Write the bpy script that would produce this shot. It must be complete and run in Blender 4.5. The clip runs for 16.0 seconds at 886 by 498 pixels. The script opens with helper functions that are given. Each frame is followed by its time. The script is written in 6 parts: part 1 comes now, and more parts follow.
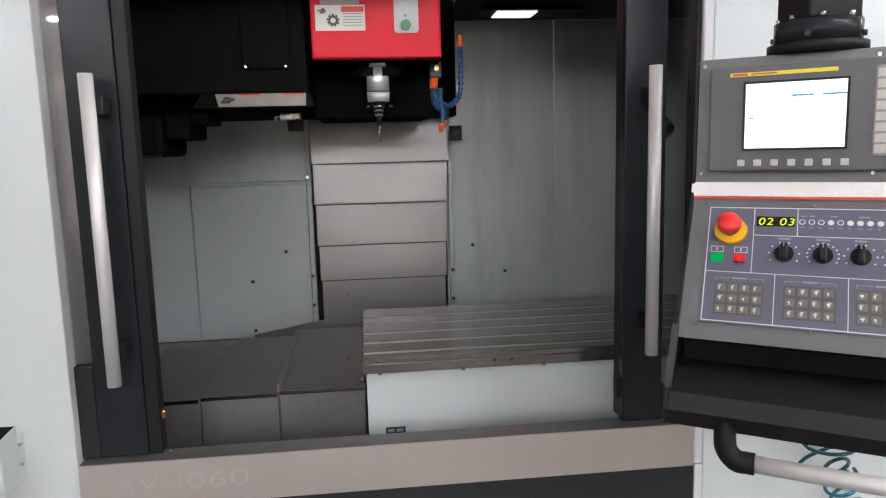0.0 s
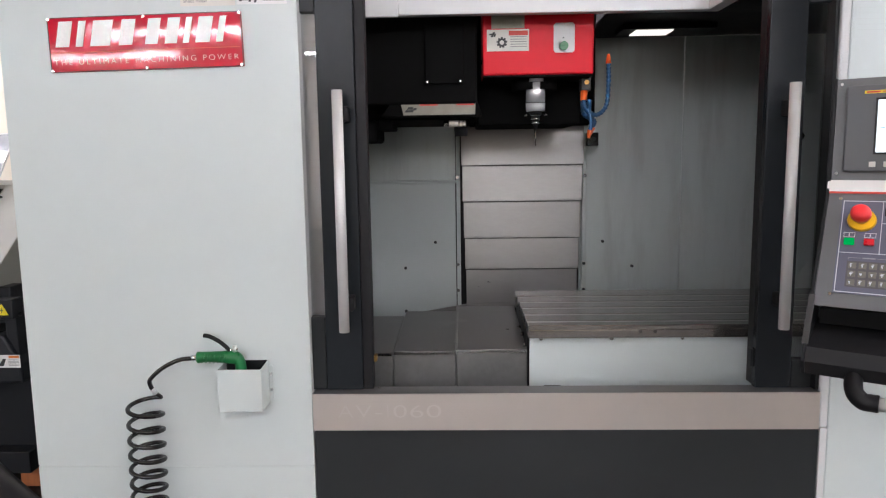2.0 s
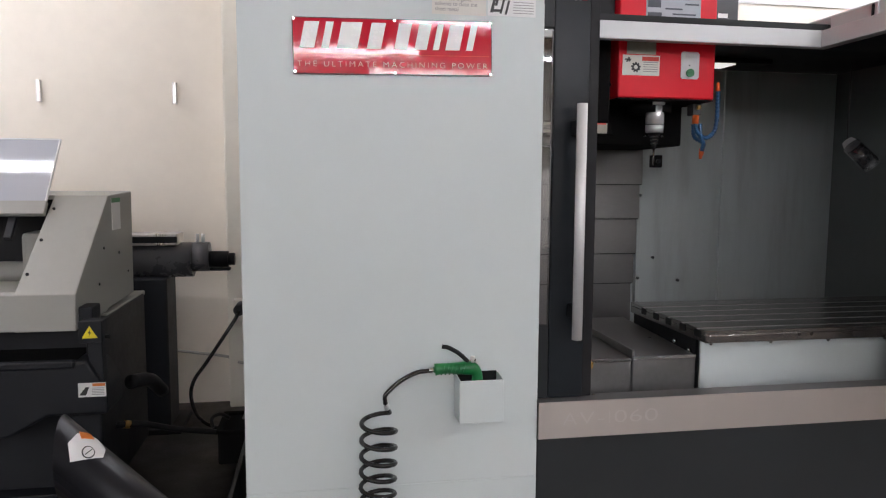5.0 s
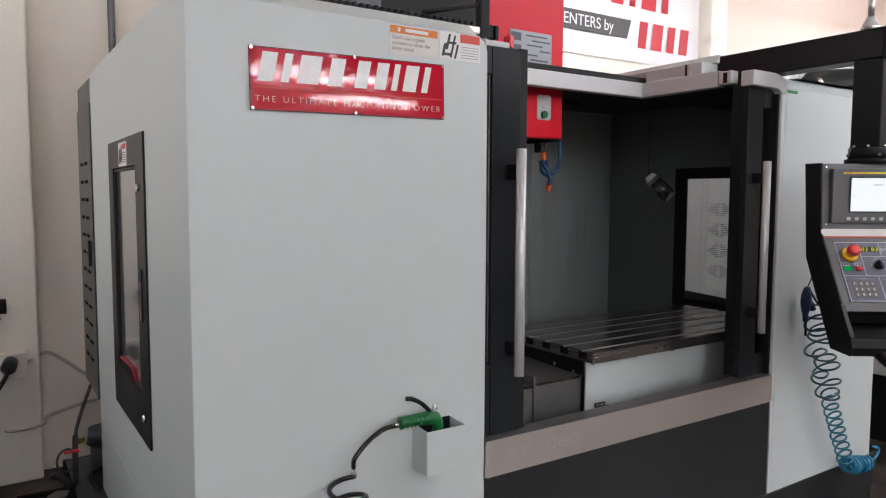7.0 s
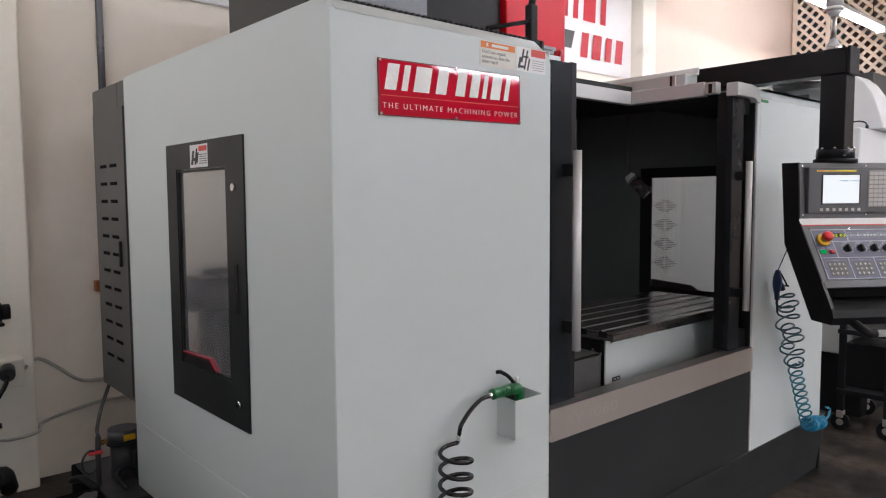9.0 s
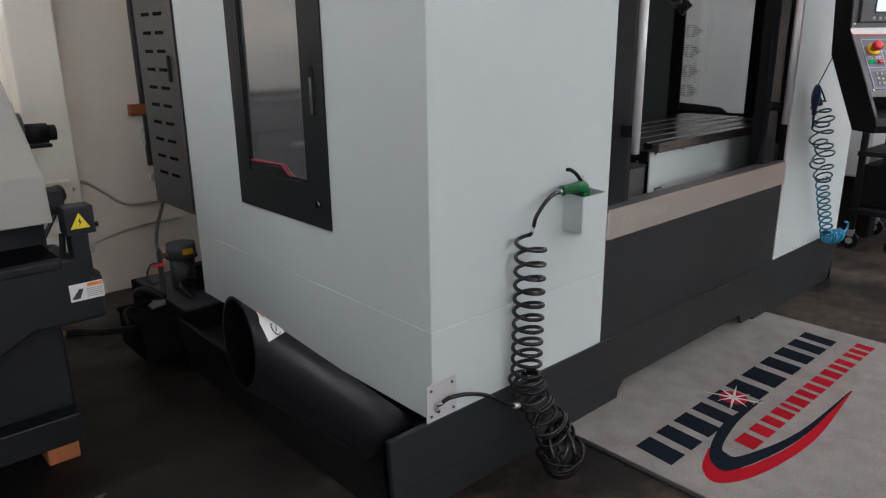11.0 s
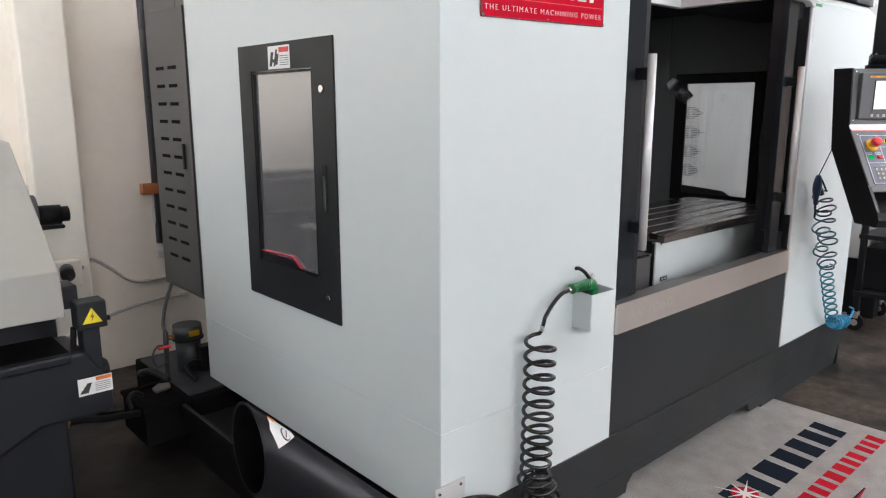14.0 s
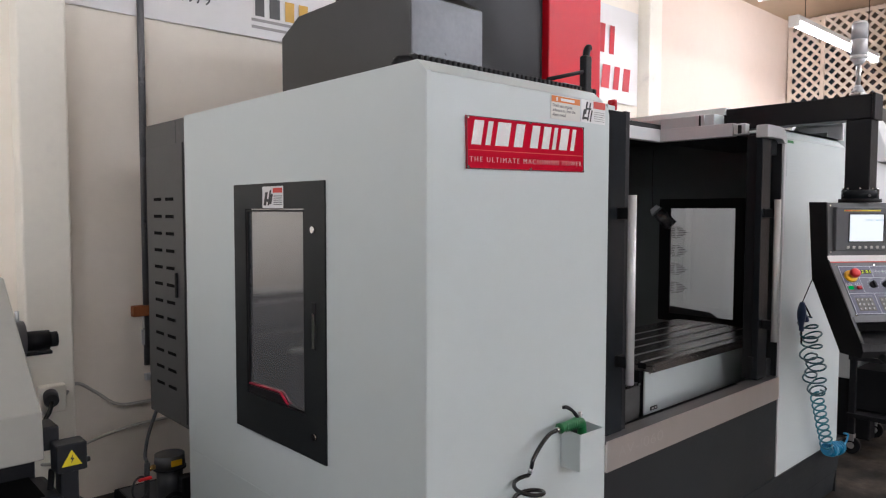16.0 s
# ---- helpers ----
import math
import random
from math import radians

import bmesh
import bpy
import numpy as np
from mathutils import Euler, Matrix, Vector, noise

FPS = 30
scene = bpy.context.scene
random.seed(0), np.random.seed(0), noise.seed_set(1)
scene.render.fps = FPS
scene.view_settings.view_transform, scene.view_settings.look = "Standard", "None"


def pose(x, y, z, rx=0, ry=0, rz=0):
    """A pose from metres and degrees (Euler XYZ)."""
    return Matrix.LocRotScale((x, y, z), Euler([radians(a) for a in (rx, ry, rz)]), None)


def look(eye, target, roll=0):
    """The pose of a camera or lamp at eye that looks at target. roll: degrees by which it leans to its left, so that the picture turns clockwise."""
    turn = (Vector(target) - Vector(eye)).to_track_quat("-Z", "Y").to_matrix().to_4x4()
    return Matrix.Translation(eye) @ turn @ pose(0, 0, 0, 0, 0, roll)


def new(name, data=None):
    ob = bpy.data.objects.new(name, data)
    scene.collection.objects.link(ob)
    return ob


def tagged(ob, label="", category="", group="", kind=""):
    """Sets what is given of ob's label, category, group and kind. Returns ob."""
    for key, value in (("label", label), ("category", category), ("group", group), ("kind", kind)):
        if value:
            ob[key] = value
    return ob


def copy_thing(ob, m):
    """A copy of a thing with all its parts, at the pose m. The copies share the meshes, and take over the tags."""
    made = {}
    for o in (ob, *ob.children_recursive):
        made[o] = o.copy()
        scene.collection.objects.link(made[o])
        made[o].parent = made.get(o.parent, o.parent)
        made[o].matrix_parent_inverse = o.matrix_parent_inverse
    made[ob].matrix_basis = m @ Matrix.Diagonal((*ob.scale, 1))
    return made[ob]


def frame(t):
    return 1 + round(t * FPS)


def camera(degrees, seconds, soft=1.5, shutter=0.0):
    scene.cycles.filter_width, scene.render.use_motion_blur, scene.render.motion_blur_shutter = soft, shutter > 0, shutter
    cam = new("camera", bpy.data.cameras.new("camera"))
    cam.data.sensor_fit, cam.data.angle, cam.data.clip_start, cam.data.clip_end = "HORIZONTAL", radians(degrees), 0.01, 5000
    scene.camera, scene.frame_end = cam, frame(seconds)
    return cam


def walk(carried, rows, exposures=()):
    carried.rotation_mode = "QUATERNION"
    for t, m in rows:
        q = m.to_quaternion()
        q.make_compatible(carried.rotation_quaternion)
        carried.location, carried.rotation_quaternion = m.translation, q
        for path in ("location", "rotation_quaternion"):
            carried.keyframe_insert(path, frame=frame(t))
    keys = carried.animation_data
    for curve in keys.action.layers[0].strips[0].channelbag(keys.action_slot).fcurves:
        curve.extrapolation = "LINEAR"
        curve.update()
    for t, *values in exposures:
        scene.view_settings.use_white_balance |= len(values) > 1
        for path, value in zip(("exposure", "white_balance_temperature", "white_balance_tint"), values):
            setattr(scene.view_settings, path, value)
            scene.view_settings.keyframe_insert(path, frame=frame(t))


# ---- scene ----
cam = camera(64.4, 16.0, soft=1.2)
PATH = [
    (0, (0.048, 0.187, 1.471), (0.258, 2.155, 1.186), -1.5),
    (0.5, (-0.067, 0.106, 1.450), (0.092, 2.077, 1.154), -1.4),
    (1, (-0.124, 0.035, 1.442), (-0.028, 2.01, 1.141), -1.6),
    (1.5, (-0.132, -0.08, 1.452), (-0.106, 1.899, 1.162), -1.7),
    (2, (-0.175, -0.176, 1.458), (-0.232, 1.806, 1.199), -0.8),
    (2.5, (-0.315, -0.23, 1.458), (-0.383, 1.758, 1.254), 1.0),
    (3, (-0.543, -0.299, 1.451), (-0.572, 1.69, 1.247), 0.8),
    (3.5, (-0.664, -0.261, 1.443), (-0.715, 1.726, 1.221), 0.0),
    (3.7, (-0.716, -0.229, 1.436), (-0.764, 1.759, 1.225), 0.1),
    (5.8, (-1.496, -0.05, 1.422), (-0.789, 1.81, 1.223), 0.1),
    (6, (-1.548, -0.008, 1.434), (-0.761, 1.818, 1.226), 0.1),
    (6.5, (-1.642, 0.061, 1.465), (-0.674, 1.799, 1.258), -0.1),
    (7, (-1.788, 0.152, 1.504), (-0.692, 1.818, 1.353), 0.2),
    (7.5, (-1.913, 0.244, 1.513), (-0.703, 1.83, 1.38), -0.4),
    (8, (-2.031, 0.252, 1.491), (-0.73, 1.767, 1.391), -1.0),
    (8.2, (-2.1, 0.246, 1.496), (-0.782, 1.747, 1.398), -0.6),
    (10.3, (-2.56, 0.365, 1.408), (-1.246, 1.826, 1.035), -0.5),
    (10.5, (-2.58, 0.367, 1.388), (-1.265, 1.81, 0.954), -0.7),
    (11, (-2.587, 0.372, 1.361), (-1.303, 1.796, 0.794), -0.7),
    (11.5, (-2.585, 0.38, 1.345), (-1.303, 1.768, 0.690), -0.4),
    (12, (-2.584, 0.384, 1.336), (-1.311, 1.753, 0.628), -0.3),
    (12.5, (-2.581, 0.386, 1.336), (-1.319, 1.764, 0.623), -0.3),
    (13, (-2.584, 0.397, 1.358), (-1.32, 1.781, 0.661), -0.0),
    (13.5, (-2.602, 0.407, 1.421), (-1.314, 1.825, 0.845), 0.1),
    (14, (-2.601, 0.398, 1.472), (-1.289, 1.854, 1.073), -0.1),
    (14.5, (-2.601, 0.386, 1.498), (-1.27, 1.85, 1.207), -0.2),
    (15, (-2.601, 0.376, 1.530), (-1.263, 1.845, 1.302), 0.1),
    (15.5, (-2.606, 0.378, 1.550), (-1.259, 1.847, 1.388), 0.2),
    (16, (-2.599, 0.374, 1.581), (-1.248, 1.844, 1.474), 0.1),
]

EXPOSURES = [(0, -0.02, 6450, 10), (1.5, -0.06, 6450, 11), (2, -0.10, 6430, 10), (2.5, -0.26, 6400, 10), (3.5, -0.34, 6400, 10), (6, -0.57, 6450, 11), (7, -0.57, 6450, 11), (8, -0.57, 6450, 11),
             (10.5, -0.66, 6300, 9), (11.3, -0.4, 6200, 7), (12.5, 0.17, 6250, 8), (13.5, 0.28, 6280, 8), (14, 0.18, 6280, 8), (15, -0.22, 6350, 10), (16, -0.53, 6330, 10)]
walk(cam, [(t, look(eye, target, roll)) for t, eye, target, roll in PATH], EXPOSURES)

# ---- world and lamps' strength ----
world = bpy.data.worlds.new("world")
scene.world = world
world.use_nodes = True
world.node_tree.nodes["Background"].inputs["Color"].default_value = (0.6, 0.7, 0.8, 1)
world.node_tree.nodes["Background"].inputs["Strength"].default_value = 0.05
TUBE_POWER = 95.0


# ---- materials ----
def mat(name, color, rough=0.5, metal=0.0, vary=0.12, scale=6.0, bump=0.0, bump_scale=200.0, rough_vary=0.1,
        stretch=(1, 1, 1), spots=None, spot_scale=2.0, spot_edge=(0.5, 0.65), coat=0.0, spec=0.5, grit=0.0, grit_scale=40.0):
    """Principled paint, metal or plastic with blotches, fine grain, relief and optional stains."""
    m = bpy.data.materials.new(name)
    m.use_nodes = True
    nt = m.node_tree
    b = nt.nodes["Principled BSDF"]
    tc = nt.nodes.new("ShaderNodeTexCoord")
    mp = nt.nodes.new("ShaderNodeMapping")
    mp.inputs["Scale"].default_value = stretch
    nt.links.new(tc.outputs["Object"], mp.inputs["Vector"])
    n1 = nt.nodes.new("ShaderNodeTexNoise")
    n1.inputs["Scale"].default_value, n1.inputs["Detail"].default_value = scale, 6
    nt.links.new(mp.outputs["Vector"], n1.inputs["Vector"])
    n2 = nt.nodes.new("ShaderNodeTexNoise")
    n2.inputs["Scale"].default_value, n2.inputs["Detail"].default_value = scale * 14, 3
    nt.links.new(mp.outputs["Vector"], n2.inputs["Vector"])
    mixn = nt.nodes.new("ShaderNodeMath")
    mixn.operation = "MULTIPLY_ADD"
    nt.links.new(n2.outputs["Fac"], mixn.inputs[0])
    mixn.inputs[1].default_value = 0.35
    nt.links.new(n1.outputs["Fac"], mixn.inputs[2])
    ramp = nt.nodes.new("ShaderNodeMapRange")
    ramp.inputs["From Min"].default_value, ramp.inputs["From Max"].default_value = 0.4, 0.95
    ramp.inputs["To Min"].default_value, ramp.inputs["To Max"].default_value = 1 - vary, 1 + vary
    nt.links.new(mixn.outputs[0], ramp.inputs["Value"])
    mul = nt.nodes.new("ShaderNodeVectorMath")
    mul.operation = "SCALE"
    mul.inputs[0].default_value = color
    nt.links.new(ramp.outputs["Result"], mul.inputs["Scale"])
    last = mul.outputs["Vector"]
    if spots:
        n3 = nt.nodes.new("ShaderNodeTexNoise")
        n3.inputs["Scale"].default_value, n3.inputs["Detail"].default_value = spot_scale, 8
        n3.inputs["Roughness"].default_value = 0.62
        nt.links.new(mp.outputs["Vector"], n3.inputs["Vector"])
        r3 = nt.nodes.new("ShaderNodeMapRange")
        r3.interpolation_type = "SMOOTHSTEP"
        r3.inputs["From Min"].default_value, r3.inputs["From Max"].default_value = spot_edge
        nt.links.new(n3.outputs["Fac"], r3.inputs["Value"])
        mx = nt.nodes.new("ShaderNodeMix")
        mx.data_type = "RGBA"
        nt.links.new(r3.outputs["Result"], mx.inputs["Factor"])
        nt.links.new(last, mx.inputs[6])
        mx.inputs[7].default_value = (*spots, 1)
        last = mx.outputs[2]
    if grit:
        n5 = nt.nodes.new("ShaderNodeTexNoise")
        n5.inputs["Scale"].default_value, n5.inputs["Detail"].default_value = grit_scale, 9
        n5.inputs["Roughness"].default_value = 0.72
        nt.links.new(mp.outputs["Vector"], n5.inputs["Vector"])
        r5 = nt.nodes.new("ShaderNodeMapRange")
        r5.inputs["From Min"].default_value, r5.inputs["From Max"].default_value = 0.34, 0.66
        r5.inputs["To Min"].default_value, r5.inputs["To Max"].default_value = 1 - grit, 1 + grit
        nt.links.new(n5.outputs["Fac"], r5.inputs["Value"])
        sc = nt.nodes.new("ShaderNodeVectorMath")
        sc.operation = "SCALE"
        nt.links.new(last, sc.inputs[0])
        nt.links.new(r5.outputs["Result"], sc.inputs["Scale"])
        last = sc.outputs["Vector"]
    nt.links.new(last, b.inputs["Base Color"])
    rr = nt.nodes.new("ShaderNodeMapRange")
    rr.inputs["From Min"].default_value, rr.inputs["From Max"].default_value = 0.4, 0.95
    rr.inputs["To Min"].default_value, rr.inputs["To Max"].default_value = max(0.03, rough - rough_vary), min(1, rough + rough_vary)
    nt.links.new(mixn.outputs[0], rr.inputs["Value"])
    nt.links.new(rr.outputs["Result"], b.inputs["Roughness"])
    b.inputs["Metallic"].default_value = metal
    b.inputs["Specular IOR Level"].default_value = spec
    b.inputs["Coat Weight"].default_value = coat
    if bump:
        n4 = nt.nodes.new("ShaderNodeTexNoise")
        n4.inputs["Scale"].default_value, n4.inputs["Detail"].default_value = bump_scale, 3
        nt.links.new(mp.outputs["Vector"], n4.inputs["Vector"])
        bp = nt.nodes.new("ShaderNodeBump")
        bp.inputs["Strength"].default_value, bp.inputs["Distance"].default_value = bump, 0.001
        nt.links.new(n4.outputs["Fac"], bp.inputs["Height"])
        nt.links.new(bp.outputs["Normal"], b.inputs["Normal"])
    return m


def glow(name, color, strength):
    m = bpy.data.materials.new(name)
    m.use_nodes = True
    nt = m.node_tree
    nt.nodes.remove(nt.nodes["Principled BSDF"])
    e = nt.nodes.new("ShaderNodeEmission")
    e.inputs["Color"].default_value, e.inputs["Strength"].default_value = (*color, 1), strength
    nt.links.new(e.outputs[0], nt.nodes["Material Output"].inputs["Surface"])
    return m


def clear(name, tint, gloss=0.1, rough=0.03, haze=0.0):
    """A thin sheet that lets light straight through and mirrors a share of it."""
    m = bpy.data.materials.new(name)
    m.use_nodes = True
    nt = m.node_tree
    nt.nodes.remove(nt.nodes["Principled BSDF"])
    t = nt.nodes.new("ShaderNodeBsdfTransparent")
    t.inputs["Color"].default_value = (*tint, 1)
    g = nt.nodes.new("ShaderNodeBsdfGlossy")
    g.inputs["Roughness"].default_value = rough
    f = nt.nodes.new("ShaderNodeFresnel")
    f.inputs["IOR"].default_value = 1.5
    add = nt.nodes.new("ShaderNodeMath")
    add.inputs[1].default_value = gloss
    nt.links.new(f.outputs[0], add.inputs[0])
    mx = nt.nodes.new("ShaderNodeMixShader")
    nt.links.new(add.outputs[0], mx.inputs[0])
    nt.links.new(t.outputs[0], mx.inputs[1])
    nt.links.new(g.outputs[0], mx.inputs[2])
    last = mx.outputs[0]
    if haze:
        d = nt.nodes.new("ShaderNodeBsdfDiffuse")
        d.inputs["Color"].default_value = (0.75, 0.78, 0.85, 1)
        m2 = nt.nodes.new("ShaderNodeMixShader")
        m2.inputs[0].default_value = haze
        nt.links.new(last, m2.inputs[1])
        nt.links.new(d.outputs[0], m2.inputs[2])
        last = m2.outputs[0]
    nt.links.new(last, nt.nodes["Material Output"].inputs["Surface"])
    return m


WHITE = mat("pale_powder_coat", (0.562, 0.613, 0.605), 0.38, vary=0.025, scale=1.2, bump=0.15, bump_scale=500, rough_vary=0.05)
GREYWHITE = mat("grey_white_paint", (0.62, 0.63, 0.63), 0.4, vary=0.03, scale=1.5, bump=0.12, bump_scale=500, rough_vary=0.05)
# The anthracite of DARK, lightened to hold the light on the front plates.
APRON = mat("anthracite_paint_lit_front", (0.0215, 0.0240, 0.0255), 0.45, vary=0.12, scale=2.5, bump=0.25, bump_scale=600, rough_vary=0.07, spec=0.3)
DARK = mat("anthracite_paint", (0.0135, 0.0155, 0.0165), 0.43, vary=0.15, scale=3, bump=0.2, bump_scale=600, rough_vary=0.07, spec=0.27)
LOUVRE = mat("dark_grey_enamel", (0.045, 0.045, 0.045), 0.36, vary=0.12, scale=3, bump=0.2, bump_scale=600, rough_vary=0.05, spec=0.4)
HOODDARK = mat("smudged_dark_sheet", (0.028, 0.028, 0.027), 0.34, vary=0.25, scale=2.5, bump=0.15, bump_scale=500, rough_vary=0.08, spec=0.4)
BLACK = mat("black_paint", (0.010, 0.010, 0.011), 0.48, vary=0.15, scale=4, bump=0.2, bump_scale=500, spec=0.2)
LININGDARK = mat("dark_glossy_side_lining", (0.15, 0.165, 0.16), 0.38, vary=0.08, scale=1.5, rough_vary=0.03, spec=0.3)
SLOTEDGE = mat("lit_slot_wall_steel", (0.43, 0.42, 0.41), 0.38, metal=0.6, vary=0.05, scale=12)
ROOFDARK = mat("dull_dark_roof_sheet", (0.022, 0.023, 0.024), 0.6, vary=0.12, scale=2, spec=0.2)
MATBLACK = mat("matt_black_sheet", (0.006, 0.006, 0.006), 0.9, vary=0.15, scale=4, bump=0.2, bump_scale=500, spec=0.06)
OUTLET = mat("glossy_dark_pipe_paint", (0.010, 0.010, 0.0125), 0.34, vary=0.06, scale=3, bump=0.06, bump_scale=500, rough_vary=0.02, spec=0.30)
TRIMRED = mat("crimson_edge_trim", (0.36, 0.010, 0.035), 0.35, vary=0.08, scale=20)
ZINC = mat("bright_zinc_plate", (0.62, 0.63, 0.63), 0.4, metal=0.35, vary=0.05, scale=10)
TUBMETAL = mat("oil_smeared_steel_lining", (0.53, 0.58, 0.57), 0.36, metal=0.2, vary=0.06, scale=0.9, stretch=(3.0, 1, 0.35),
               spots=(0.41, 0.445, 0.435), spot_scale=2.6, spot_edge=(0.44, 0.74), rough_vary=0.04)
STAINLESS = mat("brushed_stainless_steel", (0.90, 0.835, 0.78), 0.32, metal=0.85, vary=0.04, scale=1.6,
                stretch=(1, 1, 0.3), rough_vary=0.0)
TELE = mat("oiled_cover_steel", (0.315, 0.307, 0.30), 0.36, metal=0.7, vary=0.11, scale=2.6, bump=0.03, bump_scale=60,
           stretch=(0.8, 1, 2.4), spots=(0.22, 0.212, 0.205), spot_scale=1.3, spot_edge=(0.34, 0.92), rough_vary=0.10)
WAYCOVER = mat("dull_way_cover_steel", (0.25, 0.245, 0.24), 0.36, metal=0.7, vary=0.2, scale=4, bump=0.08, bump_scale=60,
               spots=(0.36, 0.35, 0.34), spot_scale=4, spot_edge=(0.55, 0.8), rough_vary=0.1)
IRON = mat("ground_cast_iron", (0.37, 0.35, 0.335), 0.23, metal=0.9, vary=0.06, scale=5,
           stretch=(0.6, 1, 1), spots=(0.22, 0.205, 0.19), spot_scale=2.2, spot_edge=(0.45, 0.9), rough_vary=0.05)
# Near-black iron: the shade of slots and holes is in the colour.
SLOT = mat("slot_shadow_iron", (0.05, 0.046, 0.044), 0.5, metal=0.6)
ETCH = mat("etched_steel", (0.97, 0.91, 0.86), 0.35, metal=0.8, vary=0.02, scale=20, rough_vary=0.0)
SPINDLE = mat("bright_spindle_steel", (0.92, 0.92, 0.92), 0.25, metal=0.65, vary=0.02, scale=20, rough_vary=0.02)
CHROME = mat("polished_steel", (0.72, 0.72, 0.72), 0.16, metal=1.0, vary=0.05, rough_vary=0.05)
ALU = mat("satin_aluminium", (0.72, 0.70, 0.68), 0.32, metal=0.9, vary=0.05, scale=12, bump=0.1, bump_scale=250, stretch=(1, 1, 0.1))
HANDLE = mat("sanded_handle_tube", (0.67, 0.67, 0.66), 0.45, metal=0.35, vary=0.05, scale=10, bump=0.15, bump_scale=400)
RED = mat("red_gloss_paint", (0.64, 0.007, 0.020), 0.36, vary=0.05, scale=2, bump=0.1, bump_scale=350, rough_vary=0.05, spec=0.2)
PLATEGREY = mat("grey_plate_paint", (0.50, 0.50, 0.50), 0.45, metal=0.1, vary=0.05, scale=20)
DOORGLOSS = mat("gloss_dark_door", (0.016, 0.0185, 0.021), 0.22, vary=0.12, scale=3, rough_vary=0.05, spec=0.12)
SIGNRED = mat("glossy_red_acrylic", (0.50, 0.008, 0.028), 0.05, vary=0.03, scale=3, bump=0.5, bump_scale=8, rough_vary=0.015, spec=0.42)
SIGNWHITE = mat("white_vinyl", (0.80, 0.79, 0.77), 0.25, vary=0.03, scale=10)
PINKWHITE = mat("pale_pink_vinyl", (0.80, 0.62, 0.62), 0.3, vary=0.03, scale=10)
LABEL = mat("label_paper", (0.66, 0.64, 0.58), 0.5, vary=0.05, scale=20)
# Label paper darkened: the chamber's shade is put into its colour.
LABELSHADED = mat("shaded_label_paper", (0.27, 0.255, 0.205), 0.5, vary=0.15, scale=25)
LABELWHITE = mat("white_label_paper", (0.74, 0.74, 0.73), 0.4, vary=0.05, scale=20)
LABELORANGE = mat("orange_print", (0.70, 0.20, 0.035), 0.5, vary=0.05, scale=30)
LABELRED = mat("red_print", (0.62, 0.06, 0.04), 0.5, vary=0.05, scale=30)
INK = mat("black_ink", (0.03, 0.03, 0.03), 0.5, vary=0.1)
RATING = mat("etched_plate_grey", (0.20, 0.205, 0.22), 0.38, metal=0.4, vary=0.08, scale=20)
RATINGDARK = mat("etched_plate_dark_print", (0.028, 0.03, 0.04), 0.45, vary=0.1)
FAINT = mat("faint_label_print", (0.545, 0.590, 0.582), 0.45, vary=0.04)
GREYINK = mat("grey_ink", (0.28, 0.27, 0.26), 0.5, vary=0.1)
RUBBER = mat("black_rubber_hose", (0.007, 0.007, 0.0075), 0.22, vary=0.15, scale=20, bump=0.1, bump_scale=300)
GREEN = mat("green_plastic", (0.006, 0.13, 0.035), 0.35, vary=0.1, scale=30, bump=0.1, bump_scale=300)
TEALLIGHT = mat("pale_teal_hose", (0.012, 0.14, 0.18), 0.3, vary=0.1, scale=20)
TEAL = mat("teal_hose", (0.006, 0.055, 0.07), 0.3, vary=0.1, scale=20)
CYAN = mat("bright_blue_hose", (0.016, 0.20, 0.35), 0.3, vary=0.1, scale=20)
NAVYPLASTIC = mat("dark_blue_plastic", (0.012, 0.03, 0.09), 0.35, vary=0.1, scale=20)
BLUEHOSE = mat("blue_coolant_hose", (0.012, 0.07, 0.17), 0.35, vary=0.15, scale=40)
ORANGE = mat("orange_nozzle", (0.80, 0.13, 0.02), 0.4, vary=0.1, scale=40)
BRASS = mat("brass_fitting", (0.60, 0.36, 0.12), 0.3, metal=1.0, vary=0.1, scale=40)
YELLOW = mat("yellow_plastic", (0.75, 0.42, 0.015), 0.4, vary=0.06, scale=20)
LEMON = mat("lemon_yellow_print", (0.78, 0.64, 0.02), 0.4, vary=0.05, scale=20)
ESTOP = mat("red_plastic_knob", (0.75, 0.03, 0.035), 0.35, vary=0.05, scale=20)
BUTTONGREEN = glow("lit_green_button", (0.0, 0.75, 0.16), 0.55)
BUTTONRED = mat("red_button", (0.55, 0.01, 0.02), 0.3, vary=0.05)
PANELGREY = mat("console_grey_paint", (0.115, 0.117, 0.12), 0.42, vary=0.08, scale=3, bump=0.25, bump_scale=700)
BEZEL = mat("display_bezel_grey", (0.090, 0.092, 0.097), 0.45, vary=0.06, scale=5, bump=0.15, bump_scale=700)
KEYBLUE = mat("keypad_blue_grey_film", (0.105, 0.107, 0.150), 0.4, vary=0.08, scale=6, bump=0.1, bump_scale=500)
KEYLINE = mat("keypad_white_line", (0.60, 0.62, 0.66), 0.45, vary=0.05)
KEYFIELD = mat("keypad_dark_field", (0.085, 0.082, 0.085), 0.4, vary=0.15, scale=30)
KEYFAINT = mat("keypad_faint_print", (0.27, 0.275, 0.31), 0.45, vary=0.05)
KEYCAP = mat("beige_keys", (0.15, 0.14, 0.12), 0.4, vary=0.2, scale=60)
SOFTKEY = mat("pale_soft_key", (0.52, 0.50, 0.47), 0.45, vary=0.08, scale=30)
SCREEN = glow("lit_display", (0.92, 0.96, 1.0), 1.5)
SCREENBLUE = glow("display_blue_line", (0.12, 0.55, 0.85), 0.8)
DIGIT = glow("lit_digit", (0.85, 1.0, 0.04), 0.9)
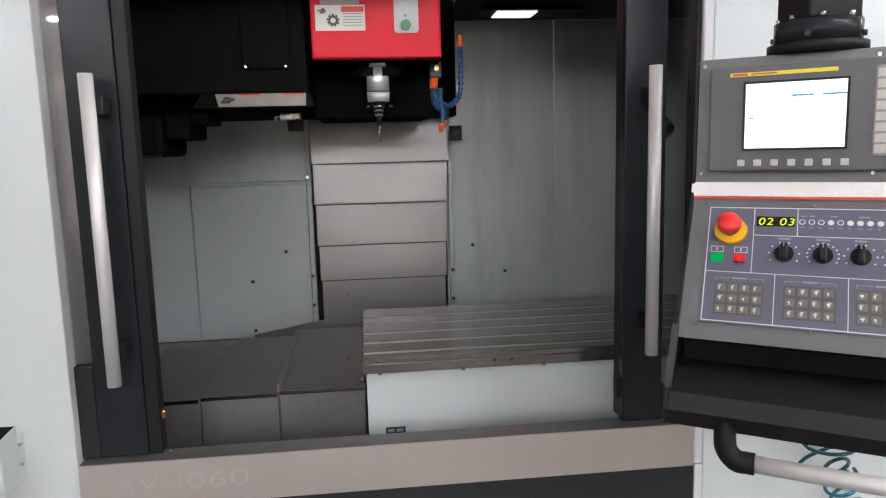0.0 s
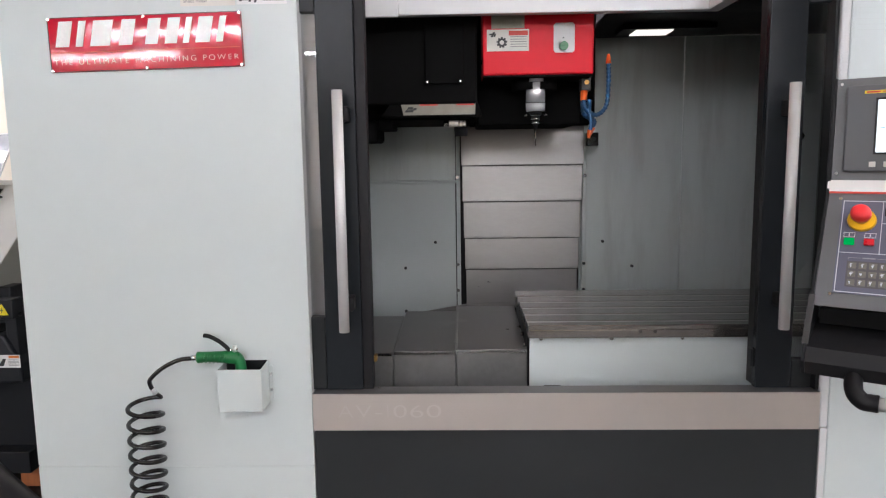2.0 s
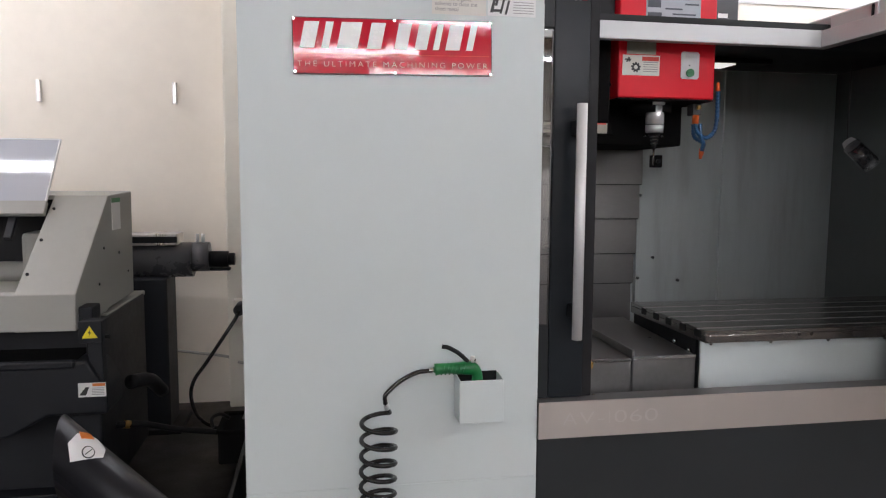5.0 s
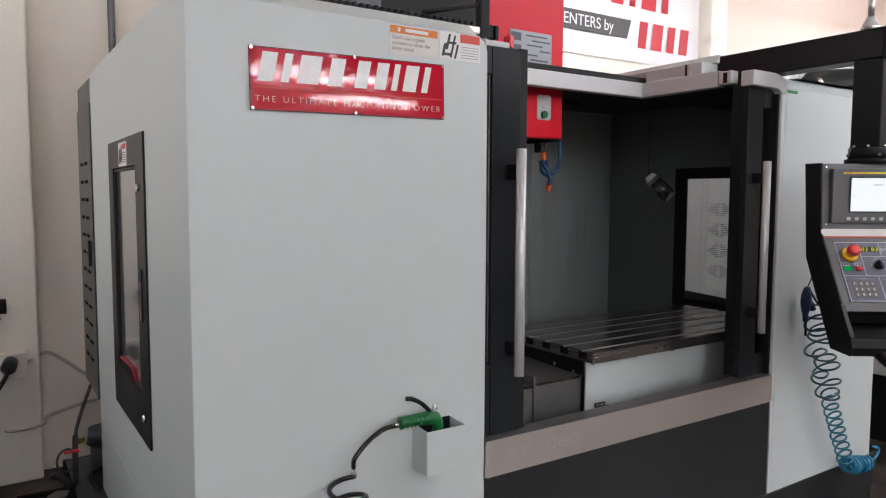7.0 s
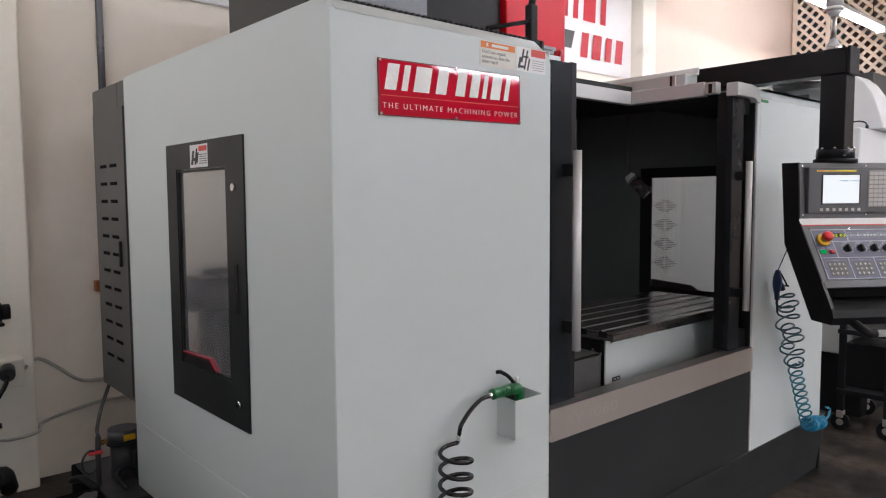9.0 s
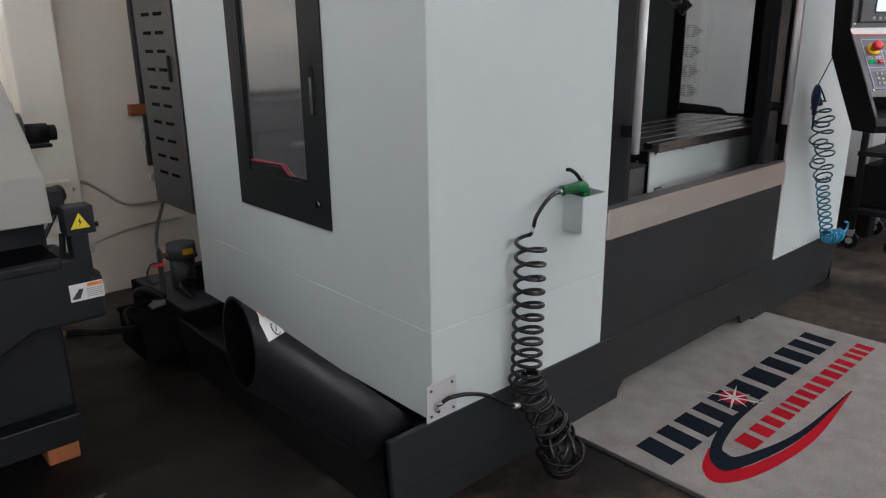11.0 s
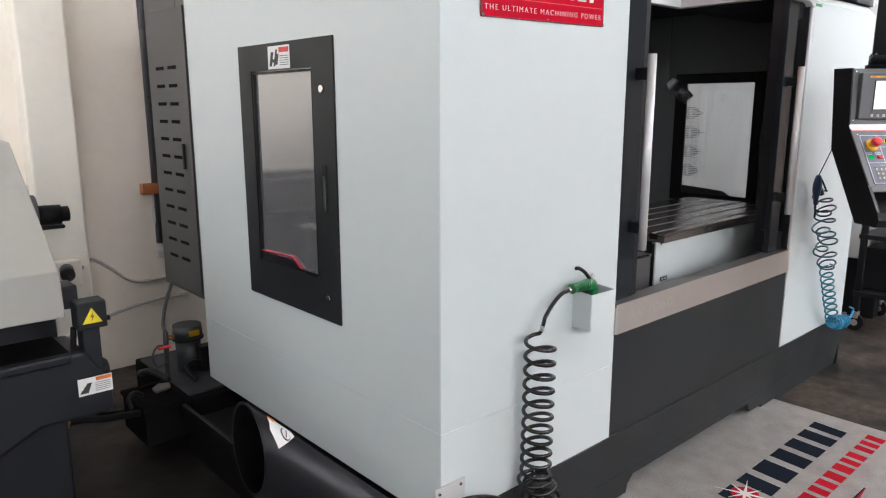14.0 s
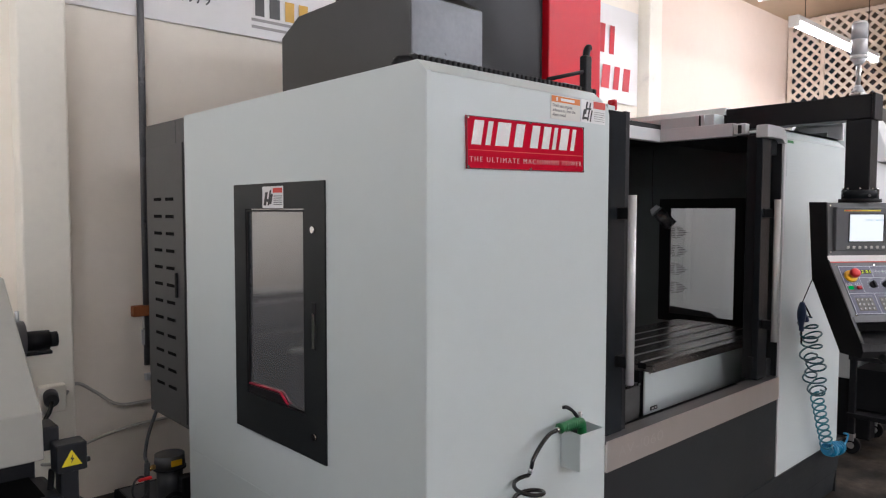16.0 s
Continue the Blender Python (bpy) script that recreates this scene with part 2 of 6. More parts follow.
VENTGREY = mat("shaded_vent_grey", (0.16, 0.16, 0.16), 0.6, vary=0.1)
BEACONGREY = mat("frosted_beacon_lens", (0.60, 0.60, 0.61), 0.3, vary=0.05, scale=20)
LED = glow("lit_led", (0.8, 1.0, 0.75), 0.7)
MDIGREY = mat("mdi_keys_grey", (0.26, 0.25, 0.24), 0.45, vary=0.15, scale=60)
WALLPAINT = mat("cream_wall_paint", (0.84, 0.775, 0.675), 0.7, vary=0.06, scale=0.9, bump=0.9, bump_scale=9,
                spots=(0.69, 0.64, 0.53), spot_scale=1.1, spot_edge=(0.5, 0.9))
WALLWARM = mat("warm_cream_wall_paint", (0.78, 0.64, 0.54), 0.7, vary=0.05, scale=0.9, bump=0.3, bump_scale=40)
WALLPALE = mat("neutral_white_wall_paint", (0.76, 0.79, 0.80), 0.7, vary=0.05, scale=0.9, bump=0.3, bump_scale=40)
PILASTER = mat("pilaster_paint", (0.84, 0.80, 0.70), 0.7, vary=0.05, scale=2, bump=0.3, bump_scale=40,
               spots=(0.58, 0.55, 0.50), spot_scale=2.5, spot_edge=(0.55, 0.85))
CEILING = mat("tan_ceiling_board", (0.52, 0.40, 0.28), 0.75, vary=0.08, scale=1.5, bump=0.3, bump_scale=50)
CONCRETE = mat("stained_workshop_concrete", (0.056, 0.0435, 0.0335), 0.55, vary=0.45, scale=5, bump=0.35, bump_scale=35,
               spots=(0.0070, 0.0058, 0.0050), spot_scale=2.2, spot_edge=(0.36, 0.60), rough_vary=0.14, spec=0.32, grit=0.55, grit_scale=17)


def shaded_stain(m, x, y, reach, color):
    """Broad shade and some oily dark painted into a floor material, with a ragged rim, about a spot of the plan."""
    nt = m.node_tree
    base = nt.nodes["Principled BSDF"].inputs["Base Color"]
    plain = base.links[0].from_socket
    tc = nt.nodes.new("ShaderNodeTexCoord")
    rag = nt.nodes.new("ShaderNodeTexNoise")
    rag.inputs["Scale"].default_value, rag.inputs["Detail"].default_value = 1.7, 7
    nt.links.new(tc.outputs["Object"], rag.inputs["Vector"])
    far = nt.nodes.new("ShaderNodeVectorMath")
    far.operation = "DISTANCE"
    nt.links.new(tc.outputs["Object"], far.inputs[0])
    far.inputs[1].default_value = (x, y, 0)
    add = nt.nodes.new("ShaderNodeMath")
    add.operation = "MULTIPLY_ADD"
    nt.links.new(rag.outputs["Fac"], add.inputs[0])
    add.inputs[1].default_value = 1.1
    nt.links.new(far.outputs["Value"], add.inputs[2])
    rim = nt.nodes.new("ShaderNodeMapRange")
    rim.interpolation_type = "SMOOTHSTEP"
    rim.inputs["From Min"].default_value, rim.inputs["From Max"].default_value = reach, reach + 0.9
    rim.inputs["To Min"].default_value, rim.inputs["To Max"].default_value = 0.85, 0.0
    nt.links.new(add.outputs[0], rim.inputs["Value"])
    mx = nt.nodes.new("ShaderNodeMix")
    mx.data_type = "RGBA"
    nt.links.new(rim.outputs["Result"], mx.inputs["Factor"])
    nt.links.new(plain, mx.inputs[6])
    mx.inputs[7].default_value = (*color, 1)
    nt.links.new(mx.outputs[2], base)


# Shade of the gap beside the lathe, painted into the concrete's colour.
shaded_stain(CONCRETE, -2.35, 2.75, 1.20, (0.0085, 0.0076, 0.0070))
SCUFF = mat("pale_floor_scuff", (0.115, 0.10, 0.088), 0.6, vary=0.4, scale=40, grit=0.6, grit_scale=60)
MAT = mat("light_grey_carpet", (0.30, 0.285, 0.27), 0.95, vary=0.16, scale=11, bump=1.0, bump_scale=420, grit=0.16, grit_scale=150,
          spots=(0.255, 0.24, 0.23), spot_scale=9, spot_edge=(0.5, 0.75), spec=0.1)
MATEDGE = mat("black_rubber_edge", (0.035, 0.034, 0.036), 0.7, vary=0.1)
MATNAVY = mat("navy_carpet_pile", (0.008, 0.012, 0.021), 0.95, vary=0.2, scale=30, bump=0.8, bump_scale=420, spec=0.1)
MATRED = mat("red_carpet_pile", (0.40, 0.008, 0.020), 0.95, vary=0.15, scale=30, bump=0.8, bump_scale=420, spec=0.1)
MATWHITE = mat("white_carpet_pile", (0.75, 0.73, 0.72), 0.95, vary=0.1, scale=30, spec=0.1)
LATHEGREY = mat("lathe_warm_grey_paint", (0.315, 0.312, 0.282), 0.42, vary=0.05, scale=2, bump=0.15, bump_scale=400,
                spots=(0.27, 0.27, 0.245), spot_scale=4, spot_edge=(0.6, 0.85))
FEEDER = mat("feeder_grey_enamel", (0.10, 0.10, 0.105), 0.3, vary=0.08, scale=3, bump=0.1, bump_scale=400)
LATHEDARK = mat("lathe_dark_blue_grey_paint", (0.0085, 0.0098, 0.0130), 0.50, spec=0.32, vary=0.12, scale=2, bump=0.15, bump_scale=400)
WOOD = mat("orange_wood_block", (0.33, 0.105, 0.033), 0.6, vary=0.2, scale=8, bump=0.4, bump_scale=60, stretch=(6, 1, 1))
LATTICE = mat("cream_lattice_paint", (0.82, 0.69, 0.57), 0.6, vary=0.06, scale=6)
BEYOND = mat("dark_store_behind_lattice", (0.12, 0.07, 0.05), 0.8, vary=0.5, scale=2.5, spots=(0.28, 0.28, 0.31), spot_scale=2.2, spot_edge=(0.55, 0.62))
BANNER = mat("white_banner_vinyl", (0.70, 0.69, 0.68), 0.45, vary=0.03, scale=1.5, bump=0.2, bump_scale=3)
BANNERRED = mat("dark_red_print", (0.46, 0.02, 0.03), 0.5, vary=0.05)
BANNERGREY = mat("dark_grey_print", (0.06, 0.06, 0.06), 0.5, vary=0.05)
BANNERYELLOW = mat("ochre_print", (0.62, 0.36, 0.05), 0.5, vary=0.05)
TUBE = glow("fluorescent_tube", (0.955, 0.955, 1.03), TUBE_POWER)
LAMPLIT = glow("chamber_lamp_diffuser", (1.0, 0.97, 0.9), 1.2)
FIXTURE = mat("white_lamp_housing", (0.75, 0.74, 0.72), 0.4, vary=0.03)
PANE = clear("safety_glass", (0.86, 0.87, 0.87), 0.03, 0.02)
SIDEPANE = mat("hazy_mirror_polycarbonate", (0.44, 0.44, 0.45), 0.11, metal=0.75, vary=0.06, scale=1.5, rough_vary=0.03, bump=0.25, bump_scale=3)
LIDPANE = clear("hazy_lathe_lid", (0.70, 0.72, 0.78), 0.22, 0.05, haze=0.55)
LAMPGLASS = clear("lamp_glass", (0.45, 0.46, 0.47), 0.1, 0.05, haze=0.05)
GREENTAPE = mat("green_tape", (0.03, 0.22, 0.06), 0.5, vary=0.1)
CABLEGREY = mat("pale_grey_cable", (0.42, 0.40, 0.36), 0.5, vary=0.1)
RAGGREY = mat("oily_rag_grey", (0.10, 0.095, 0.09), 0.9, vary=0.3, scale=30, bump=0.8, bump_scale=150)
PUMPGREY = mat("pump_dark_grey", (0.03, 0.032, 0.035), 0.5, vary=0.15, scale=10)


# ---- building helpers ----
def bm_box(bm, x0, x1, y0, y1, z0, z1, bevel=0.0, seg=2):
    vs = [bm.verts.new((x, y, z)) for x in (x0, x1) for y in (y0, y1) for z in (z0, z1)]
    fs = [(0, 1, 3, 2), (4, 6, 7, 5), (0, 4, 5, 1), (2, 3, 7, 6), (0, 2, 6, 4), (1, 5, 7, 3)]
    faces = [bm.faces.new([vs[i] for i in f]) for f in fs]
    if bevel:
        edges = list({e for f in faces for e in f.edges})
        bmesh.ops.bevel(bm, geom=edges, offset=bevel, segments=seg, profile=0.5, affect="EDGES", clamp_overlap=True)
    return bm


def box(x0, x1, y0, y1, z0, z1, bevel=0.0, seg=2):
    return bm_box(bmesh.new(), x0, x1, y0, y1, z0, z1, bevel, seg)


def axis_point(axis, u, v, w):
    """u, v in the plane across the axis, w along it."""
    return {"x": (w, u, v), "y": (u, w, v), "z": (u, v, w)}[axis]


def bm_prism(bm, poly, axis, a, b, bevel=0.0):
    lo = [bm.verts.new(axis_point(axis, u, v, a)) for u, v in poly]
    hi = [bm.verts.new(axis_point(axis, u, v, b)) for u, v in poly]
    n = len(poly)
    faces = [bm.faces.new(lo[::-1]), bm.faces.new(hi)]
    faces += [bm.faces.new((lo[i], lo[(i + 1) % n], hi[(i + 1) % n], hi[i])) for i in range(n)]
    bmesh.ops.recalc_face_normals(bm, faces=faces)
    if bevel:
        edges = list({e for f in faces for e in f.edges})
        bmesh.ops.bevel(bm, geom=edges, offset=bevel, segments=2, profile=0.5, affect="EDGES", clamp_overlap=True)
    return bm


def prism(poly, axis, a, b, bevel=0.0):
    return bm_prism(bmesh.new(), poly, axis, a, b, bevel)


def bm_ring(bm, outer, inner, axis, a, b):
    """A flat frame between two outlines of the same number of corners, from a to b along the axis."""
    n = len(outer)
    rows = [[bm.verts.new(axis_point(axis, u, v, w)) for u, v in poly] for poly, w in ((outer, a), (inner, a), (inner, b), (outer, b))]
    faces = []
    for k in range(4):
        p, q = rows[k], rows[(k + 1) % 4]
        faces += [bm.faces.new((p[i], p[(i + 1) % n], q[(i + 1) % n], q[i])) for i in range(n)]
    bmesh.ops.recalc_face_normals(bm, faces=faces)
    return bm


def ring(outer, inner, axis, a, b):
    return bm_ring(bmesh.new(), outer, inner, axis, a, b)


def rect(u0, u1, v0, v1):
    return [(u0, v0), (u1, v0), (u1, v1), (u0, v1)]


def bm_sweep(bm, pts, r, n=10, closed_ends=True, radii=None):
    """A round tube along points."""
    pts = [Vector(p) for p in pts]
    rings, up = [], None
    for i, p in enumerate(pts):
        d = (pts[min(i + 1, len(pts) - 1)] - pts[max(i - 1, 0)]).normalized()
        if up is None:
            up = Vector((0, 0, 1)) if abs(d.z) < 0.9 else Vector((1, 0, 0))
        side = d.cross(up).normalized()
        up = side.cross(d).normalized()
        rad = radii[i] if radii else r
        rings.append([bm.verts.new(p + rad * (math.cos(2 * math.pi * k / n) * side + math.sin(2 * math.pi * k / n) * up)) for k in range(n)])
    faces = []
    for a, b in zip(rings, rings[1:]):
        faces += [bm.faces.new((a[k], a[(k + 1) % n], b[(k + 1) % n], b[k])) for k in range(n)]
    if closed_ends:
        faces += [bm.faces.new(rings[0][::-1]), bm.faces.new(rings[-1])]
    for f in faces:
        f.smooth = True
    bmesh.ops.recalc_face_normals(bm, faces=faces)
    return bm


def sweep(pts, r, n=10, closed_ends=True, radii=None):
    return bm_sweep(bmesh.new(), pts, r, n, closed_ends, radii)


def bm_cyl(bm, p0, p1, r, n=20, r1=None):
    """A capped rod with sharp rims."""
    p0, p1 = Vector(p0), Vector(p1)
    d = (p1 - p0).normalized()
    up = Vector((0, 0, 1)) if abs(d.z) < 0.9 else Vector((1, 0, 0))
    side = d.cross(up).normalized()
    up = side.cross(d)
    r1 = r if r1 is None else r1
    ra = [bm.verts.new(p0 + r * (math.cos(2 * math.pi * k / n) * side + math.sin(2 * math.pi * k / n) * up)) for k in range(n)]
    rb = [bm.verts.new(p1 + r1 * (math.cos(2 * math.pi * k / n) * side + math.sin(2 * math.pi * k / n) * up)) for k in range(n)]
    faces = [bm.faces.new((ra[k], ra[(k + 1) % n], rb[(k + 1) % n], rb[k])) for k in range(n)]
    for f in faces:
        f.smooth = True
    faces += [bm.faces.new(ra[::-1]), bm.faces.new(rb)]
    bmesh.ops.recalc_face_normals(bm, faces=faces)
    return bm


def cyl(p0, p1, r, n=20, r1=None):
    return bm_cyl(bmesh.new(), p0, p1, r, n, r1)


def smooth_path(pts, steps=8):
    """Catmull-Rom through the points."""
    P = [Vector(p) for p in pts]
    P = [2 * P[0] - P[1], *P, 2 * P[-1] - P[-2]]
    out = []
    for a, b, c, d in zip(P, P[1:], P[2:], P[3:]):
        for s in range(steps):
            t = s / steps
            out.append(0.5 * (2 * b + (c - a) * t + (2 * a - 5 * b + 4 * c - d) * t * t + (3 * b - a - 3 * c + d) * t ** 3))
    return out + [P[-2]]


def coil_path(a, b, r, turns, steps=20, phase=0.0, wobble=0.0, squash=1.0):
    """A helix about the line from a to b."""
    a, b = Vector(a), Vector(b)
    d = (b - a).normalized()
    side = d.cross(Vector((0, 1, 0))).normalized()
    up = side.cross(d).normalized()
    pts = []
    for i in range(int(turns * steps) + 1):
        s = i / (turns * steps)
        g = 2 * math.pi * i / steps + phase
        rr = r * (1 + wobble * math.sin(i * 0.37) * math.cos(i * 0.11))
        pts.append(a.lerp(b, s) + rr * (math.cos(g) * side + squash * math.sin(g) * up) + Vector((wobble * r * math.sin(i * 0.21), 0, 0)))
    return pts


def link_mesh(name, bm, material):
    me = bpy.data.meshes.new(name)
    bm.normal_update()
    bm.to_mesh(me)
    bm.free()
    me.materials.append(material)
    return new(name, me)


def under(ob, parent):
    ob.parent = parent
    m = parent.matrix_basis.inverted() if parent.parent is None else Matrix.Identity(4)
    ob.matrix_parent_inverse = m
    return ob


def part(name, bm, material, parent, label=""):
    if isinstance(bm, list):
        return [part(name, b, material, parent, label) for b in bm][-1]
    ob = under(link_mesh(name, bm, material), parent)
    return tagged(ob, label)


def thing(name, base, label, category, group=""):
    """An Empty at a thing's base, to carry its parts."""
    e = new(name)
    e.matrix_basis = Matrix.Translation(base)
    e.empty_display_size = 0.1
    return tagged(e, label, category, group)


def solid(name, bm, material, label, category, group="", kind=""):
    return tagged(link_mesh(name, bm, material), label, category, group, kind)


def structure(name, bm, material, label=""):
    return tagged(link_mesh(name, bm, material), label, "", "", "structure")


def lettering(name, text, size, m, material, parent, depth=0.0006, align="LEFT", stretch=1.0, shear=0.0, spacing=1.0, label="", width=0.0, thin=0.0):
    """Writing in the built-in font, as a mesh: m places it, x along the line and y up the letters."""
    cu = bpy.data.curves.new(name, "FONT")
    cu.body, cu.size, cu.extrude, cu.align_x, cu.shear, cu.space_character = text, size, depth, align, shear, spacing
    cu.offset = -thin
    tmp = new("tmp_text", cu)
    bpy.context.view_layer.update()
    me = bpy.data.meshes.new_from_object(tmp.evaluated_get(bpy.context.evaluated_depsgraph_get()))
    bpy.data.objects.remove(tmp)
    bpy.data.curves.remove(cu)
    if width:
        stretch = width / max(v.co.x for v in me.vertices)
    me.transform(m @ Matrix.Diagonal((stretch, 1, 1, 1)))
    me.materials.clear()
    me.materials.append(material)
    ob = new(name, me)
    return tagged(under(ob, parent) if parent else ob, label)


def front(x, y, z):
    """A plane that faces -y: x to the right, letters upright."""
    return pose(x, y, z, 90, 0, 0)


def bm_bar(bm, m, u0, u1, v0, v1, h=0.0008, slant=0.0):
    """A flat bar in the plane of m, raised by h, leaning by slant."""
    co = [(u0, v0), (u1, v0), (u1 + slant * (v1 - v0), v1), (u0 + slant * (v1 - v0), v1)]
    lo = [bm.verts.new(m @ Vector((u, v, 0))) for u, v in co]
    hi = [bm.verts.new(m @ Vector((u, v, h))) for u, v in co]
    faces = [bm.faces.new(hi), bm.faces.new(lo[::-1])]
    faces += [bm.faces.new((lo[i], lo[(i + 1) % 4], hi[(i + 1) % 4], hi[i])) for i in range(4)]
    return bm


def bars(m, rows, h=0.0008, slant=0.0):
    """One raised bar for each row, each a piece of its own."""
    return [bm_bar(bmesh.new(), m, *r, h=h, slant=slant) for r in rows]


def block_marks(name, m, u0, widths, gap, v0, v1, slant, material, parent, h=0.0008):
    """A row of plain slanted blocks, in place of a name: one part each. A negative width is a space."""
    u = u0
    for w in widths:
        if w < 0:
            u += -w
            continue
        part(name, bars(m, [(u + 0.13 * w, u + 0.87 * w, v0, v1)], h, slant), material, parent)
        u += w + gap


def screws(name, places, axis, parent, r=0.005, h=0.003, material=None):
    for p in places:
        d = {"x": Vector((-h, 0, 0)), "y": Vector((0, -h, 0)), "z": Vector((0, 0, h))}[axis]
        part(name, cyl(p, Vector(p) + d, r, 8, r * 0.7), material or CHROME, parent)


# ---- the hall ----
RX0, RX1, RY0, RY1, RZ = -9.0, 7.7, -11.0, 4.48, 4.25
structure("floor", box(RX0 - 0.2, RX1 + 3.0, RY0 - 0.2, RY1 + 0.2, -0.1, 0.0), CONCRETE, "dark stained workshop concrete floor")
structure("wall_north", box(RX0, 4.05, RY1, RY1 + 0.2, 0, RZ), WALLPAINT, "cream painted plaster wall")
structure("wall_north_east", box(4.05, RX1 + 0.2, RY1, RY1 + 0.2, 0, RZ), WALLWARM, "warm cream painted plaster wall")
# Unseen wall; its neutral white cools the light bounced onto the machine's left.
structure("wall_west", box(RX0 - 0.2, RX0, RY0, RY1 + 0.2, 0, RZ), WALLPALE, "white painted plaster wall")
structure("wall_south", box(RX0 - 0.2, RX1 + 3.0, RY0 - 0.2, RY0, 0, RZ), WALLPAINT, "cream painted plaster wall")
structure("wall_east_lower", box(RX1, RX1 + 0.12, RY0, RY1, 0, 1.9), WALLWARM, "cream painted low wall below the lattice")
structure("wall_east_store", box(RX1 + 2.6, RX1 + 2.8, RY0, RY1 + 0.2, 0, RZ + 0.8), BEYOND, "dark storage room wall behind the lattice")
structure("ceiling", box(RX0 - 0.2, RX1 + 3.0, RY0 - 0.2, RY1 + 0.2, RZ, RZ + 0.1), CEILING, "tan board ceiling")
structure("pilaster_1", box(-1.780, -1.556, RY1 - 0.14, RY1 + 0.01, 0, RZ, 0.012), PILASTER, "cream painted wall pilaster")
structure("pilaster_2", box(3.93, 4.17, RY1 - 0.14, RY1 + 0.01, 0, RZ, 0.012), PILASTER, "cream painted wall pilaster")
structure("pilaster_3", box(-3.9, -3.66, RY1 - 0.14, RY1 + 0.01, 0, RZ, 0.012), PILASTER, "cream painted wall pilaster")


def lattice_screen():
    """Diagonal garden lattice over the low east wall."""
    t = thing("lattice_screen", (RX1, RY1, 1.9), "cream painted diagonal wooden lattice screen above the low wall", "lattice")
    y0, y1, z0, z1, gap, w = -1.6, RY1 - 0.02, 1.92, RZ - 0.02, 0.100, 0.038
    part("frame", ring(rect(y0, y1, z0, z1), rect(y0 + 0.06, y1 - 0.05, z0 + 0.06, z1 - 0.05), "x", RX1 + 0.02, RX1 + 0.05), LATTICE, t)
    for s, x in ((1, RX1 + 0.012), (-1, RX1 + 0.03)):
        c = -20.0
        while c < 20:
            # the line z = s * y + c within the frame
            ends = []
            for y in (y0, y1):
                z = s * y + c
                if z0 <= z <= z1:
                    ends.append((y, z))
            for z in (z0, z1):
                y = (z - c) / s
                if y0 < y < y1:
                    ends.append((y, z))
            if len(ends) >= 2 and math.dist(ends[0], ends[1]) > 0.1:
                (ya, za), (yb, zb) = ends[:2]
                L = math.dist(ends[0], ends[1])
                ny, nz = -(zb - za) / L * w / 2, (yb - ya) / L * w / 2
                poly = [(ya + ny, za + nz), (yb + ny, zb + nz), (yb - ny, zb - nz), (ya - ny, za - nz)]
                part("slat", prism(poly, "x", x, x + 0.01), LATTICE, t)
            c += gap * math.sqrt(2)
    part("batten", box(RX1 + 0.0, RX1 + 0.03, 3.98, 4.03, z0, z1), LATTICE, t)


lattice_screen()


def tube_lamp():
    """An 8-foot fluorescent batten hung on two wires, about its middle."""
    t = thing("tube_lamp", (0, 0, 0), "white fluorescent tube lamp hung from the ceiling", "tube lamp", "hall tube lamps")
    part("housing", box(-1.2, 1.2, -0.045, 0.045, 0.03, 0.085, 0.01), FIXTURE, t)
    part("end_cap", box(-1.235, -1.195, -0.05, 0.05, -0.03, 0.08, 0.006), FIXTURE, t)
    part("end_cap", box(1.195, 1.235, -0.05, 0.05, -0.03, 0.08, 0.006), FIXTURE, t)
    part("tube", cyl((-1.19, 0, 0), (1.19, 0, 0), 0.026, 12), TUBE, t, "lit white fluorescent tube")
    part("hanger", cyl((-0.95, 0, 0.08), (-0.95, 0, RZ - 3.4), 0.004, 6), BLACK, t)
    part("hanger", cyl((0.95, 0, 0.08), (0.95, 0, RZ - 3.4), 0.004, 6), BLACK, t)
    return t


lamp = tube_lamp()
lamp.matrix_basis = pose(5.8, 3.17, 3.4)
# Unseen copies; several are added only to brighten walls, right panel and neighbour machine.
for lx, ly in ((-3.9, 2.6), (-4.4, 3.85), (2.4, 0.4), (2.7, -0.7), (2.3, 3.0), (-6.5, -2.4), (-1.8, -2.8), (2.9, -2.4),
               (-6.6, -5.2), (-2.8, -5.2), (1.0, -5.2), (5.6, -4.6), (6.1, -0.9), (-4.7, -7.4), (-0.9, -7.4), (2.9, -7.4), (-6.6, -9.6), (-2.8, -9.6), (1.0, -9.6), (4.8, -9.6)):
    copy_thing(lamp, pose(lx, ly, 3.4))


# ---- the machining centre ----
F, L, R = 1.73, -1.41, 1.63       # front plane, left and right sides
mc = thing("machining_center", (0.1, 2.5, 0), "pale grey and black enclosed milling machine with open sliding doors", "milling machine")

# base pan: a folded front plate with a foot cut-out, side and back plates
BX0, BX1, BZ = -1.533, 1.70, 0.313


def leaning(bm):
    """The tray's front and left side lean outwards to the top."""
    for v in bm.verts:
        k = v.co.z / 0.313
        if v.co.y < 1.78:
            v.co.y += 0.036 * (1 - k)
        if v.co.x < -1.4:
            v.co.x -= 0.040 * k
    return bm


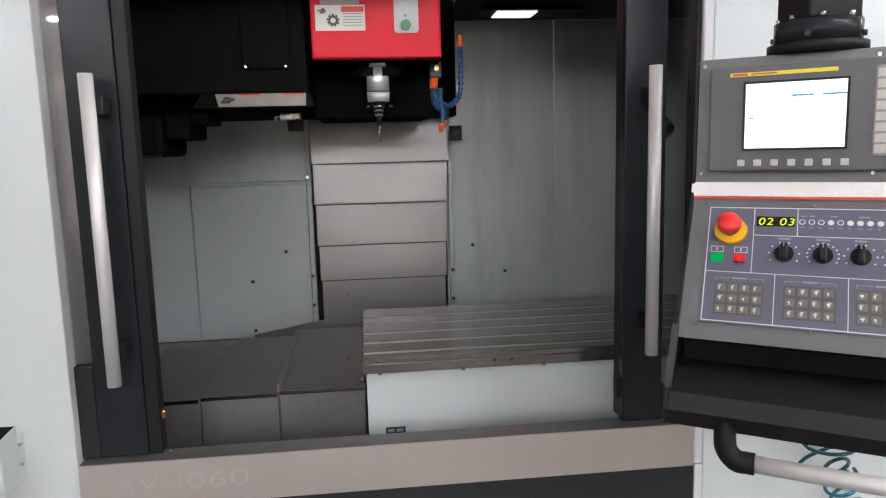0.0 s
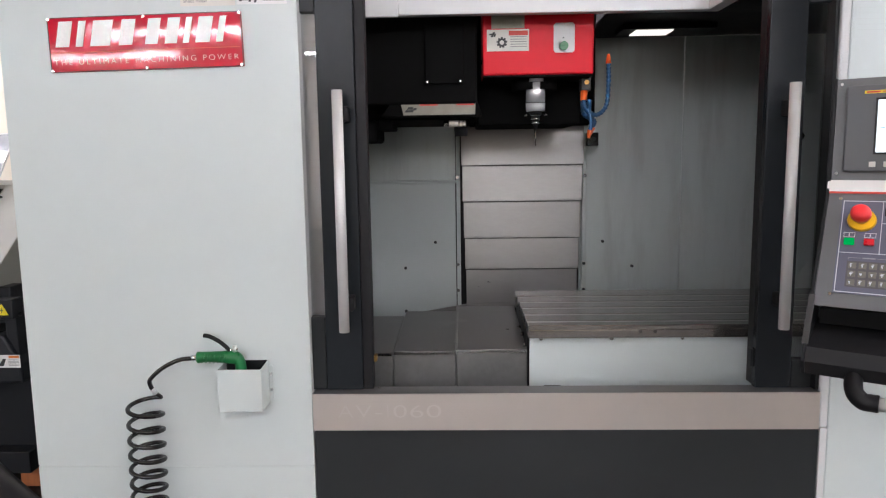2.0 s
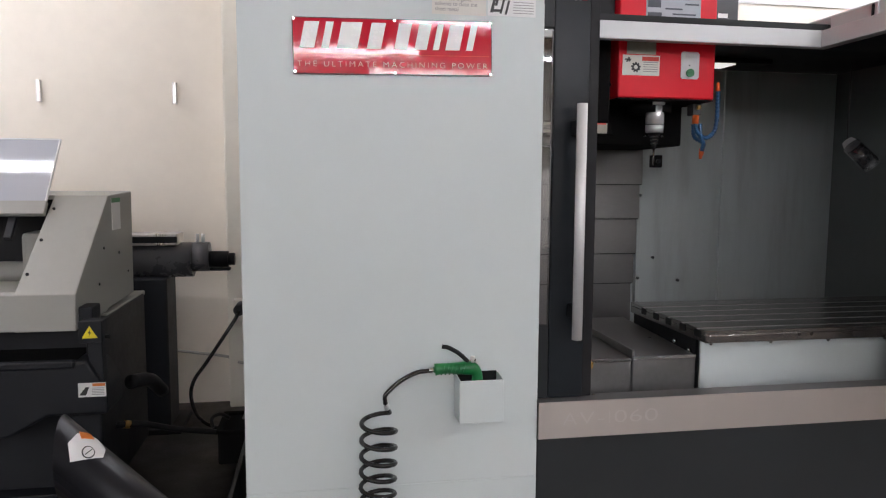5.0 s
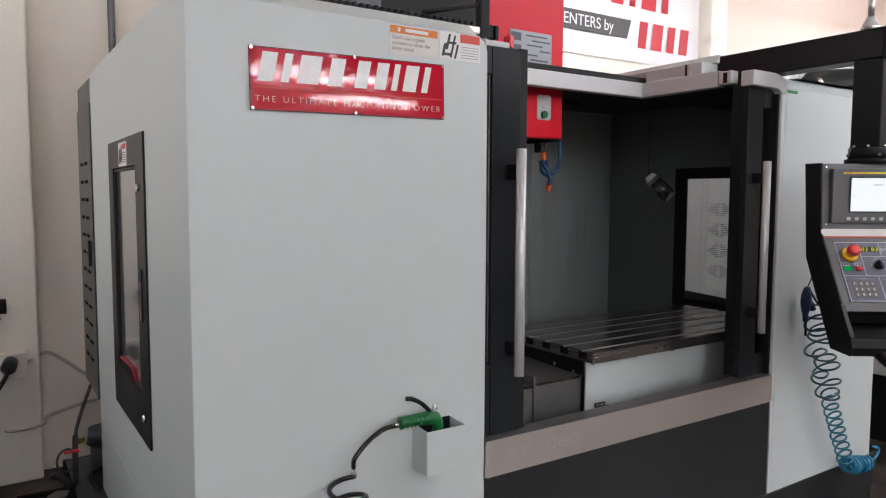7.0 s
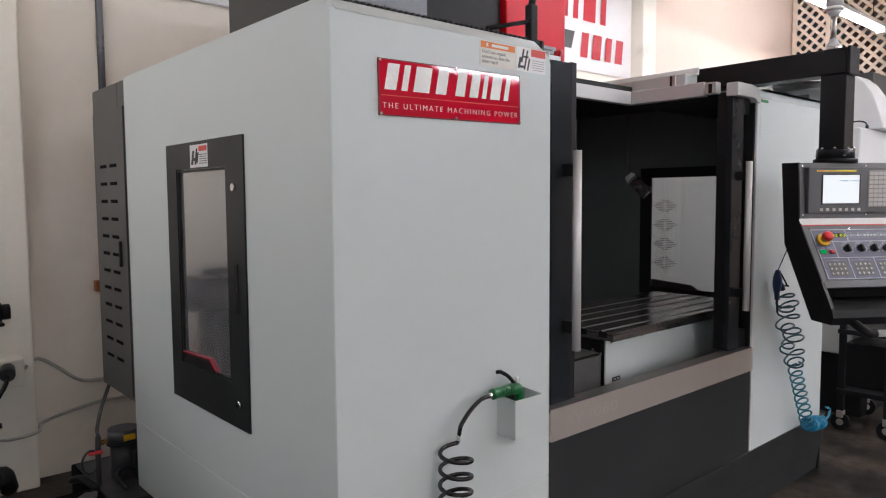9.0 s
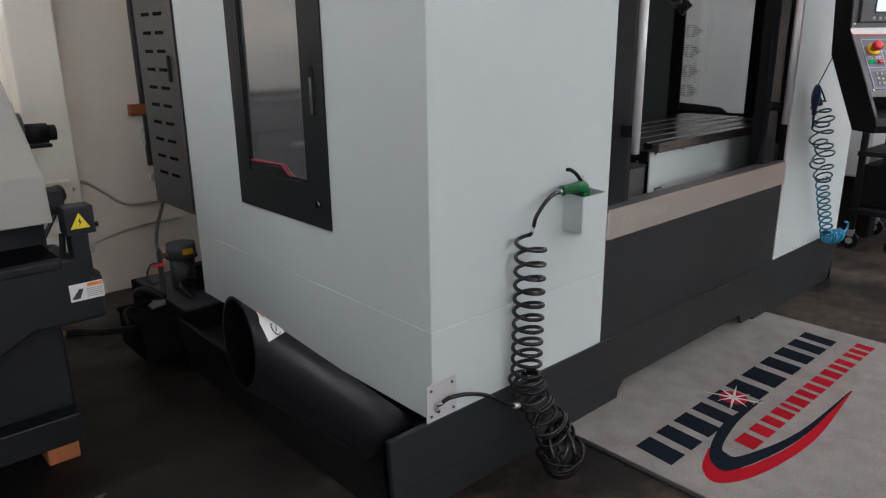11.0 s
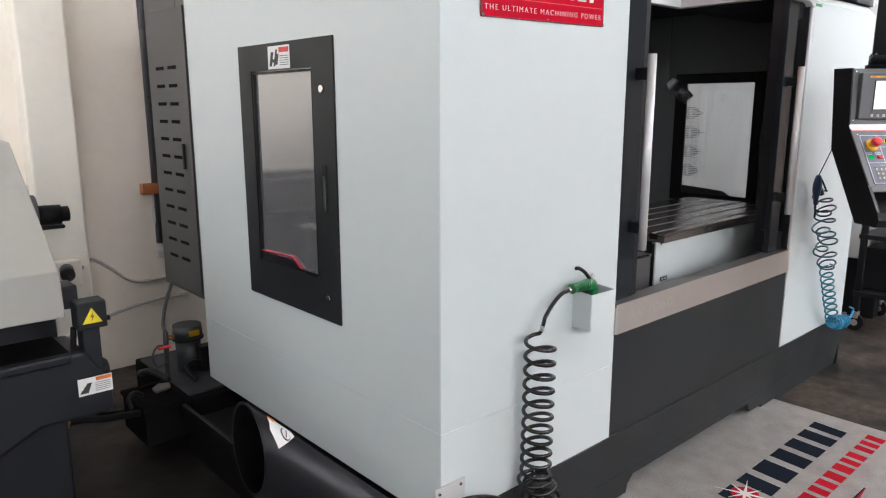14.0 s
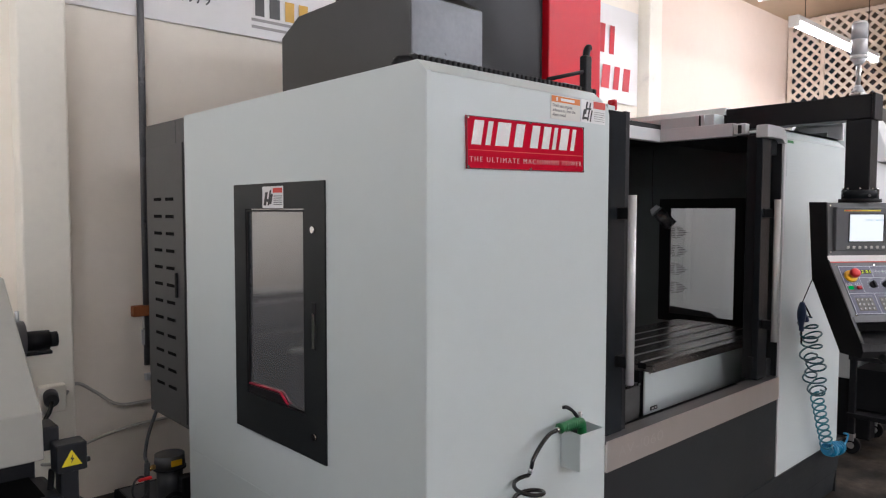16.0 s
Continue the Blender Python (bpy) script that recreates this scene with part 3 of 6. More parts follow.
part("base_front", leaning(prism([(BX0, 0), (-0.785, 0), (-0.785, 0.0135), (-0.43, 0.0135), (-0.43, 0.05), (-0.40, 0.085), (0.56, 0.085), (0.60, 0.03), (0.73, 0.03), (0.73, 0.0135),
                                  (0.905, 0.0135), (0.905, 0), (BX1, 0), (BX1, BZ), (BX0, BZ)], "y", 1.724, 1.744, 0.003)), APRON, mc, "dark grey folded steel base plate")
# Black instead of anthracite: the gap's shade is put into this plate's colour.
part("base_side", leaning(box(BX0 + 0.001, BX0 + 0.02, 1.785, 3.2, 0.0, 0.24, 0.003)), BLACK, mc)
part("base_side", box(BX1 - 0.02, BX1 - 0.001, 1.746, 3.2, 0.0, 0.30, 0.003), DARK, mc)
part("base_floor", box(BX0 + 0.02, BX1 - 0.02, 1.746, 3.4, 0.12, 0.14), BLACK, mc)
part("base_foot", cyl((0.665, 1.86, 0.0128), (0.665, 1.86, 0.12), 0.04, 14), BLACK, mc)
part("base_foot", cyl((-1.25, 1.84, 0), (-1.25, 1.84, 0.12), 0.04, 14), BLACK, mc)
part("base_bed", box(-0.9, 1.1, 2.0, 3.3, 0.14, 0.66, 0.01), BLACK, mc)

# left cabinet skin
PX = -0.606
part("front_panel", prism([(L, 0.589), (PX, 0.589), (PX, 1.90), (PX - 0.012, 1.925), (PX - 0.035, 1.937), (L, 1.937)], "y", F, F + 0.004, 0.001), WHITE, mc)
part("front_panel", prism([(L, 0.300), (PX, 0.300), (PX, 0.586), (L, 0.586)], "y", F, F + 0.004, 0.001), WHITE, mc)
part("top_chamfer", prism([(F, 1.938), (F + 0.038, 1.972), (F + 0.038, 1.95), (F + 0.015, 1.93)], "x", L + 0.0205, PX - 0.035), WHITE, mc)
part("top_sheet", box(L + 0.021, -0.72, F + 0.039, 3.245, 1.952, 1.970, 0.002), WHITE, mc)
part("seam_strip", box(L + 0.004, PX - 0.004, F + 0.0014, F + 0.0034, 0.5862, 0.5888), WHITE, mc)
part("seam_strip", box(L + 0.0014, L + 0.004, F + 0.0050, 3.240, 0.5862, 0.5888), WHITE, mc)
SW = dict(y0=2.195, y1=2.794, z0=0.791, z1=1.675)
part("side_panel", ring([(F + 0.0042, 0.589), (3.245, 0.589), (3.245, 1.9715), (F + 0.037, 1.9715), (F + 0.0042, 1.941)],
                        [(SW["y0"] + 0.004, SW["z0"] + 0.004), (SW["y1"] - 0.004, SW["z0"] + 0.004), (SW["y1"] - 0.004, SW["z1"] - 0.004), (SW["y0"] + 0.02, SW["z1"] - 0.004), (SW["y0"] + 0.004, SW["z1"] - 0.02)],
                        "x", L, L + 0.02), WHITE, mc)
part("side_panel", box(L, L + 0.02, F + 0.0042, 3.245, 0.312, 0.586, 0.001), WHITE, mc)
part("panel_return", box(PX - 0.003, PX, F + 0.0042, F + 0.24, 0.31, 1.937), GREYWHITE, mc)


def side_window(x, d, y0, y1, z0, z1, pane_mat, name, inner):
    """A framed side window; d is -1 where its front faces -x."""
    w = part(name, ring(rect(y0, y1, z0, z1), inner, "x", x - 0.006, x + 0.012), DARK, mc, "dark framed side window with safety glass")
    (ya, za), (yb, zb), (yc, zc), (yd, zd) = inner
    xp = x + 0.006
    part("pane", prism([(ya, za), (yb, zb), (yc, zc), (yd, zd)], "x", xp, xp + 0.004), pane_mat, w)
    part("window_gasket", ring([(u + (0.004 if u < (ya + yb) / 2 else -0.004), v + (0.004 if v < (za + zc) / 2 else -0.004)) for u, v in inner],
                               [(u + (0.010 if u < (ya + yb) / 2 else -0.010), v + (0.010 if v < (za + zc) / 2 else -0.010)) for u, v in inner],
                               "x", x - 0.003, x + 0.004), BLACK, w)
    return w


sw = side_window(L, -1, **SW, pane_mat=SIDEPANE, name="side_window", inner=rect(2.313, 2.706, 0.925, 1.589))
part("corner_trim", prism([(2.70, 0.926), (2.432, 0.926), (2.486, 0.958), (2.70, 0.952)], "x", L - 0.001, L + 0.005), BLACK, sw)
bmx = bmesh.new()
for (ya, za), (yb, zb) in (((2.703, 0.958), (2.484, 0.965)), ((2.484, 0.965), (2.424, 0.927))):
    n = Vector((yb - ya, zb - za)).normalized()
    o = Vector((-n.y, n.x)) * -0.0042
    bm_prism(bmx, [(ya, za), (yb, zb), (yb + o.x, zb + o.y), (ya + o.x, za + o.y)], "x", L - 0.003, L + 0.004)
part("red_edging", bmx, TRIMRED, sw, "crimson edge trim on the window corner")
part("latch", box(L - 0.010, L - 0.006, 2.243, 2.268, 1.145, 1.295, 0.002), BLACK, sw)
part("latch_recess", box(L - 0.012, L - 0.010, 2.248, 2.262, 1.15, 1.26), CHROME, sw, "small steel latch insert")
for z in (1.523, 0.868):
    part("lock", cyl((L - 0.006, 2.255, z), (L - 0.014, 2.255, z), 0.011, 14), CHROME, sw, "chrome cam lock")
wl = part("warning_label", box(L - 0.0072, L - 0.0062, 2.438, 2.577, 1.591, 1.664), LABELWHITE, sw, "white warning label with a red heading")
part("label_heading", box(L - 0.0082, L - 0.0073, 2.443, 2.503, 1.642, 1.658), LABELRED, wl)
part("label_print", bars(Matrix(((0, 0, -1, L - 0.0073), (-1, 0, 0, 0), (0, 1, 0, 0), (0, 0, 0, 1))),
                         [(-2.50, -2.445, 1.63 - 0.007 * i, 1.632 - 0.007 * i) for i in range(5)]
                         + [(-2.568, -2.552, 1.60, 1.645), (-2.555, -2.528, 1.612, 1.622), (-2.54, -2.53, 1.60, 1.652), (-2.527, -2.515, 1.604, 1.638)], slant=0.3), INK, wl)

# stickers and name sign on the left front
sg = part("name_sign", box(-1.273, -0.752, F - 0.005, F - 0.0005, 1.700, 1.843, 0.0012), SIGNRED, mc, "glossy red sign with pale block marks")
m = front(0, F - 0.005, 0)
block_marks("sign_mark", m, -1.262, [0.050, 0.026, 0.072, 0.050, -0.014, 0.046, 0.044, 0.022, 0.052, 0.024], 0.0075, 1.766, 1.832, 0.22, SIGNWHITE, sg)
lettering("sign_slogan", "THE ULTIMATE MACHINING POWER", 0.0205, front(-1.263, F - 0.0055, 1.7195), PINKWHITE, sg, spacing=1.4, width=0.498, thin=0.00035)
part("sign_line", bars(m, [(-1.266, -0.760, 1.7505, 1.7525)]), LABELRED, sg)
part("sign_border", ring(rect(-1.2725, -0.7525, 1.7005, 1.8425), rect(-1.2705, -0.7545, 1.7025, 1.8405), "y", F - 0.0062, F - 0.005), INK, sg)
for sx in (-1.268, -1.012, -0.757):
    for sz in (1.705, 1.838):
        part("sign_rivet", cyl((sx, F - 0.005, sz), (sx, F - 0.008, sz), 0.004, 8), CHROME, sg)
sign_mid = Matrix.Translation((-1.0125, F, 1.7735))
sg.matrix_basis = sign_mid @ pose(0, 0, 0, 0, -1.0, 0) @ sign_mid.inverted()
st = part("care_label", box(-0.914, -0.768, F - 0.0015, F - 0.0005, 1.862, 1.933), LABEL, mc, "cream care label with an orange heading")
part("label_heading", box(-0.911, -0.771, F - 0.0025, F - 0.0016, 1.913, 1.931), LABELORANGE, st)
part("label_heading_print", bars(front(0, F - 0.0025, 0), [(-0.89, -0.883, 1.917, 1.927), (-0.868, -0.80, 1.918, 1.926)]), LABELWHITE, st)
for i, line in enumerate(("Don't use organic", "solvents to clean the", "sheet metal")):
    lettering("label_text", line, 0.0145, front(-0.906, F - 0.0018, 1.898 - 0.0135 * i), GREYINK, st, stretch=0.93)
st = part("warning_label", box(-0.764, -0.632, F - 0.0015, F - 0.0005, 1.864, 1.936), LABELWHITE, mc, "white warning label with a red heading")
part("label_heading", box(-0.698, -0.634, F - 0.0025, F - 0.0016, 1.912, 1.934), LABELRED, st)
part("label_print", bars(front(0, F - 0.0016, 0), [(-0.694, -0.638, 1.900 - 0.007 * i, 1.9016 - 0.007 * i) for i in range(5)]), GREYINK, st)
part("label_symbol", bars(front(0, F - 0.0016, 0), [(-0.758, -0.750, 1.872, 1.905), (-0.75, -0.728, 1.874, 1.881), (-0.745, -0.738, 1.89, 1.93), (-0.732, -0.726, 1.87, 1.928),
                                                   (-0.735, -0.712, 1.905, 1.911), (-0.718, -0.712, 1.868, 1.905)], slant=0.25), INK, st)

# stainless sill and the dark apron below the doors
SX0, SX1 = -0.603, 0.806
sill = part("sill", prism([(1.722, 0.695), (1.722, 0.801), (1.7265, 0.801), (1.7265, 0.79), (1.732, 0.79), (1.732, 0.695)], "x", SX0, SX1), STAINLESS, mc, "brushed stainless steel sill with engraved lettering")
# The sill's own steel, given a darker colour for the dark chamber it mirrors.
part("sill_ledge", box(SX0, SX1, 1.7268, 1.79, 0.7905, 0.8005), WAYCOVER, sill, "steel ledge darkened for the chamber's reflection")
for ch, ex, ew in zip("AV-1060", (-0.533, -0.483, -0.431, -0.398, -0.379, -0.333, -0.286), (0.044, 0.046, 0.024, 0.008, 0.041, 0.042, 0.045)):
    lettering("engraving", ch, 0.054, front(ex, 1.72195, 0.7325), ETCH, sill, depth=0.00012, width=ew, thin=0.0006, label="pale etched character")
screws("sill_screw", [(-0.42, 1.776, 0.801), (0.67, 1.776, 0.801)], "z", mc)
part("apron", box(SX0, 0.813, 1.734, 1.752, 0.300, 0.694, 0.002), APRON, mc, "dark grey lower front panel")

# right cabinet skin with its pale outline round the door
part("front_panel", box(0.834, R, F, F + 0.02, 0.300, 1.925, 0.003), WHITE, mc)
part("front_panel", box(0.8075, 0.833, F - 0.003, F + 0.05, 0.695, 1.90, 0.006), GREYWHITE, mc)
part("front_panel", prism([(0.8145, 0.30), (0.833, 0.30), (0.833, 0.694), (0.8145, 0.694)], "y", F, F + 0.02), GREYWHITE, mc)
part("door_header", prism([(0.62, 1.918), (0.775, 1.918), (0.797, 1.912), (0.8075, 1.901), (0.833, 1.901), (0.833, 1.925), (0.822, 1.952), (0.797, 1.968), (0.76, 1.974), (0.62, 1.974)], "y", F - 0.003, F + 0.05, 0.003), GREYWHITE, mc)
part("top_chamfer", prism([(F, 1.926), (F + 0.045, 1.972), (F + 0.045, 1.95), (F + 0.015, 1.915)], "x", 0.834, R), WHITE, mc)
part("top_sheet", box(0.834, R - 0.002, F + 0.046, 2.32, 1.950, 1.970, 0.002), WHITE, mc)
part("side_upper", box(R - 0.02, R, 2.0205, 3.245, 1.9505, 2.031, 0.002), WHITE, mc)
part("green_tape", box(0.845, 0.915, F - 0.0012, F - 0.0004, 1.906, 1.918), GREENTAPE, mc)
lab = part("rating_label", box(0.842, 1.03, F - 0.0012, F - 0.0004, 1.748, 1.85), WHITE, mc, "pale rating label with faint grey print")
part("label_print", bars(front(0, F - 0.0013, 0), [(0.85, 0.99 - 0.03 * (i % 2), 1.838 - 0.014 * i, 1.840 - 0.014 * i) for i in range(6)]), FAINT, lab)
RW = dict(y0=2.14, y1=2.89, z0=0.80, z1=1.74)
part("side_panel", ring([(F + 0.021, 0.30), (3.245, 0.30), (3.245, 1.949), (F + 0.021, 1.949)],
                        [(RW["y0"] + 0.004, RW["z0"] + 0.004), (RW["y1"] - 0.004, RW["z0"] + 0.004), (RW["y1"] - 0.004, RW["z1"] - 0.004), (RW["y0"] + 0.004, RW["z1"] - 0.004)],
                        "x", R - 0.02, R), WHITE, mc)
rw = side_window(R - 0.008, 1, **RW, pane_mat=PANE, name="side_window", inner=rect(2.22, 2.84, 0.86, 1.68))
part("corner_trim", prism([(2.712, 0.93), (2.395, 0.93), (2.44, 0.958), (2.712, 0.975)], "x", R - 0.088, R - 0.082), LOUVRE, rw)

# chamber lining
part("back_lining", box(-1.35, -0.20, 3.32, 3.34, 1.345, 1.95), TUBMETAL, mc)
part("back_lining", box(-1.35, -0.702, 3.300, 3.318, 0.60, 1.335, 0.0015), WHITE, mc, "pale grey chamber back panel")
part("back_lining", box(-0.698, -0.21, 3.300, 3.318, 0.60, 1.335, 0.0015), WHITE, mc, "pale grey chamber back panel")
part("lining_ledge", box(-1.35, -0.205, 3.262, 3.318, 1.333, 1.346, 0.003), WHITE, mc)
part("back_lining", box(0.40, 0.892, 3.305, 3.32, 0.60, 2.012, 0.002), TUBMETAL, mc)
part("back_lining", box(0.894, 1.60, 3.300, 3.32, 0.60, 2.012, 0.002), TUBMETAL, mc)
part("back_lining", box(-0.21, 0.41, 3.32, 3.34, 0.60, 2.012), BLACK, mc)
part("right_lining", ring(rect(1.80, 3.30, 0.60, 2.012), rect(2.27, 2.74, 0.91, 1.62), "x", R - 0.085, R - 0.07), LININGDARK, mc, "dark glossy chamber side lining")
part("window_reveal", ring(rect(2.235, 2.79, 0.88, 1.662), rect(2.29, 2.714, 0.93, 1.602), "x", R - 0.098, R - 0.0855), BLACK, mc)
part("left_lining", box(-1.36, -1.345, 1.80, 3.30, 0.60, 1.94), TUBMETAL, mc)
part("roof", ring(rect(-1.12, 1.575, 2.325, 3.34), rect(-0.64, 0.42, 2.345, 3.30), "z", 2.015, 2.03), ROOFDARK, mc, "black chamber roof")
part("roof_wing", box(0.70, 1.575, 1.78, 2.32, 1.932, 1.948), ROOFDARK, mc, "black chamber roof")
part("roof_wing", box(-1.36, -0.70, 1.80, 2.32, 1.932, 1.948), ROOFDARK, mc)
part("roof_liner", box(-1.345, -0.70, 2.3265, 3.299, 1.9425, 1.9485), ROOFDARK, mc)
part("roof_edge", box(-1.12, 1.575, 2.321, 2.326, 1.94, 2.03), ROOFDARK, mc)
part("roof_beam", box(-0.72, 0.655, 2.28, 2.32, 1.935, 1.998, 0.003), GREYWHITE, mc, "pale grey folded roof beam")
part("roof_rail", box(0.656, 0.70, 1.905, 2.32, 1.935, 1.998, 0.003), GREYWHITE, mc)
part("rail_latch", box(0.655, 0.70, 1.845, 1.90, 1.94, 1.992, 0.004), ZINC, mc)
part("latch_pin", box(0.652, 0.6545, 1.862, 1.88, 1.945, 1.985, 0.001), BLACK, mc)
part("roof_duct", prism([(0.80, 2.061), (1.60, 2.061), (1.60, 2.10), (0.83, 2.10)], "y", 2.02, 2.9, 0.004), WHITE, mc)
part("roof_duct", box(0.72, 1.6, 2.03, 2.32, 1.972, 2.06, 0.004), WHITE, mc)
part("roof_duct", box(0.72, 1.6, 2.321, 3.2, 2.032, 2.06, 0.004), WHITE, mc)
part("duct_hinge", box(0.712, 0.7195, 2.078, 2.094, 2.0, 2.058, 0.002), ZINC, mc, "zinc plated duct hinge")
part("duct_hinge", box(0.712, 0.7195, 2.106, 2.122, 2.0, 2.058, 0.002), ZINC, mc)
part("hinge_pin", cyl((0.712, 2.10, 2.003), (0.712, 2.10, 2.055), 0.005, 10), BLACK, mc)
hood_out = [(0.935, 1.974), (1.0, 2.018), (1.06, 2.036), (1.56, 2.096), (1.62, 2.094), (1.655, 2.066), (1.66, 1.974)]
hood_in = [(0.965, 1.974), (1.012, 2.002), (1.066, 2.018), (1.555, 2.077), (1.606, 2.074), (1.636, 2.054), (1.640, 1.974)]
part("roof_hood", ring(hood_out, hood_in, "y", F + 0.02, 2.019), GREYWHITE, mc, "pale arched sheet hood on the roof edge")
part("beam_sleeve", box(-0.722, -0.385, 2.268, 2.2795, 1.928, 2.002, 0.003), GREYWHITE, mc)
part("door_top_strip", box(-0.600, -0.476, 1.795, 1.805, 1.932, 1.950, 0.002), GREYWHITE, mc)
part("door_switch", box(-0.472, -0.455, 1.80, 1.83, 1.937, 1.975, 0.004), BUTTONRED, mc, "small red door switch")
jbx = part("switch_box", box(0.432, 0.585, 2.72, 2.86, 2.106, 2.24, 0.006), PUMPGREY, mc, "dark grey switch box with a white label")
part("box_foot", box(0.418, 0.598, 2.71, 2.87, 2.092, 2.1055, 0.003), PUMPGREY, jbx)
part("box_label", box(0.488, 0.534, 2.7185, 2.7198, 2.134, 2.152), LABELWHITE, jbx)
for sx in (0.462, 0.552):
    part("box_screw", cyl((sx, 2.72, 2.113), (sx, 2.714, 2.113), 0.006, 8), CHROME, jbx)
part("box_stand", box(0.46, 0.56, 2.76, 2.84, 2.0305, 2.0915, 0.004), BLACK, jbx)
for sx, sz in ((-0.463, 0.910), (-0.312, 1.038), (-0.464, 0.69), (-0.368, 0.683), (0.661, 0.910), (0.515, 1.034)):
    part("lining_screw", cyl((sx, 3.306, sz), (sx, 3.292, sz), 0.0075, 8), PUMPGREY, mc)
# flat lamp under the chamber roof
lampc = part("chamber_lamp", box(0.52, 0.92, 2.95, 3.12, 1.990, 2.014, 0.004), BLACK, mc)
part("diffuser", box(0.58, 0.74, 2.97, 3.10, 1.985, 1.9895), LAMPLIT, lampc, "lit white lamp diffuser")
# adjustable spot lamp
sp = part("spot_lamp", cyl((0.984, 2.49, 1.585), (1.022, 2.414, 1.50), 0.036, 20), LAMPGLASS, mc, "glass spot lamp on a thin stem")
part("lamp_cap", cyl((0.976, 2.507, 1.605), (0.988, 2.486, 1.578), 0.022, 16, 0.035), ZINC, sp)
part("lamp_stem", sweep([(0.99, 2.52, 1.93), (0.985, 2.52, 1.70), (0.977, 2.508, 1.603)], 0.0028, 8), LOUVRE, sp)
part("lamp_core", cyl((1.0, 2.46, 1.555), (1.018, 2.422, 1.508), 0.026, 16), PUMPGREY, sp)

# column way cover: overlapping steel plates
plate_z = [1.60, 1.417, 1.243, 1.064, 0.909, 0.71]
for i, (zt, zb) in enumerate(zip(plate_z, plate_z[1:])):
    w, yf = 0.005 * i, 3.215 + 0.013 * i
    pl = part("column_cover_plate", prism([(yf, zb), (yf + 0.012, zb), (yf + 0.024, zt + 0.02), (yf + 0.010, zt + 0.02)], "x", -0.180 + w, 0.405 - w, 0.0015), TELE, mc, "grey oiled steel way cover plate")
    part("wiper", box(-0.176 + w, 0.401 - w, yf + 0.003, yf + 0.011, zb - 0.0045, zb - 0.0005), LOUVRE, pl)
part("cover_rail", box(-0.205, -0.186, 3.27, 3.32, 0.66, 1.62, 0.002), WHITE, mc)
part("cover_rail", box(0.408, 0.427, 3.27, 3.32, 0.775, 1.62, 0.002), TUBMETAL, mc)
for x in (-0.20, 0.418):
    for z in (0.80, 0.93, 1.36):
        part("rail_screw", cyl((x, 3.27, z), (x, 3.262, z), 0.008, 8), CHROME, mc)

# saddle way covers, left of the table, and the sloping chip sheets
part("way_cover_step", prism([(1.985, 0.70), (1.985, 0.852), (2.56, 0.872), (2.56, 0.70)], "x", -0.200, 0.024, 0.004), WAYCOVER, mc, "grey steel saddle way cover")
part("way_cover_step", prism([(1.990, 0.69), (1.990, 0.846), (2.52, 0.862), (2.52, 0.69)], "x", -0.400, -0.202, 0.004), WAYCOVER, mc, "grey steel saddle way cover")
part("way_cover_step", prism([(1.995, 0.68), (1.995, 0.840), (2.48, 0.852), (2.48, 0.68)], "x", -0.62, -0.402, 0.004), WAYCOVER, mc, "grey steel saddle way cover")
part("way_cover_lip", box(-0.2045, -0.196, 1.983, 2.558, 0.853, 0.878, 0.002), TELE, mc)
part("cover_edge", box(-0.198, 0.022, 1.981, 1.984, 0.845, 0.855), CHROME, mc)
part("cover_edge", box(-0.398, -0.206, 1.986, 1.989, 0.839, 0.849), CHROME, mc)
part("cover_edge", box(-0.61, -0.406, 1.991, 1.994, 0.833, 0.843), CHROME, mc)
part("chip_sheet", prism([(2.45, 0.79), (2.45, 0.83), (3.298, 0.655), (3.298, 0.60)], "x", -1.34, -0.06), WAYCOVER, mc, "dark sloping chip sheet")
part("saddle_back", prism([(-0.468, 0.655), (-0.468, 0.676), (-0.119, 0.737), (0.064, 0.741), (0.064, 0.655)], "y", 3.268, 3.28, 0.002), WAYCOVER, mc)
part("chip_sheet", prism([(1.86, 0.60), (1.86, 0.64), (3.298, 0.64), (3.298, 0.60)], "x", 0.0, 1.55), WAYCOVER, mc)
part("chip_trough", box(-1.34, 1.55, 1.795, 1.98, 0.63, 0.65), BLACK, mc)
part("chamber_front_lip", box(-1.34, 1.55, 1.792, 1.80, 0.60, 0.785), BLACK, mc)

# work table with five T-slots
TX0, TX1, TY0, TY1, TZ0, TZ1 = 0.022, 1.24, 1.925, 2.49, 0.905, 0.945
table = part("table", box(TX0, TX1, TY0, TY1, TZ0, TZ1 - 0.014, 0.002), IRON, mc, "ground cast iron work table with T-slots")
edges_y = [1.925, 1.968, 1.986, 2.066, 2.084, 2.166, 2.184, 2.262, 2.280, 2.362, 2.380, 2.49]
for a, b in zip(edges_y[::2], edges_y[1::2]):
    part("table_land", box(TX0, TX1, a, b, TZ1 - 0.0135, TZ1, 0.0015, 1), IRON, table)
for a, b in zip(edges_y[1::2], edges_y[2::2]):
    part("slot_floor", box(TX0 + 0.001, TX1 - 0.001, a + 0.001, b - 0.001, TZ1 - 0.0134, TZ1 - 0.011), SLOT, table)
    # Thin pale strip: light on the machined slot wall, put into its colour.
    part("slot_wall", box(TX0 + 0.001, TX1 - 0.001, b - 0.0022, b - 0.0004, TZ1 - 0.0105, TZ1 - 0.0006), SLOTEDGE, table, "pale strip for the light on the slot wall")
    part("slot_end", box(TX0 - 0.0015, TX0 + 0.002, a - 0.010, b + 0.010, TZ0 + 0.012, TZ1 - 0.004), BLACK, table)
part("table_side_plate", box(TX0 + 0.002, TX0 + 0.012, 1.99, 2.46, 0.72, 0.904), BLACK, mc)
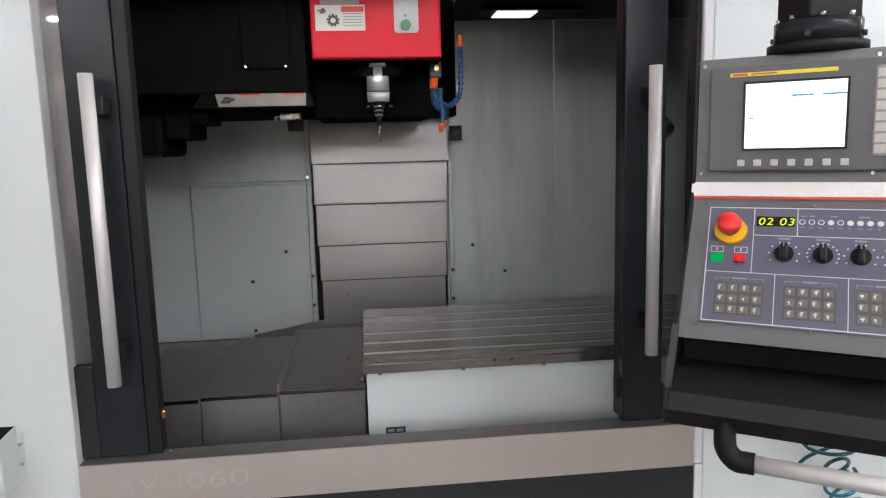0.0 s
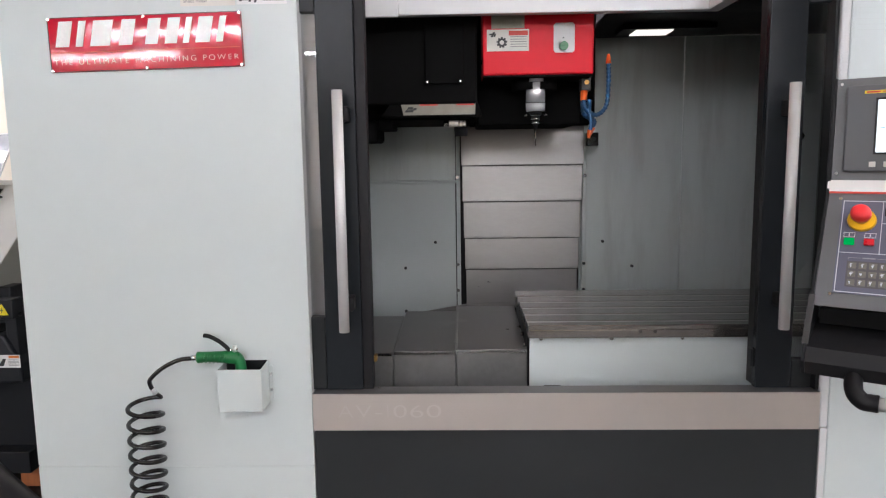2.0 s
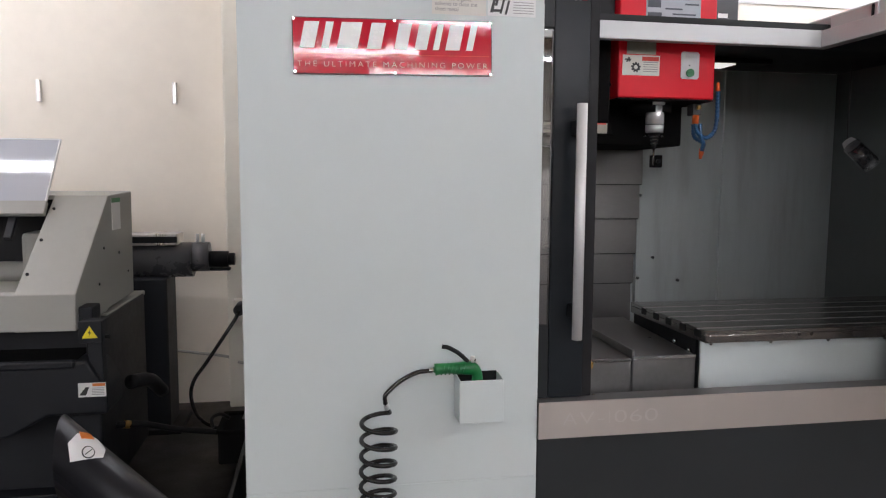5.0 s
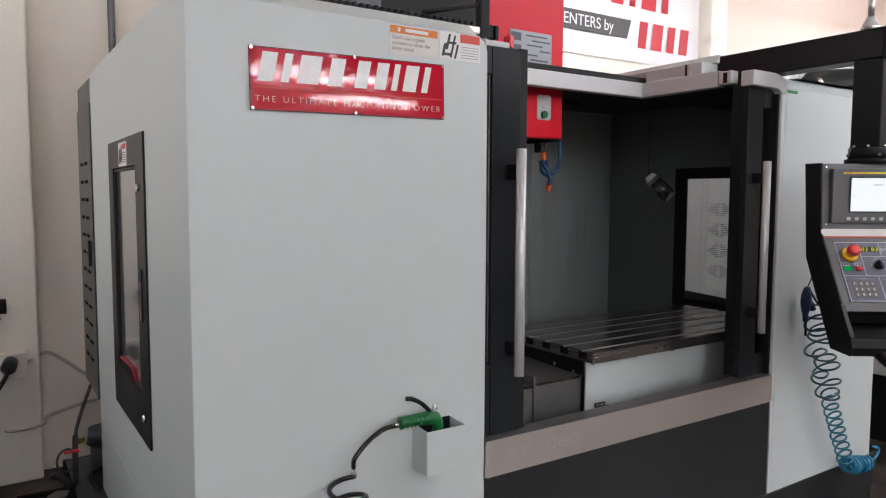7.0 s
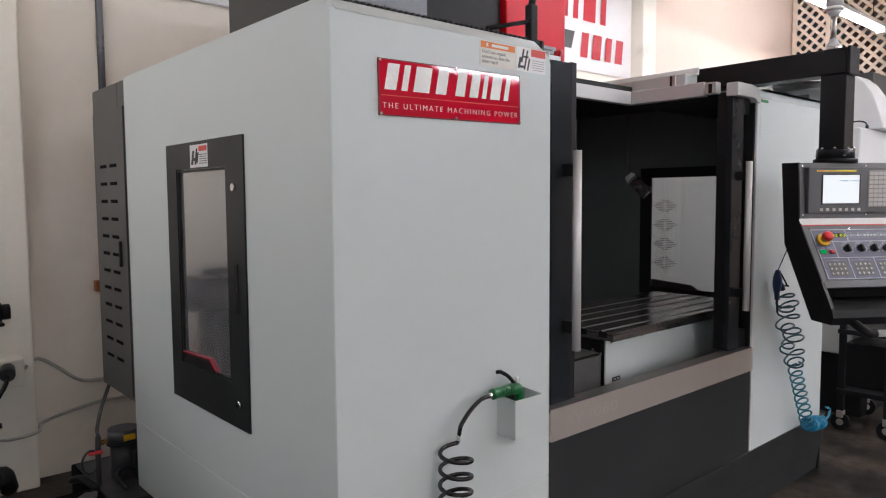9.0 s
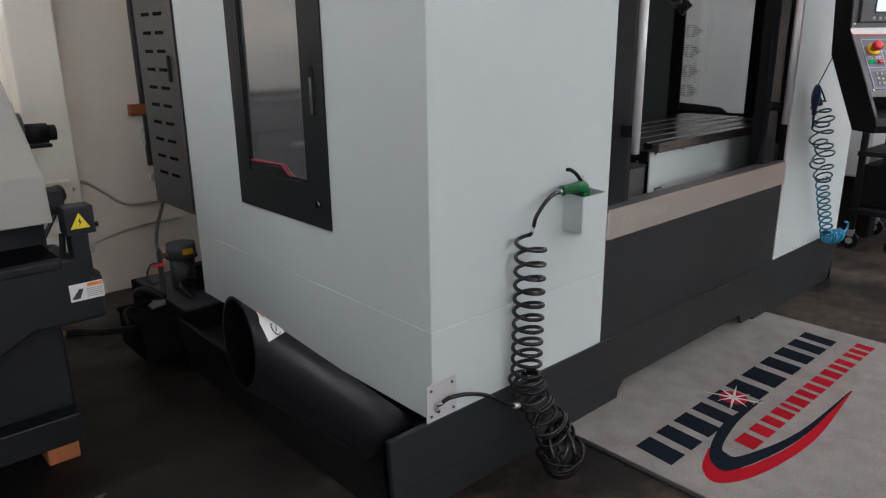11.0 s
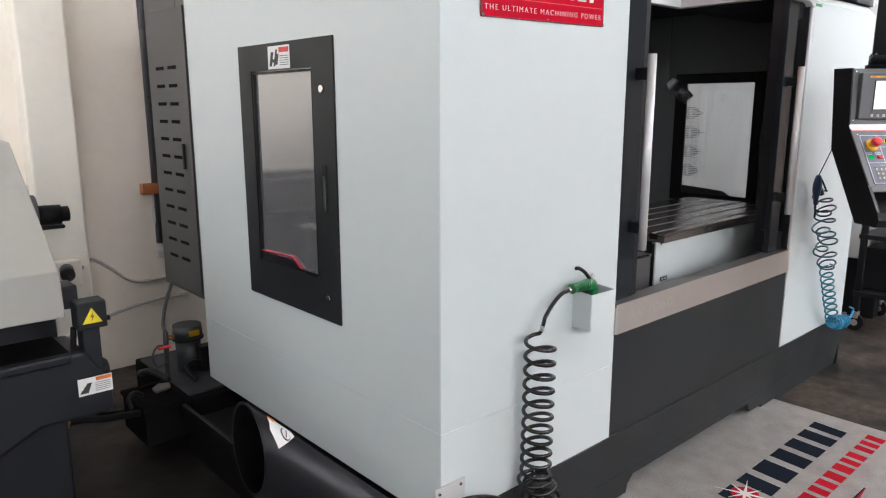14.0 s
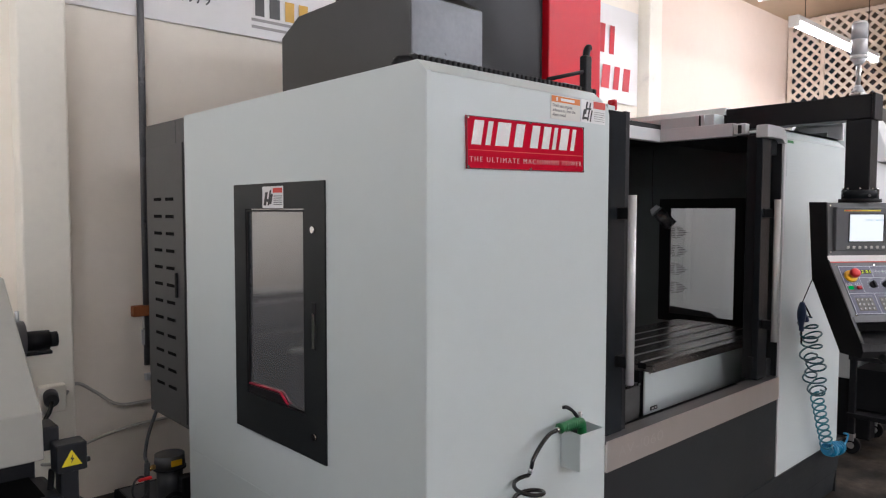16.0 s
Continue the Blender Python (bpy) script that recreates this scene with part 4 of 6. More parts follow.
tp = part("table_front_plate", box(0.029, 1.20, 1.966, 1.974, 0.715, 0.905, 0.0015), WHITE, mc, "pale grey table front cover plate")
for sx in (0.064, 0.283, 0.50, 0.72):
    part("plate_screw", cyl((sx, 1.966, 0.894), (sx, 1.962, 0.894), 0.006, 8), CHROME, tp)
part("plate_tag", box(0.074, 0.126, 1.962, 1.966, 0.728, 0.744), INK, tp)
part("plate_tag_print", bars(front(0, 1.962, 0), [(0.079, 0.096, 0.732, 0.740), (0.102, 0.120, 0.732, 0.740)]), ALU, tp)
for sy, sz in ((2.02, 0.86), (2.12, 0.87), (2.25, 0.86), (1.995, 0.80), (1.995, 0.74)):
    part("side_screw", cyl((TX0 + 0.002, sy, sz), (TX0 - 0.008, sy, sz), 0.007, 8), CHROME, mc)
for sx in (0.36, 0.405):
    part("table_hole", cyl((sx, 1.926, 0.925), (sx, 1.9235, 0.925), 0.006, 8), SLOT, table)

# spindle head: a red cover through the roof, spindle and nozzles
SXX, SYY = 0.099, 2.49
hd = part("spindle_head", box(-0.098, 0.296, 2.40, 2.78, 1.745, 2.75, 0.006), RED, mc, "red painted spindle head cover")
part("head_body", box(-0.115, 0.286, 2.62, 3.055, 1.578, 2.70, 0.008), MATBLACK, mc, "black cast spindle head")
part("head_slide", box(-0.14, 0.424, 3.06, 3.205, 1.596, 2.70, 0.006), MATBLACK, mc, "black spindle head slide")
part("spindle_boss", cyl((SXX, SYY + 0.05, 1.70), (SXX, SYY + 0.05, 1.744), 0.085, 28), MATBLACK, mc)
# Added sheet that turns the red cover's underside black.
part("head_underside", box(-0.096, 0.294, 2.404, 2.618, 1.739, 1.7446), MATBLACK, mc, "black sheet added under the head cover")
pl = part("safety_plate", box(-0.083, 0.066, 2.3985, 2.3998, 1.828, 1.903), LABEL, hd, "cream safety plate with a gear symbol")
part("plate_heading", box(-0.005, 0.062, 2.3975, 2.3984, 1.882, 1.898), LABELRED, pl)
bmx = bmesh.new()
for i in range(9):
    g = 2 * math.pi * i / 9
    bm_bar(bmx, front(-0.030, 2.3984, 1.858) @ pose(0, 0, 0, 0, 0, math.degrees(g)), -0.0035, 0.0035, 0.011, 0.019)
bm_ring(bmx, [(-0.030 + 0.015 * math.cos(a / 12 * 2 * math.pi), 1.858 + 0.015 * math.sin(a / 12 * 2 * math.pi)) for a in range(12)],
        [(-0.030 + 0.008 * math.cos(a / 12 * 2 * math.pi), 1.858 + 0.008 * math.sin(a / 12 * 2 * math.pi)) for a in range(12)], "y", 2.3974, 2.3984)
part("plate_symbol", bmx, INK, pl)
part("plate_print", bars(front(0, 2.3984, 0), [(0.0, 0.058, 1.876 - 0.0085 * i, 1.8785 - 0.0085 * i) for i in range(5)]), GREYINK, pl)
part("plate_figure", bars(front(0, 2.3984, 0), [(-0.076, -0.052, 1.884, 1.889), (-0.070, -0.062, 1.877, 1.894), (-0.060, -0.054, 1.878, 1.886)], slant=0.5), INK, pl)
part("safety_plate", box(-0.067, 0.050, 2.3985, 2.3998, 1.906, 1.955), LABELSHADED, hd)
sw2 = part("switch_plate", prism([(0.153, 1.827), (0.160, 1.820), (0.220, 1.820), (0.227, 1.827), (0.227, 1.915), (0.220, 1.922), (0.160, 1.922), (0.153, 1.915)], "y", 2.396, 2.3998), PLATEGREY, hd, "silver switch plate with a green button")
part("button", cyl((0.188, 2.396, 1.842), (0.188, 2.386, 1.842), 0.0155, 18), GREEN, sw2, "green push button")
part("plate_print", bars(front(0, 2.3959, 0), [(0.184, 0.190, 1.868, 1.873)]), INK, sw2)
rp = part("rating_plate", box(0.005, 0.225, 2.396, 2.3998, 2.02, 2.17), RATING, hd, "dark grey rating plate")
for u0, u1, v0, v1 in ((0.010, 0.062, 2.128, 2.160), (0.010, 0.062, 2.080, 2.112), (0.010, 0.066, 2.028, 2.062)):
    part("plate_mark", bars(front(0, 2.3959, 0), [(u0, u1, v0, v1)]), RATINGDARK, rp)
for i, (u0, u1) in enumerate(((0.085, 0.200), (0.120, 0.215), (0.090, 0.175), (0.160, 0.217), (0.080, 0.150), (0.110, 0.205), (0.175, 0.215))):
    part("plate_line", bars(front(0, 2.3959, 0), [(u0, u1, 2.150 - 0.019 * i, 2.156 - 0.019 * i)]), RATINGDARK, rp)
for x in (-0.0985, 0.2965):
    part("head_screw", cyl((x - 0.003, 2.47, 1.8), (x + 0.003, 2.47, 1.8), 0.008, 8), CHROME, hd)
spn = part("spindle", cyl((SXX, SYY, 1.75), (SXX, SYY, 1.727), 0.040, 28), ZINC, mc, "bright steel spindle nose with tool holder")
part("spindle_collar", cyl((SXX, SYY, 1.726), (SXX, SYY, 1.652), 0.0362, 32), SPINDLE, spn)
part("spindle_ring", cyl((SXX, SYY, 1.651), (SXX, SYY, 1.622), 0.0362, 32, 0.034), ZINC, spn, "dull steel spindle ring")
part("spindle_groove", cyl((SXX, SYY, 1.6505), (SXX, SYY, 1.6535), 0.0368, 32), INK, spn)
for z0, z1, ra, rb, mt in ((1.621, 1.611, 0.025, 0.022, BLACK), (1.610, 1.604, 0.019, 0.019, CHROME), (1.603, 1.598, 0.015, 0.015, BLACK), (1.597, 1.591, 0.0165, 0.0165, CHROME),
                           (1.590, 1.584, 0.0125, 0.0125, BLACK), (1.583, 1.577, 0.014, 0.013, CHROME), (1.576, 1.556, 0.010, 0.007, BLACK)):
    part("tool_holder", cyl((SXX, SYY, z0), (SXX, SYY, z1), ra, 20, rb), mt, spn)
part("drill", cyl((SXX, SYY, 1.556), (SXX, SYY, 1.495), 0.0042, 10, 0.003), CHROME, spn)
for x in (-0.034, 0.040):
    part("nose_screw", cyl((SXX + x, 2.50, 1.612), (SXX + x, 2.50, 1.605), 0.006, 8), CHROME, spn)


def coolant_hose(pts, tip):
    """A jointed blue hose: beads along a bent line, and an orange nozzle."""
    path = smooth_path(pts, 14)
    n = len(path)
    h = part("coolant_hose", sweep(path, 0.0075, 10, True, [0.0055 + 0.0052 * (0.5 + 0.5 * math.sin(i * 2.1)) for i in range(n)]), BLUEHOSE, mc, "jointed blue coolant hose with an orange nozzle")
    part("nozzle", cyl(path[-1], path[-1] + (path[-1] - path[-2]).normalized() * tip, 0.011, 10, 0.005), ORANGE, h)


part("hose_block", box(0.268, 0.305, 2.50, 2.55, 1.695, 1.745, 0.004), PUMPGREY, mc)
part("hose_nut", cyl((0.288, 2.499, 1.725), (0.288, 2.49, 1.725), 0.009, 6), BRASS, mc)
part("hose_fitting", cyl((0.28, 2.50, 1.695), (0.278, 2.50, 1.66), 0.013, 12), ORANGE, mc)
coolant_hose([(0.278, 2.50, 1.66), (0.285, 2.49, 1.625), (0.325, 2.49, 1.605), (0.36, 2.49, 1.64), (0.367, 2.49, 1.72), (0.366, 2.49, 1.79)], 0.035)
coolant_hose([(0.30, 2.50, 1.66), (0.297, 2.49, 1.62), (0.305, 2.48, 1.58), (0.300, 2.48, 1.55)], 0.03)
coolant_hose([(0.275, 2.51, 1.66), (0.283, 2.51, 1.61), (0.318, 2.50, 1.585), (0.312, 2.50, 1.56)], 0.028)
part("air_nozzle", box(0.40, 0.45, 3.10, 3.14, 1.5, 1.56, 0.003), BLACK, mc)
part("air_nozzle_jet", cyl((0.425, 3.10, 1.53), (0.425, 3.08, 1.53), 0.010, 10), PUMPGREY, mc)

# tool magazine behind its dark cover
mg = part("tool_magazine", prism([(2.42, 1.65), (2.42, 1.975), (3.2, 1.975), (3.2, 1.60), (2.56, 1.60), (2.56, 1.63)], "x", -0.98, -0.118, 0.008), MATBLACK, mc, "black tool magazine cover")
part("magazine_shutter", box(-0.305, -0.165, 2.408, 2.4195, 1.72, 1.93, 0.003), MATBLACK, mg)
for x in (-0.297, -0.178):
    part("shutter_screw", cyl((x, 2.408, 1.727), (x, 2.404, 1.727), 0.0035, 8), CHROME, mg)
part("magazine_rim", prism([(-0.47, 1.607), (-0.10, 1.607), (-0.118, 1.66), (-0.43, 1.66)], "y", 2.43, 2.56, 0.003), MATBLACK, mg)
part("rim_label", prism([(-0.398, 1.659), (-0.124, 1.659), (-0.126, 1.611), (-0.387, 1.611)], "y", 2.4275, 2.4295), LABELSHADED, mg, "cream warning strip with red headings")
part("rim_heading", bars(front(0, 2.4275, 0), [(-0.328, -0.262, 1.644, 1.655), (-0.194, -0.130, 1.644, 1.655)]), LABELRED, mg)
part("rim_print", bars(front(0, 2.4275, 0), [(-0.382, -0.352, 1.621, 1.630), (-0.374, -0.354, 1.631, 1.640), (-0.355, -0.341, 1.628, 1.636)], slant=0.5), INK, mg)
part("tool_gripper", box(-0.236, -0.158, 2.60, 2.65, 1.574, 1.599, 0.006), ALU, mg)
part("gripper_rod", cyl((-0.245, 2.61, 1.587), (-0.225, 2.61, 1.587), 0.014, 12), CHROME, mg)
part("tool_pot", cyl((-0.178, 2.62, 1.574), (-0.178, 2.62, 1.538), 0.028, 18, 0.025), BLACK, mg)
part("magazine_arm", box(-0.97, -0.575, 2.50, 2.80, 1.464, 1.599, 0.02), MATBLACK, mg)
part("magazine_arm", box(-0.574, -0.492, 2.50, 2.74, 1.516, 1.599, 0.012), MATBLACK, mg)
part("magazine_arm", box(-0.491, -0.434, 2.50, 2.70, 1.562, 1.599, 0.006), MATBLACK, mg)
part("arm_trim", box(-0.96, -0.585, 2.494, 2.4995, 1.466, 1.470), LOUVRE, mg)
part("machine_column", box(-0.35, 0.65, 3.36, 4.0, 0.1, 2.62, 0.02), LOUVRE, mc, "dark grey machine column")
part("magazine_hood", prism([(2.30, 1.976), (3.19, 1.976), (3.19, 2.345), (3.05, 2.414), (2.42, 2.42), (2.30, 2.35)], "x", -0.985, -0.628, 0.005), HOODDARK, mc, "dark grey sheet hood over the magazine")
part("hood_face", box(-0.982, -0.631, 2.295, 2.2995, 1.98, 2.345), mat("satin_grey_sheet", (0.085, 0.088, 0.096), 0.36, metal=0.4, vary=0.25, scale=4), mc)
part("magazine_frame", box(-0.627, -0.104, 2.43, 3.3, 2.035, 2.75, 0.006), BLACK, mc, "black magazine drive frame")
chain = part("cable_chain", sweep([(-1.35, 1.93, 1.985), (-1.34, 1.93, 2.0), (-1.31, 1.93, 2.006), (-0.45, 1.93, 2.006)], 0.017, 8), BLACK, mc, "black cable chain along the roof edge")
for i in range(40):
    x = -1.30 + 0.022 * i
    part("chain_link", box(x, x + 0.014, 1.908, 1.952, 1.986, 2.027, 0.002, 1), BLACK, chain)
hk = part("door_hook", box(-0.505, -0.468, 1.90, 1.93, 1.94, 2.14, 0.006), BLACK, mc, "black hose bracket on the roof")
part("hook_arm", sweep(smooth_path([(-0.487, 1.915, 2.13), (-0.478, 1.915, 2.165), (-0.466, 1.915, 2.172)], 5), 0.013, 8), BLACK, hk)
part("hook_arm", cyl((-0.70, 1.915, 2.03), (-0.50, 1.915, 2.082), 0.007, 8), BLACK, hk)
part("roof_clip", box(-0.72, -0.55, 1.84, 1.88, 1.972, 1.995, 0.004), CHROME, mc)


def door(name, x0, x1, handle_x, edge_x):
    d = part(name, box(x0, x1, 1.757, 1.785, 0.803, 1.925, 0.003), DOORGLOSS, mc, "dark grey sliding door panel, slid open")
    part("handle", sweep([(handle_x, 1.703, 0.985), (handle_x, 1.703, 1.637)], 0.0145, 20), HANDLE, d, "pale vertical door handle tube")
    for z in (1.06, 1.575):
        part("handle_bracket", box(handle_x - 0.012, handle_x + 0.026, 1.712, 1.757, z - 0.02, z + 0.02, 0.004), BLACK, d)
    part("door_edge", box(*edge_x, 0.803, 1.93, 0.002), BLACK, d)
    return d


ld = door("left_door", -0.566, -0.463, -0.503, (-0.4625, -0.434, 1.762, 1.80))
part("door_pane", box(-0.95, -0.567, 1.768, 1.774, 1.015, 1.846), PANE, ld, "clear door glass")
part("door_rail", box(-0.95, -0.567, 1.758, 1.785, 0.803, 1.015, 0.003), DARK, ld)
part("door_rail", box(-0.95, -0.567, 1.758, 1.785, 1.846, 1.925, 0.003), DARK, ld)
part("door_catch", box(-0.4335, -0.424, 1.770, 1.79, 0.88, 0.90, 0.003), BRASS, ld)
rd = door("right_door", 0.640, 0.738, 0.688, (0.644, 0.656, 1.786, 1.83))
part("door_pane", box(0.739, 1.05, 1.768, 1.774, 0.885, 1.846), PANE, rd, "clear door glass")
# Added black strip, giving the jamb's side face its shade.
part("jamb_shade_strip", box(0.796, 0.807, F + 0.006, F + 0.05, 0.803, 1.90, 0.002), BLACK, mc, "black strip for the shaded side of the jamb")
part("door_rail", box(0.739, 1.05, 1.758, 1.785, 0.803, 0.885, 0.003), DARK, rd)
part("door_rail", box(0.739, 1.05, 1.758, 1.785, 1.846, 1.925, 0.003), DARK, rd)
part("door_stop", box(0.633, 0.640, 1.775, 1.80, 0.86, 0.91), BLACK, rd)

# electrical cabinet at the rear left
ec = part("electrical_cabinet", box(L + 0.004, -0.66, 3.345, 3.69, 0.655, 1.967, 0.004), LOUVRE, mc, "dark grey louvred electrical cabinet")
part("cabinet_flank", box(L + 0.004, -1.365, 3.25, 3.344, 0.655, 1.967, 0.003), LOUVRE, ec)
cd = part("cabinet_door", box(L - 0.004, L + 0.003, 3.262, 3.668, 0.675, 1.865, 0.002), LOUVRE, ec)
for r in range(12):
    for ya in (3.358, 3.491):
        z = 1.631 - 0.0745 * r
        part("louvre_slot", box(L - 0.0065, L - 0.0045, ya, ya + 0.088, z - 0.007, z + 0.007, 0.001, 1), MATBLACK, cd)
part("cabinet_handle", box(L - 0.016, L - 0.0045, 3.322, 3.336, 1.212, 1.318, 0.003), BLACK, cd)
for z in (1.09, 0.93, 0.72):
    part("cabinet_fitting", box(L + 0.05, L + 0.12, 3.692, 3.72, z, z + 0.05, 0.003), ALU, ec)

# swing arm, post and beacon
part("swing_arm", box(0.825, 0.925, 1.375, 2.35, 1.985, 2.090, 0.005), BLACK, mc, "black swing arm for the control console")
part("arm_cap", box(0.8215, 0.9285, 1.362, 1.3745, 1.981, 2.094, 0.003), BLACK, mc)
part("arm_pivot", cyl((0.875, 2.28, 1.95), (0.875, 2.28, 1.984), 0.07, 20), BLACK, mc)
part("arm_post", box(0.825, 0.925, 1.375, 1.475, 1.6785, 1.9845, 0.004), BLACK, mc, "black square hanging post")
part("post_flange", cyl((0.875, 1.425, 1.623), (0.875, 1.425, 1.639), 0.084, 32), BLACK, mc)
part("post_collar", cyl((0.875, 1.425, 1.6395), (0.875, 1.425, 1.678), 0.073, 32), DOORGLOSS, mc)
for g in range(8):
    gx, gy = 0.875 + 0.065 * math.cos(g * math.pi / 4 + 0.3), 1.425 + 0.065 * math.sin(g * math.pi / 4 + 0.3)
    part("flange_bolt", cyl((gx, gy, 1.678), (gx, gy, 1.687), 0.0055, 8), CHROME, mc)
    if g % 2:
        sx2, sy2 = 0.875 + 0.073 * math.cos(g * math.pi / 4), 1.425 + 0.073 * math.sin(g * math.pi / 4)
        part("collar_screw", cyl((sx2, sy2, 1.652), (sx2 + 0.006 * math.cos(g * math.pi / 4), sy2 + 0.006 * math.sin(g * math.pi / 4), 1.652), 0.0055, 8), PUMPGREY, mc)
BCX, BCY = 0.872, 1.446
bc = part("beacon", cyl((BCX, BCY, 2.0905), (BCX, BCY, 2.104), 0.034, 20), ALU, mc, "pale grey signal beacon on a thin stem")
part("beacon_foot", cyl((BCX, BCY, 2.104), (BCX, BCY, 2.138), 0.030, 20, 0.014), BEACONGREY, bc)
part("beacon_stem", cyl((BCX, BCY, 2.138), (BCX, BCY, 2.228), 0.0105, 14), ALU, bc)
part("beacon_neck", cyl((BCX, BCY, 2.228), (BCX, BCY, 2.254), 0.015, 18, 0.033), BEACONGREY, bc)
part("beacon_skirt", cyl((BCX, BCY, 2.254), (BCX, BCY, 2.268), 0.0355, 24), SIGNWHITE, bc)
part("beacon_lens", cyl((BCX, BCY, 2.268), (BCX, BCY, 2.338), 0.0335, 24, 0.033), BEACONGREY, bc, "frosted grey beacon lens")
part("beacon_lens", cyl((BCX, BCY, 2.340), (BCX, BCY, 2.405), 0.033, 24, 0.032), BEACONGREY, bc, "frosted grey beacon lens")
part("beacon_cap", cyl((BCX, BCY, 2.405), (BCX, BCY, 2.416), 0.032, 24, 0.026), SIGNWHITE, bc)

# inclined chip outlet
ax0, ax1 = Vector((-1.905, 1.87, 0.665)), Vector((-1.455, 1.87, 0.215))
bmx = bmesh.new()
n, r = 32, 0.085
du, dv = Vector((0, 1, 0)), Vector((1, 0, 1)).normalized()
rows = []
for rr, flip in ((r, 0), (r - 0.006, 1)):
    a_row, b_row = [], []
    for k in range(n):
        off = rr * (math.cos(2 * math.pi * k / n) * du + math.sin(2 * math.pi * k / n) * dv)
        s = (ax0.x - (ax0 + off).x) / math.sqrt(0.5)
        a_row.append(bmx.verts.new(ax0 + off + Vector((1, 0, -1)).normalized() * s))
        b_row.append(bmx.verts.new(ax1 + off))
    rows.append((a_row, b_row))
for k in range(n):
    j = (k + 1) % n
    a_row, b_row = rows[0]
    bmx.faces.new((a_row[k], a_row[j], b_row[j], b_row[k])).smooth = True
    bmx.faces.new((rows[0][0][k], rows[0][0][j], rows[1][0][j], rows[1][0][k]))
bmesh.ops.recalc_face_normals(bmx, faces=bmx.faces[:])
bore = bmesh.new()
lip = [bore.verts.new(v.co) for v in rows[1][0]]
deep = [bore.verts.new(v.co) for v in rows[1][1]]
for k in range(n):
    j = (k + 1) % n
    bore.faces.new((lip[j], lip[k], deep[k], deep[j])).smooth = True
bmx.verts.ensure_lookup_table()
for v in rows[1][1]:
    bmx.verts.remove(v)
chute = part("chip_outlet", bmx, OUTLET, mc, "dark grey inclined chip outlet pipe")
# Bore in a darker, duller black than the pipe's own paint.
part("pipe_bore", bore, MATBLACK, chute, "dull black inside of the pipe")


# ---- control console, hung from the post ----
con = thing("control_console", (0, 0, 0), "dark grey control console with lit display and keypad", "control panel")
con.matrix_basis = pose(0.752, 1.448, -0.011, 0, 0, -34.9)


def local(name, bm, material, parent, label=""):
    """A part built in its thing's own axes."""
    if isinstance(bm, list):
        return [local(name, b, material, parent, label) for b in bm][-1]
    ob = part(name, bm, material, parent, label)
    ob.matrix_parent_inverse = Matrix.Identity(4)
    return ob


U0, U1 = -0.080, 0.456
local("housing", prism([(0.113, 1.634), (0, 1.632), (-0.014, 1.40), (-0.03, 1.37), (-0.165, 1.15), (-0.172, 1.138), (-0.10, 1.131), (-0.10, 1.095),
                        (-0.235, 1.058), (-0.246, 1.03), (-0.236, 1.003), (-0.117, 1.003), (0.078, 1.296)], "x", U0, U1), PANELGREY, con)
for a, b in ((U0 - 0.007, U0 - 0.0005), (U1 + 0.0005, U1 + 0.007)):
    local("side_plate", prism([(0.113, 1.636), (-0.002, 1.634), (-0.018, 1.40), (-0.034, 1.37), (-0.239, 1.062), (-0.250, 1.03), (-0.238, 1.001),
                               (-0.117, 1.001), (0.078, 1.296)], "x", a, b, 0.001), BLACK, con, "black console side plate")
local("lip_cover", prism([(-0.1005, 1.0962), (-0.2362, 1.0592), (-0.2475, 1.03), (-0.237, 1.0015), (-0.118, 1.0015)], "x", U0 + 0.0005, U1 - 0.0005), BLACK, con, "black tray lip")
# Solid black block set in the notch so that it reads as deep.
local("tray_recess", box(U0 + 0.012, U1 - 0.012, -0.16, -0.101, 1.0970, 1.1315), MATBLACK, con, "black block filling the tray recess")
# Strip paler than the plate, standing in for light caught on its edge.
local("plate_edge", prism([(-0.1725, 1.162), (-0.1765, 1.160), (-0.2395, 1.0665), (-0.2355, 1.0640)], "x", U0 - 0.0085, U0 + 0.004), LOUVRE, con, "grey strip for the highlight on the plate edge")
bez = local("display_unit", box(-0.057, 0.343, -0.030, -0.004, 1.424, 1.614, 0.004), BEZEL, con, "dark grey display unit")
local("display", box(0.005, 0.165, -0.0315, -0.0302, 1.466, 1.581), SCREEN, bez, "bright white lit display")
local("display_rim", ring(rect(0.001, 0.169, 1.462, 1.585), rect(0.005, 0.165, 1.466, 1.581), "y", -0.033, -0.0302), BLACK, bez)
local("display_line", bars(pose(0, -0.0316, 0, 90), [(0.080, 0.114, 1.556, 1.5588), (0.128, 0.165, 1.556, 1.5588), (0.012, 0.021, 1.519, 1.5205)], 0.0004), SCREENBLUE, bez)
local("maker_strip", box(-0.022, 0.150, -0.0315, -0.0302, 1.595, 1.6015), LEMON, bez, "yellow strip with plain red bars")
local("strip_mark", bars(pose(0, -0.0316, 0, 90), [(-0.018, 0.008, 1.5963, 1.6), (0.012, 0.055, 1.597, 1.5995)], 0.0004), LABELRED, bez)
for i in range(7):
    u = -0.006 + 0.0277 * i
    local("soft_key", box(u, u + 0.013, -0.0335, -0.0302, 1.434, 1.446, 0.0012, 1), SOFTKEY, bez)
kb = local("key_plate", box(0.205, 0.312, -0.0325, -0.0302, 1.45, 1.60, 0.001, 1), MDIGREY, bez, "grey key plate with small keys")
for r in range(8):
    for c in range(5):
        local("key", box(0.2085 + 0.0205 * c, 0.2255 + 0.0205 * c, -0.0345, -0.0326, 1.4545 + 0.018 * r, 1.4685 + 0.018 * r), SOFTKEY, kb)
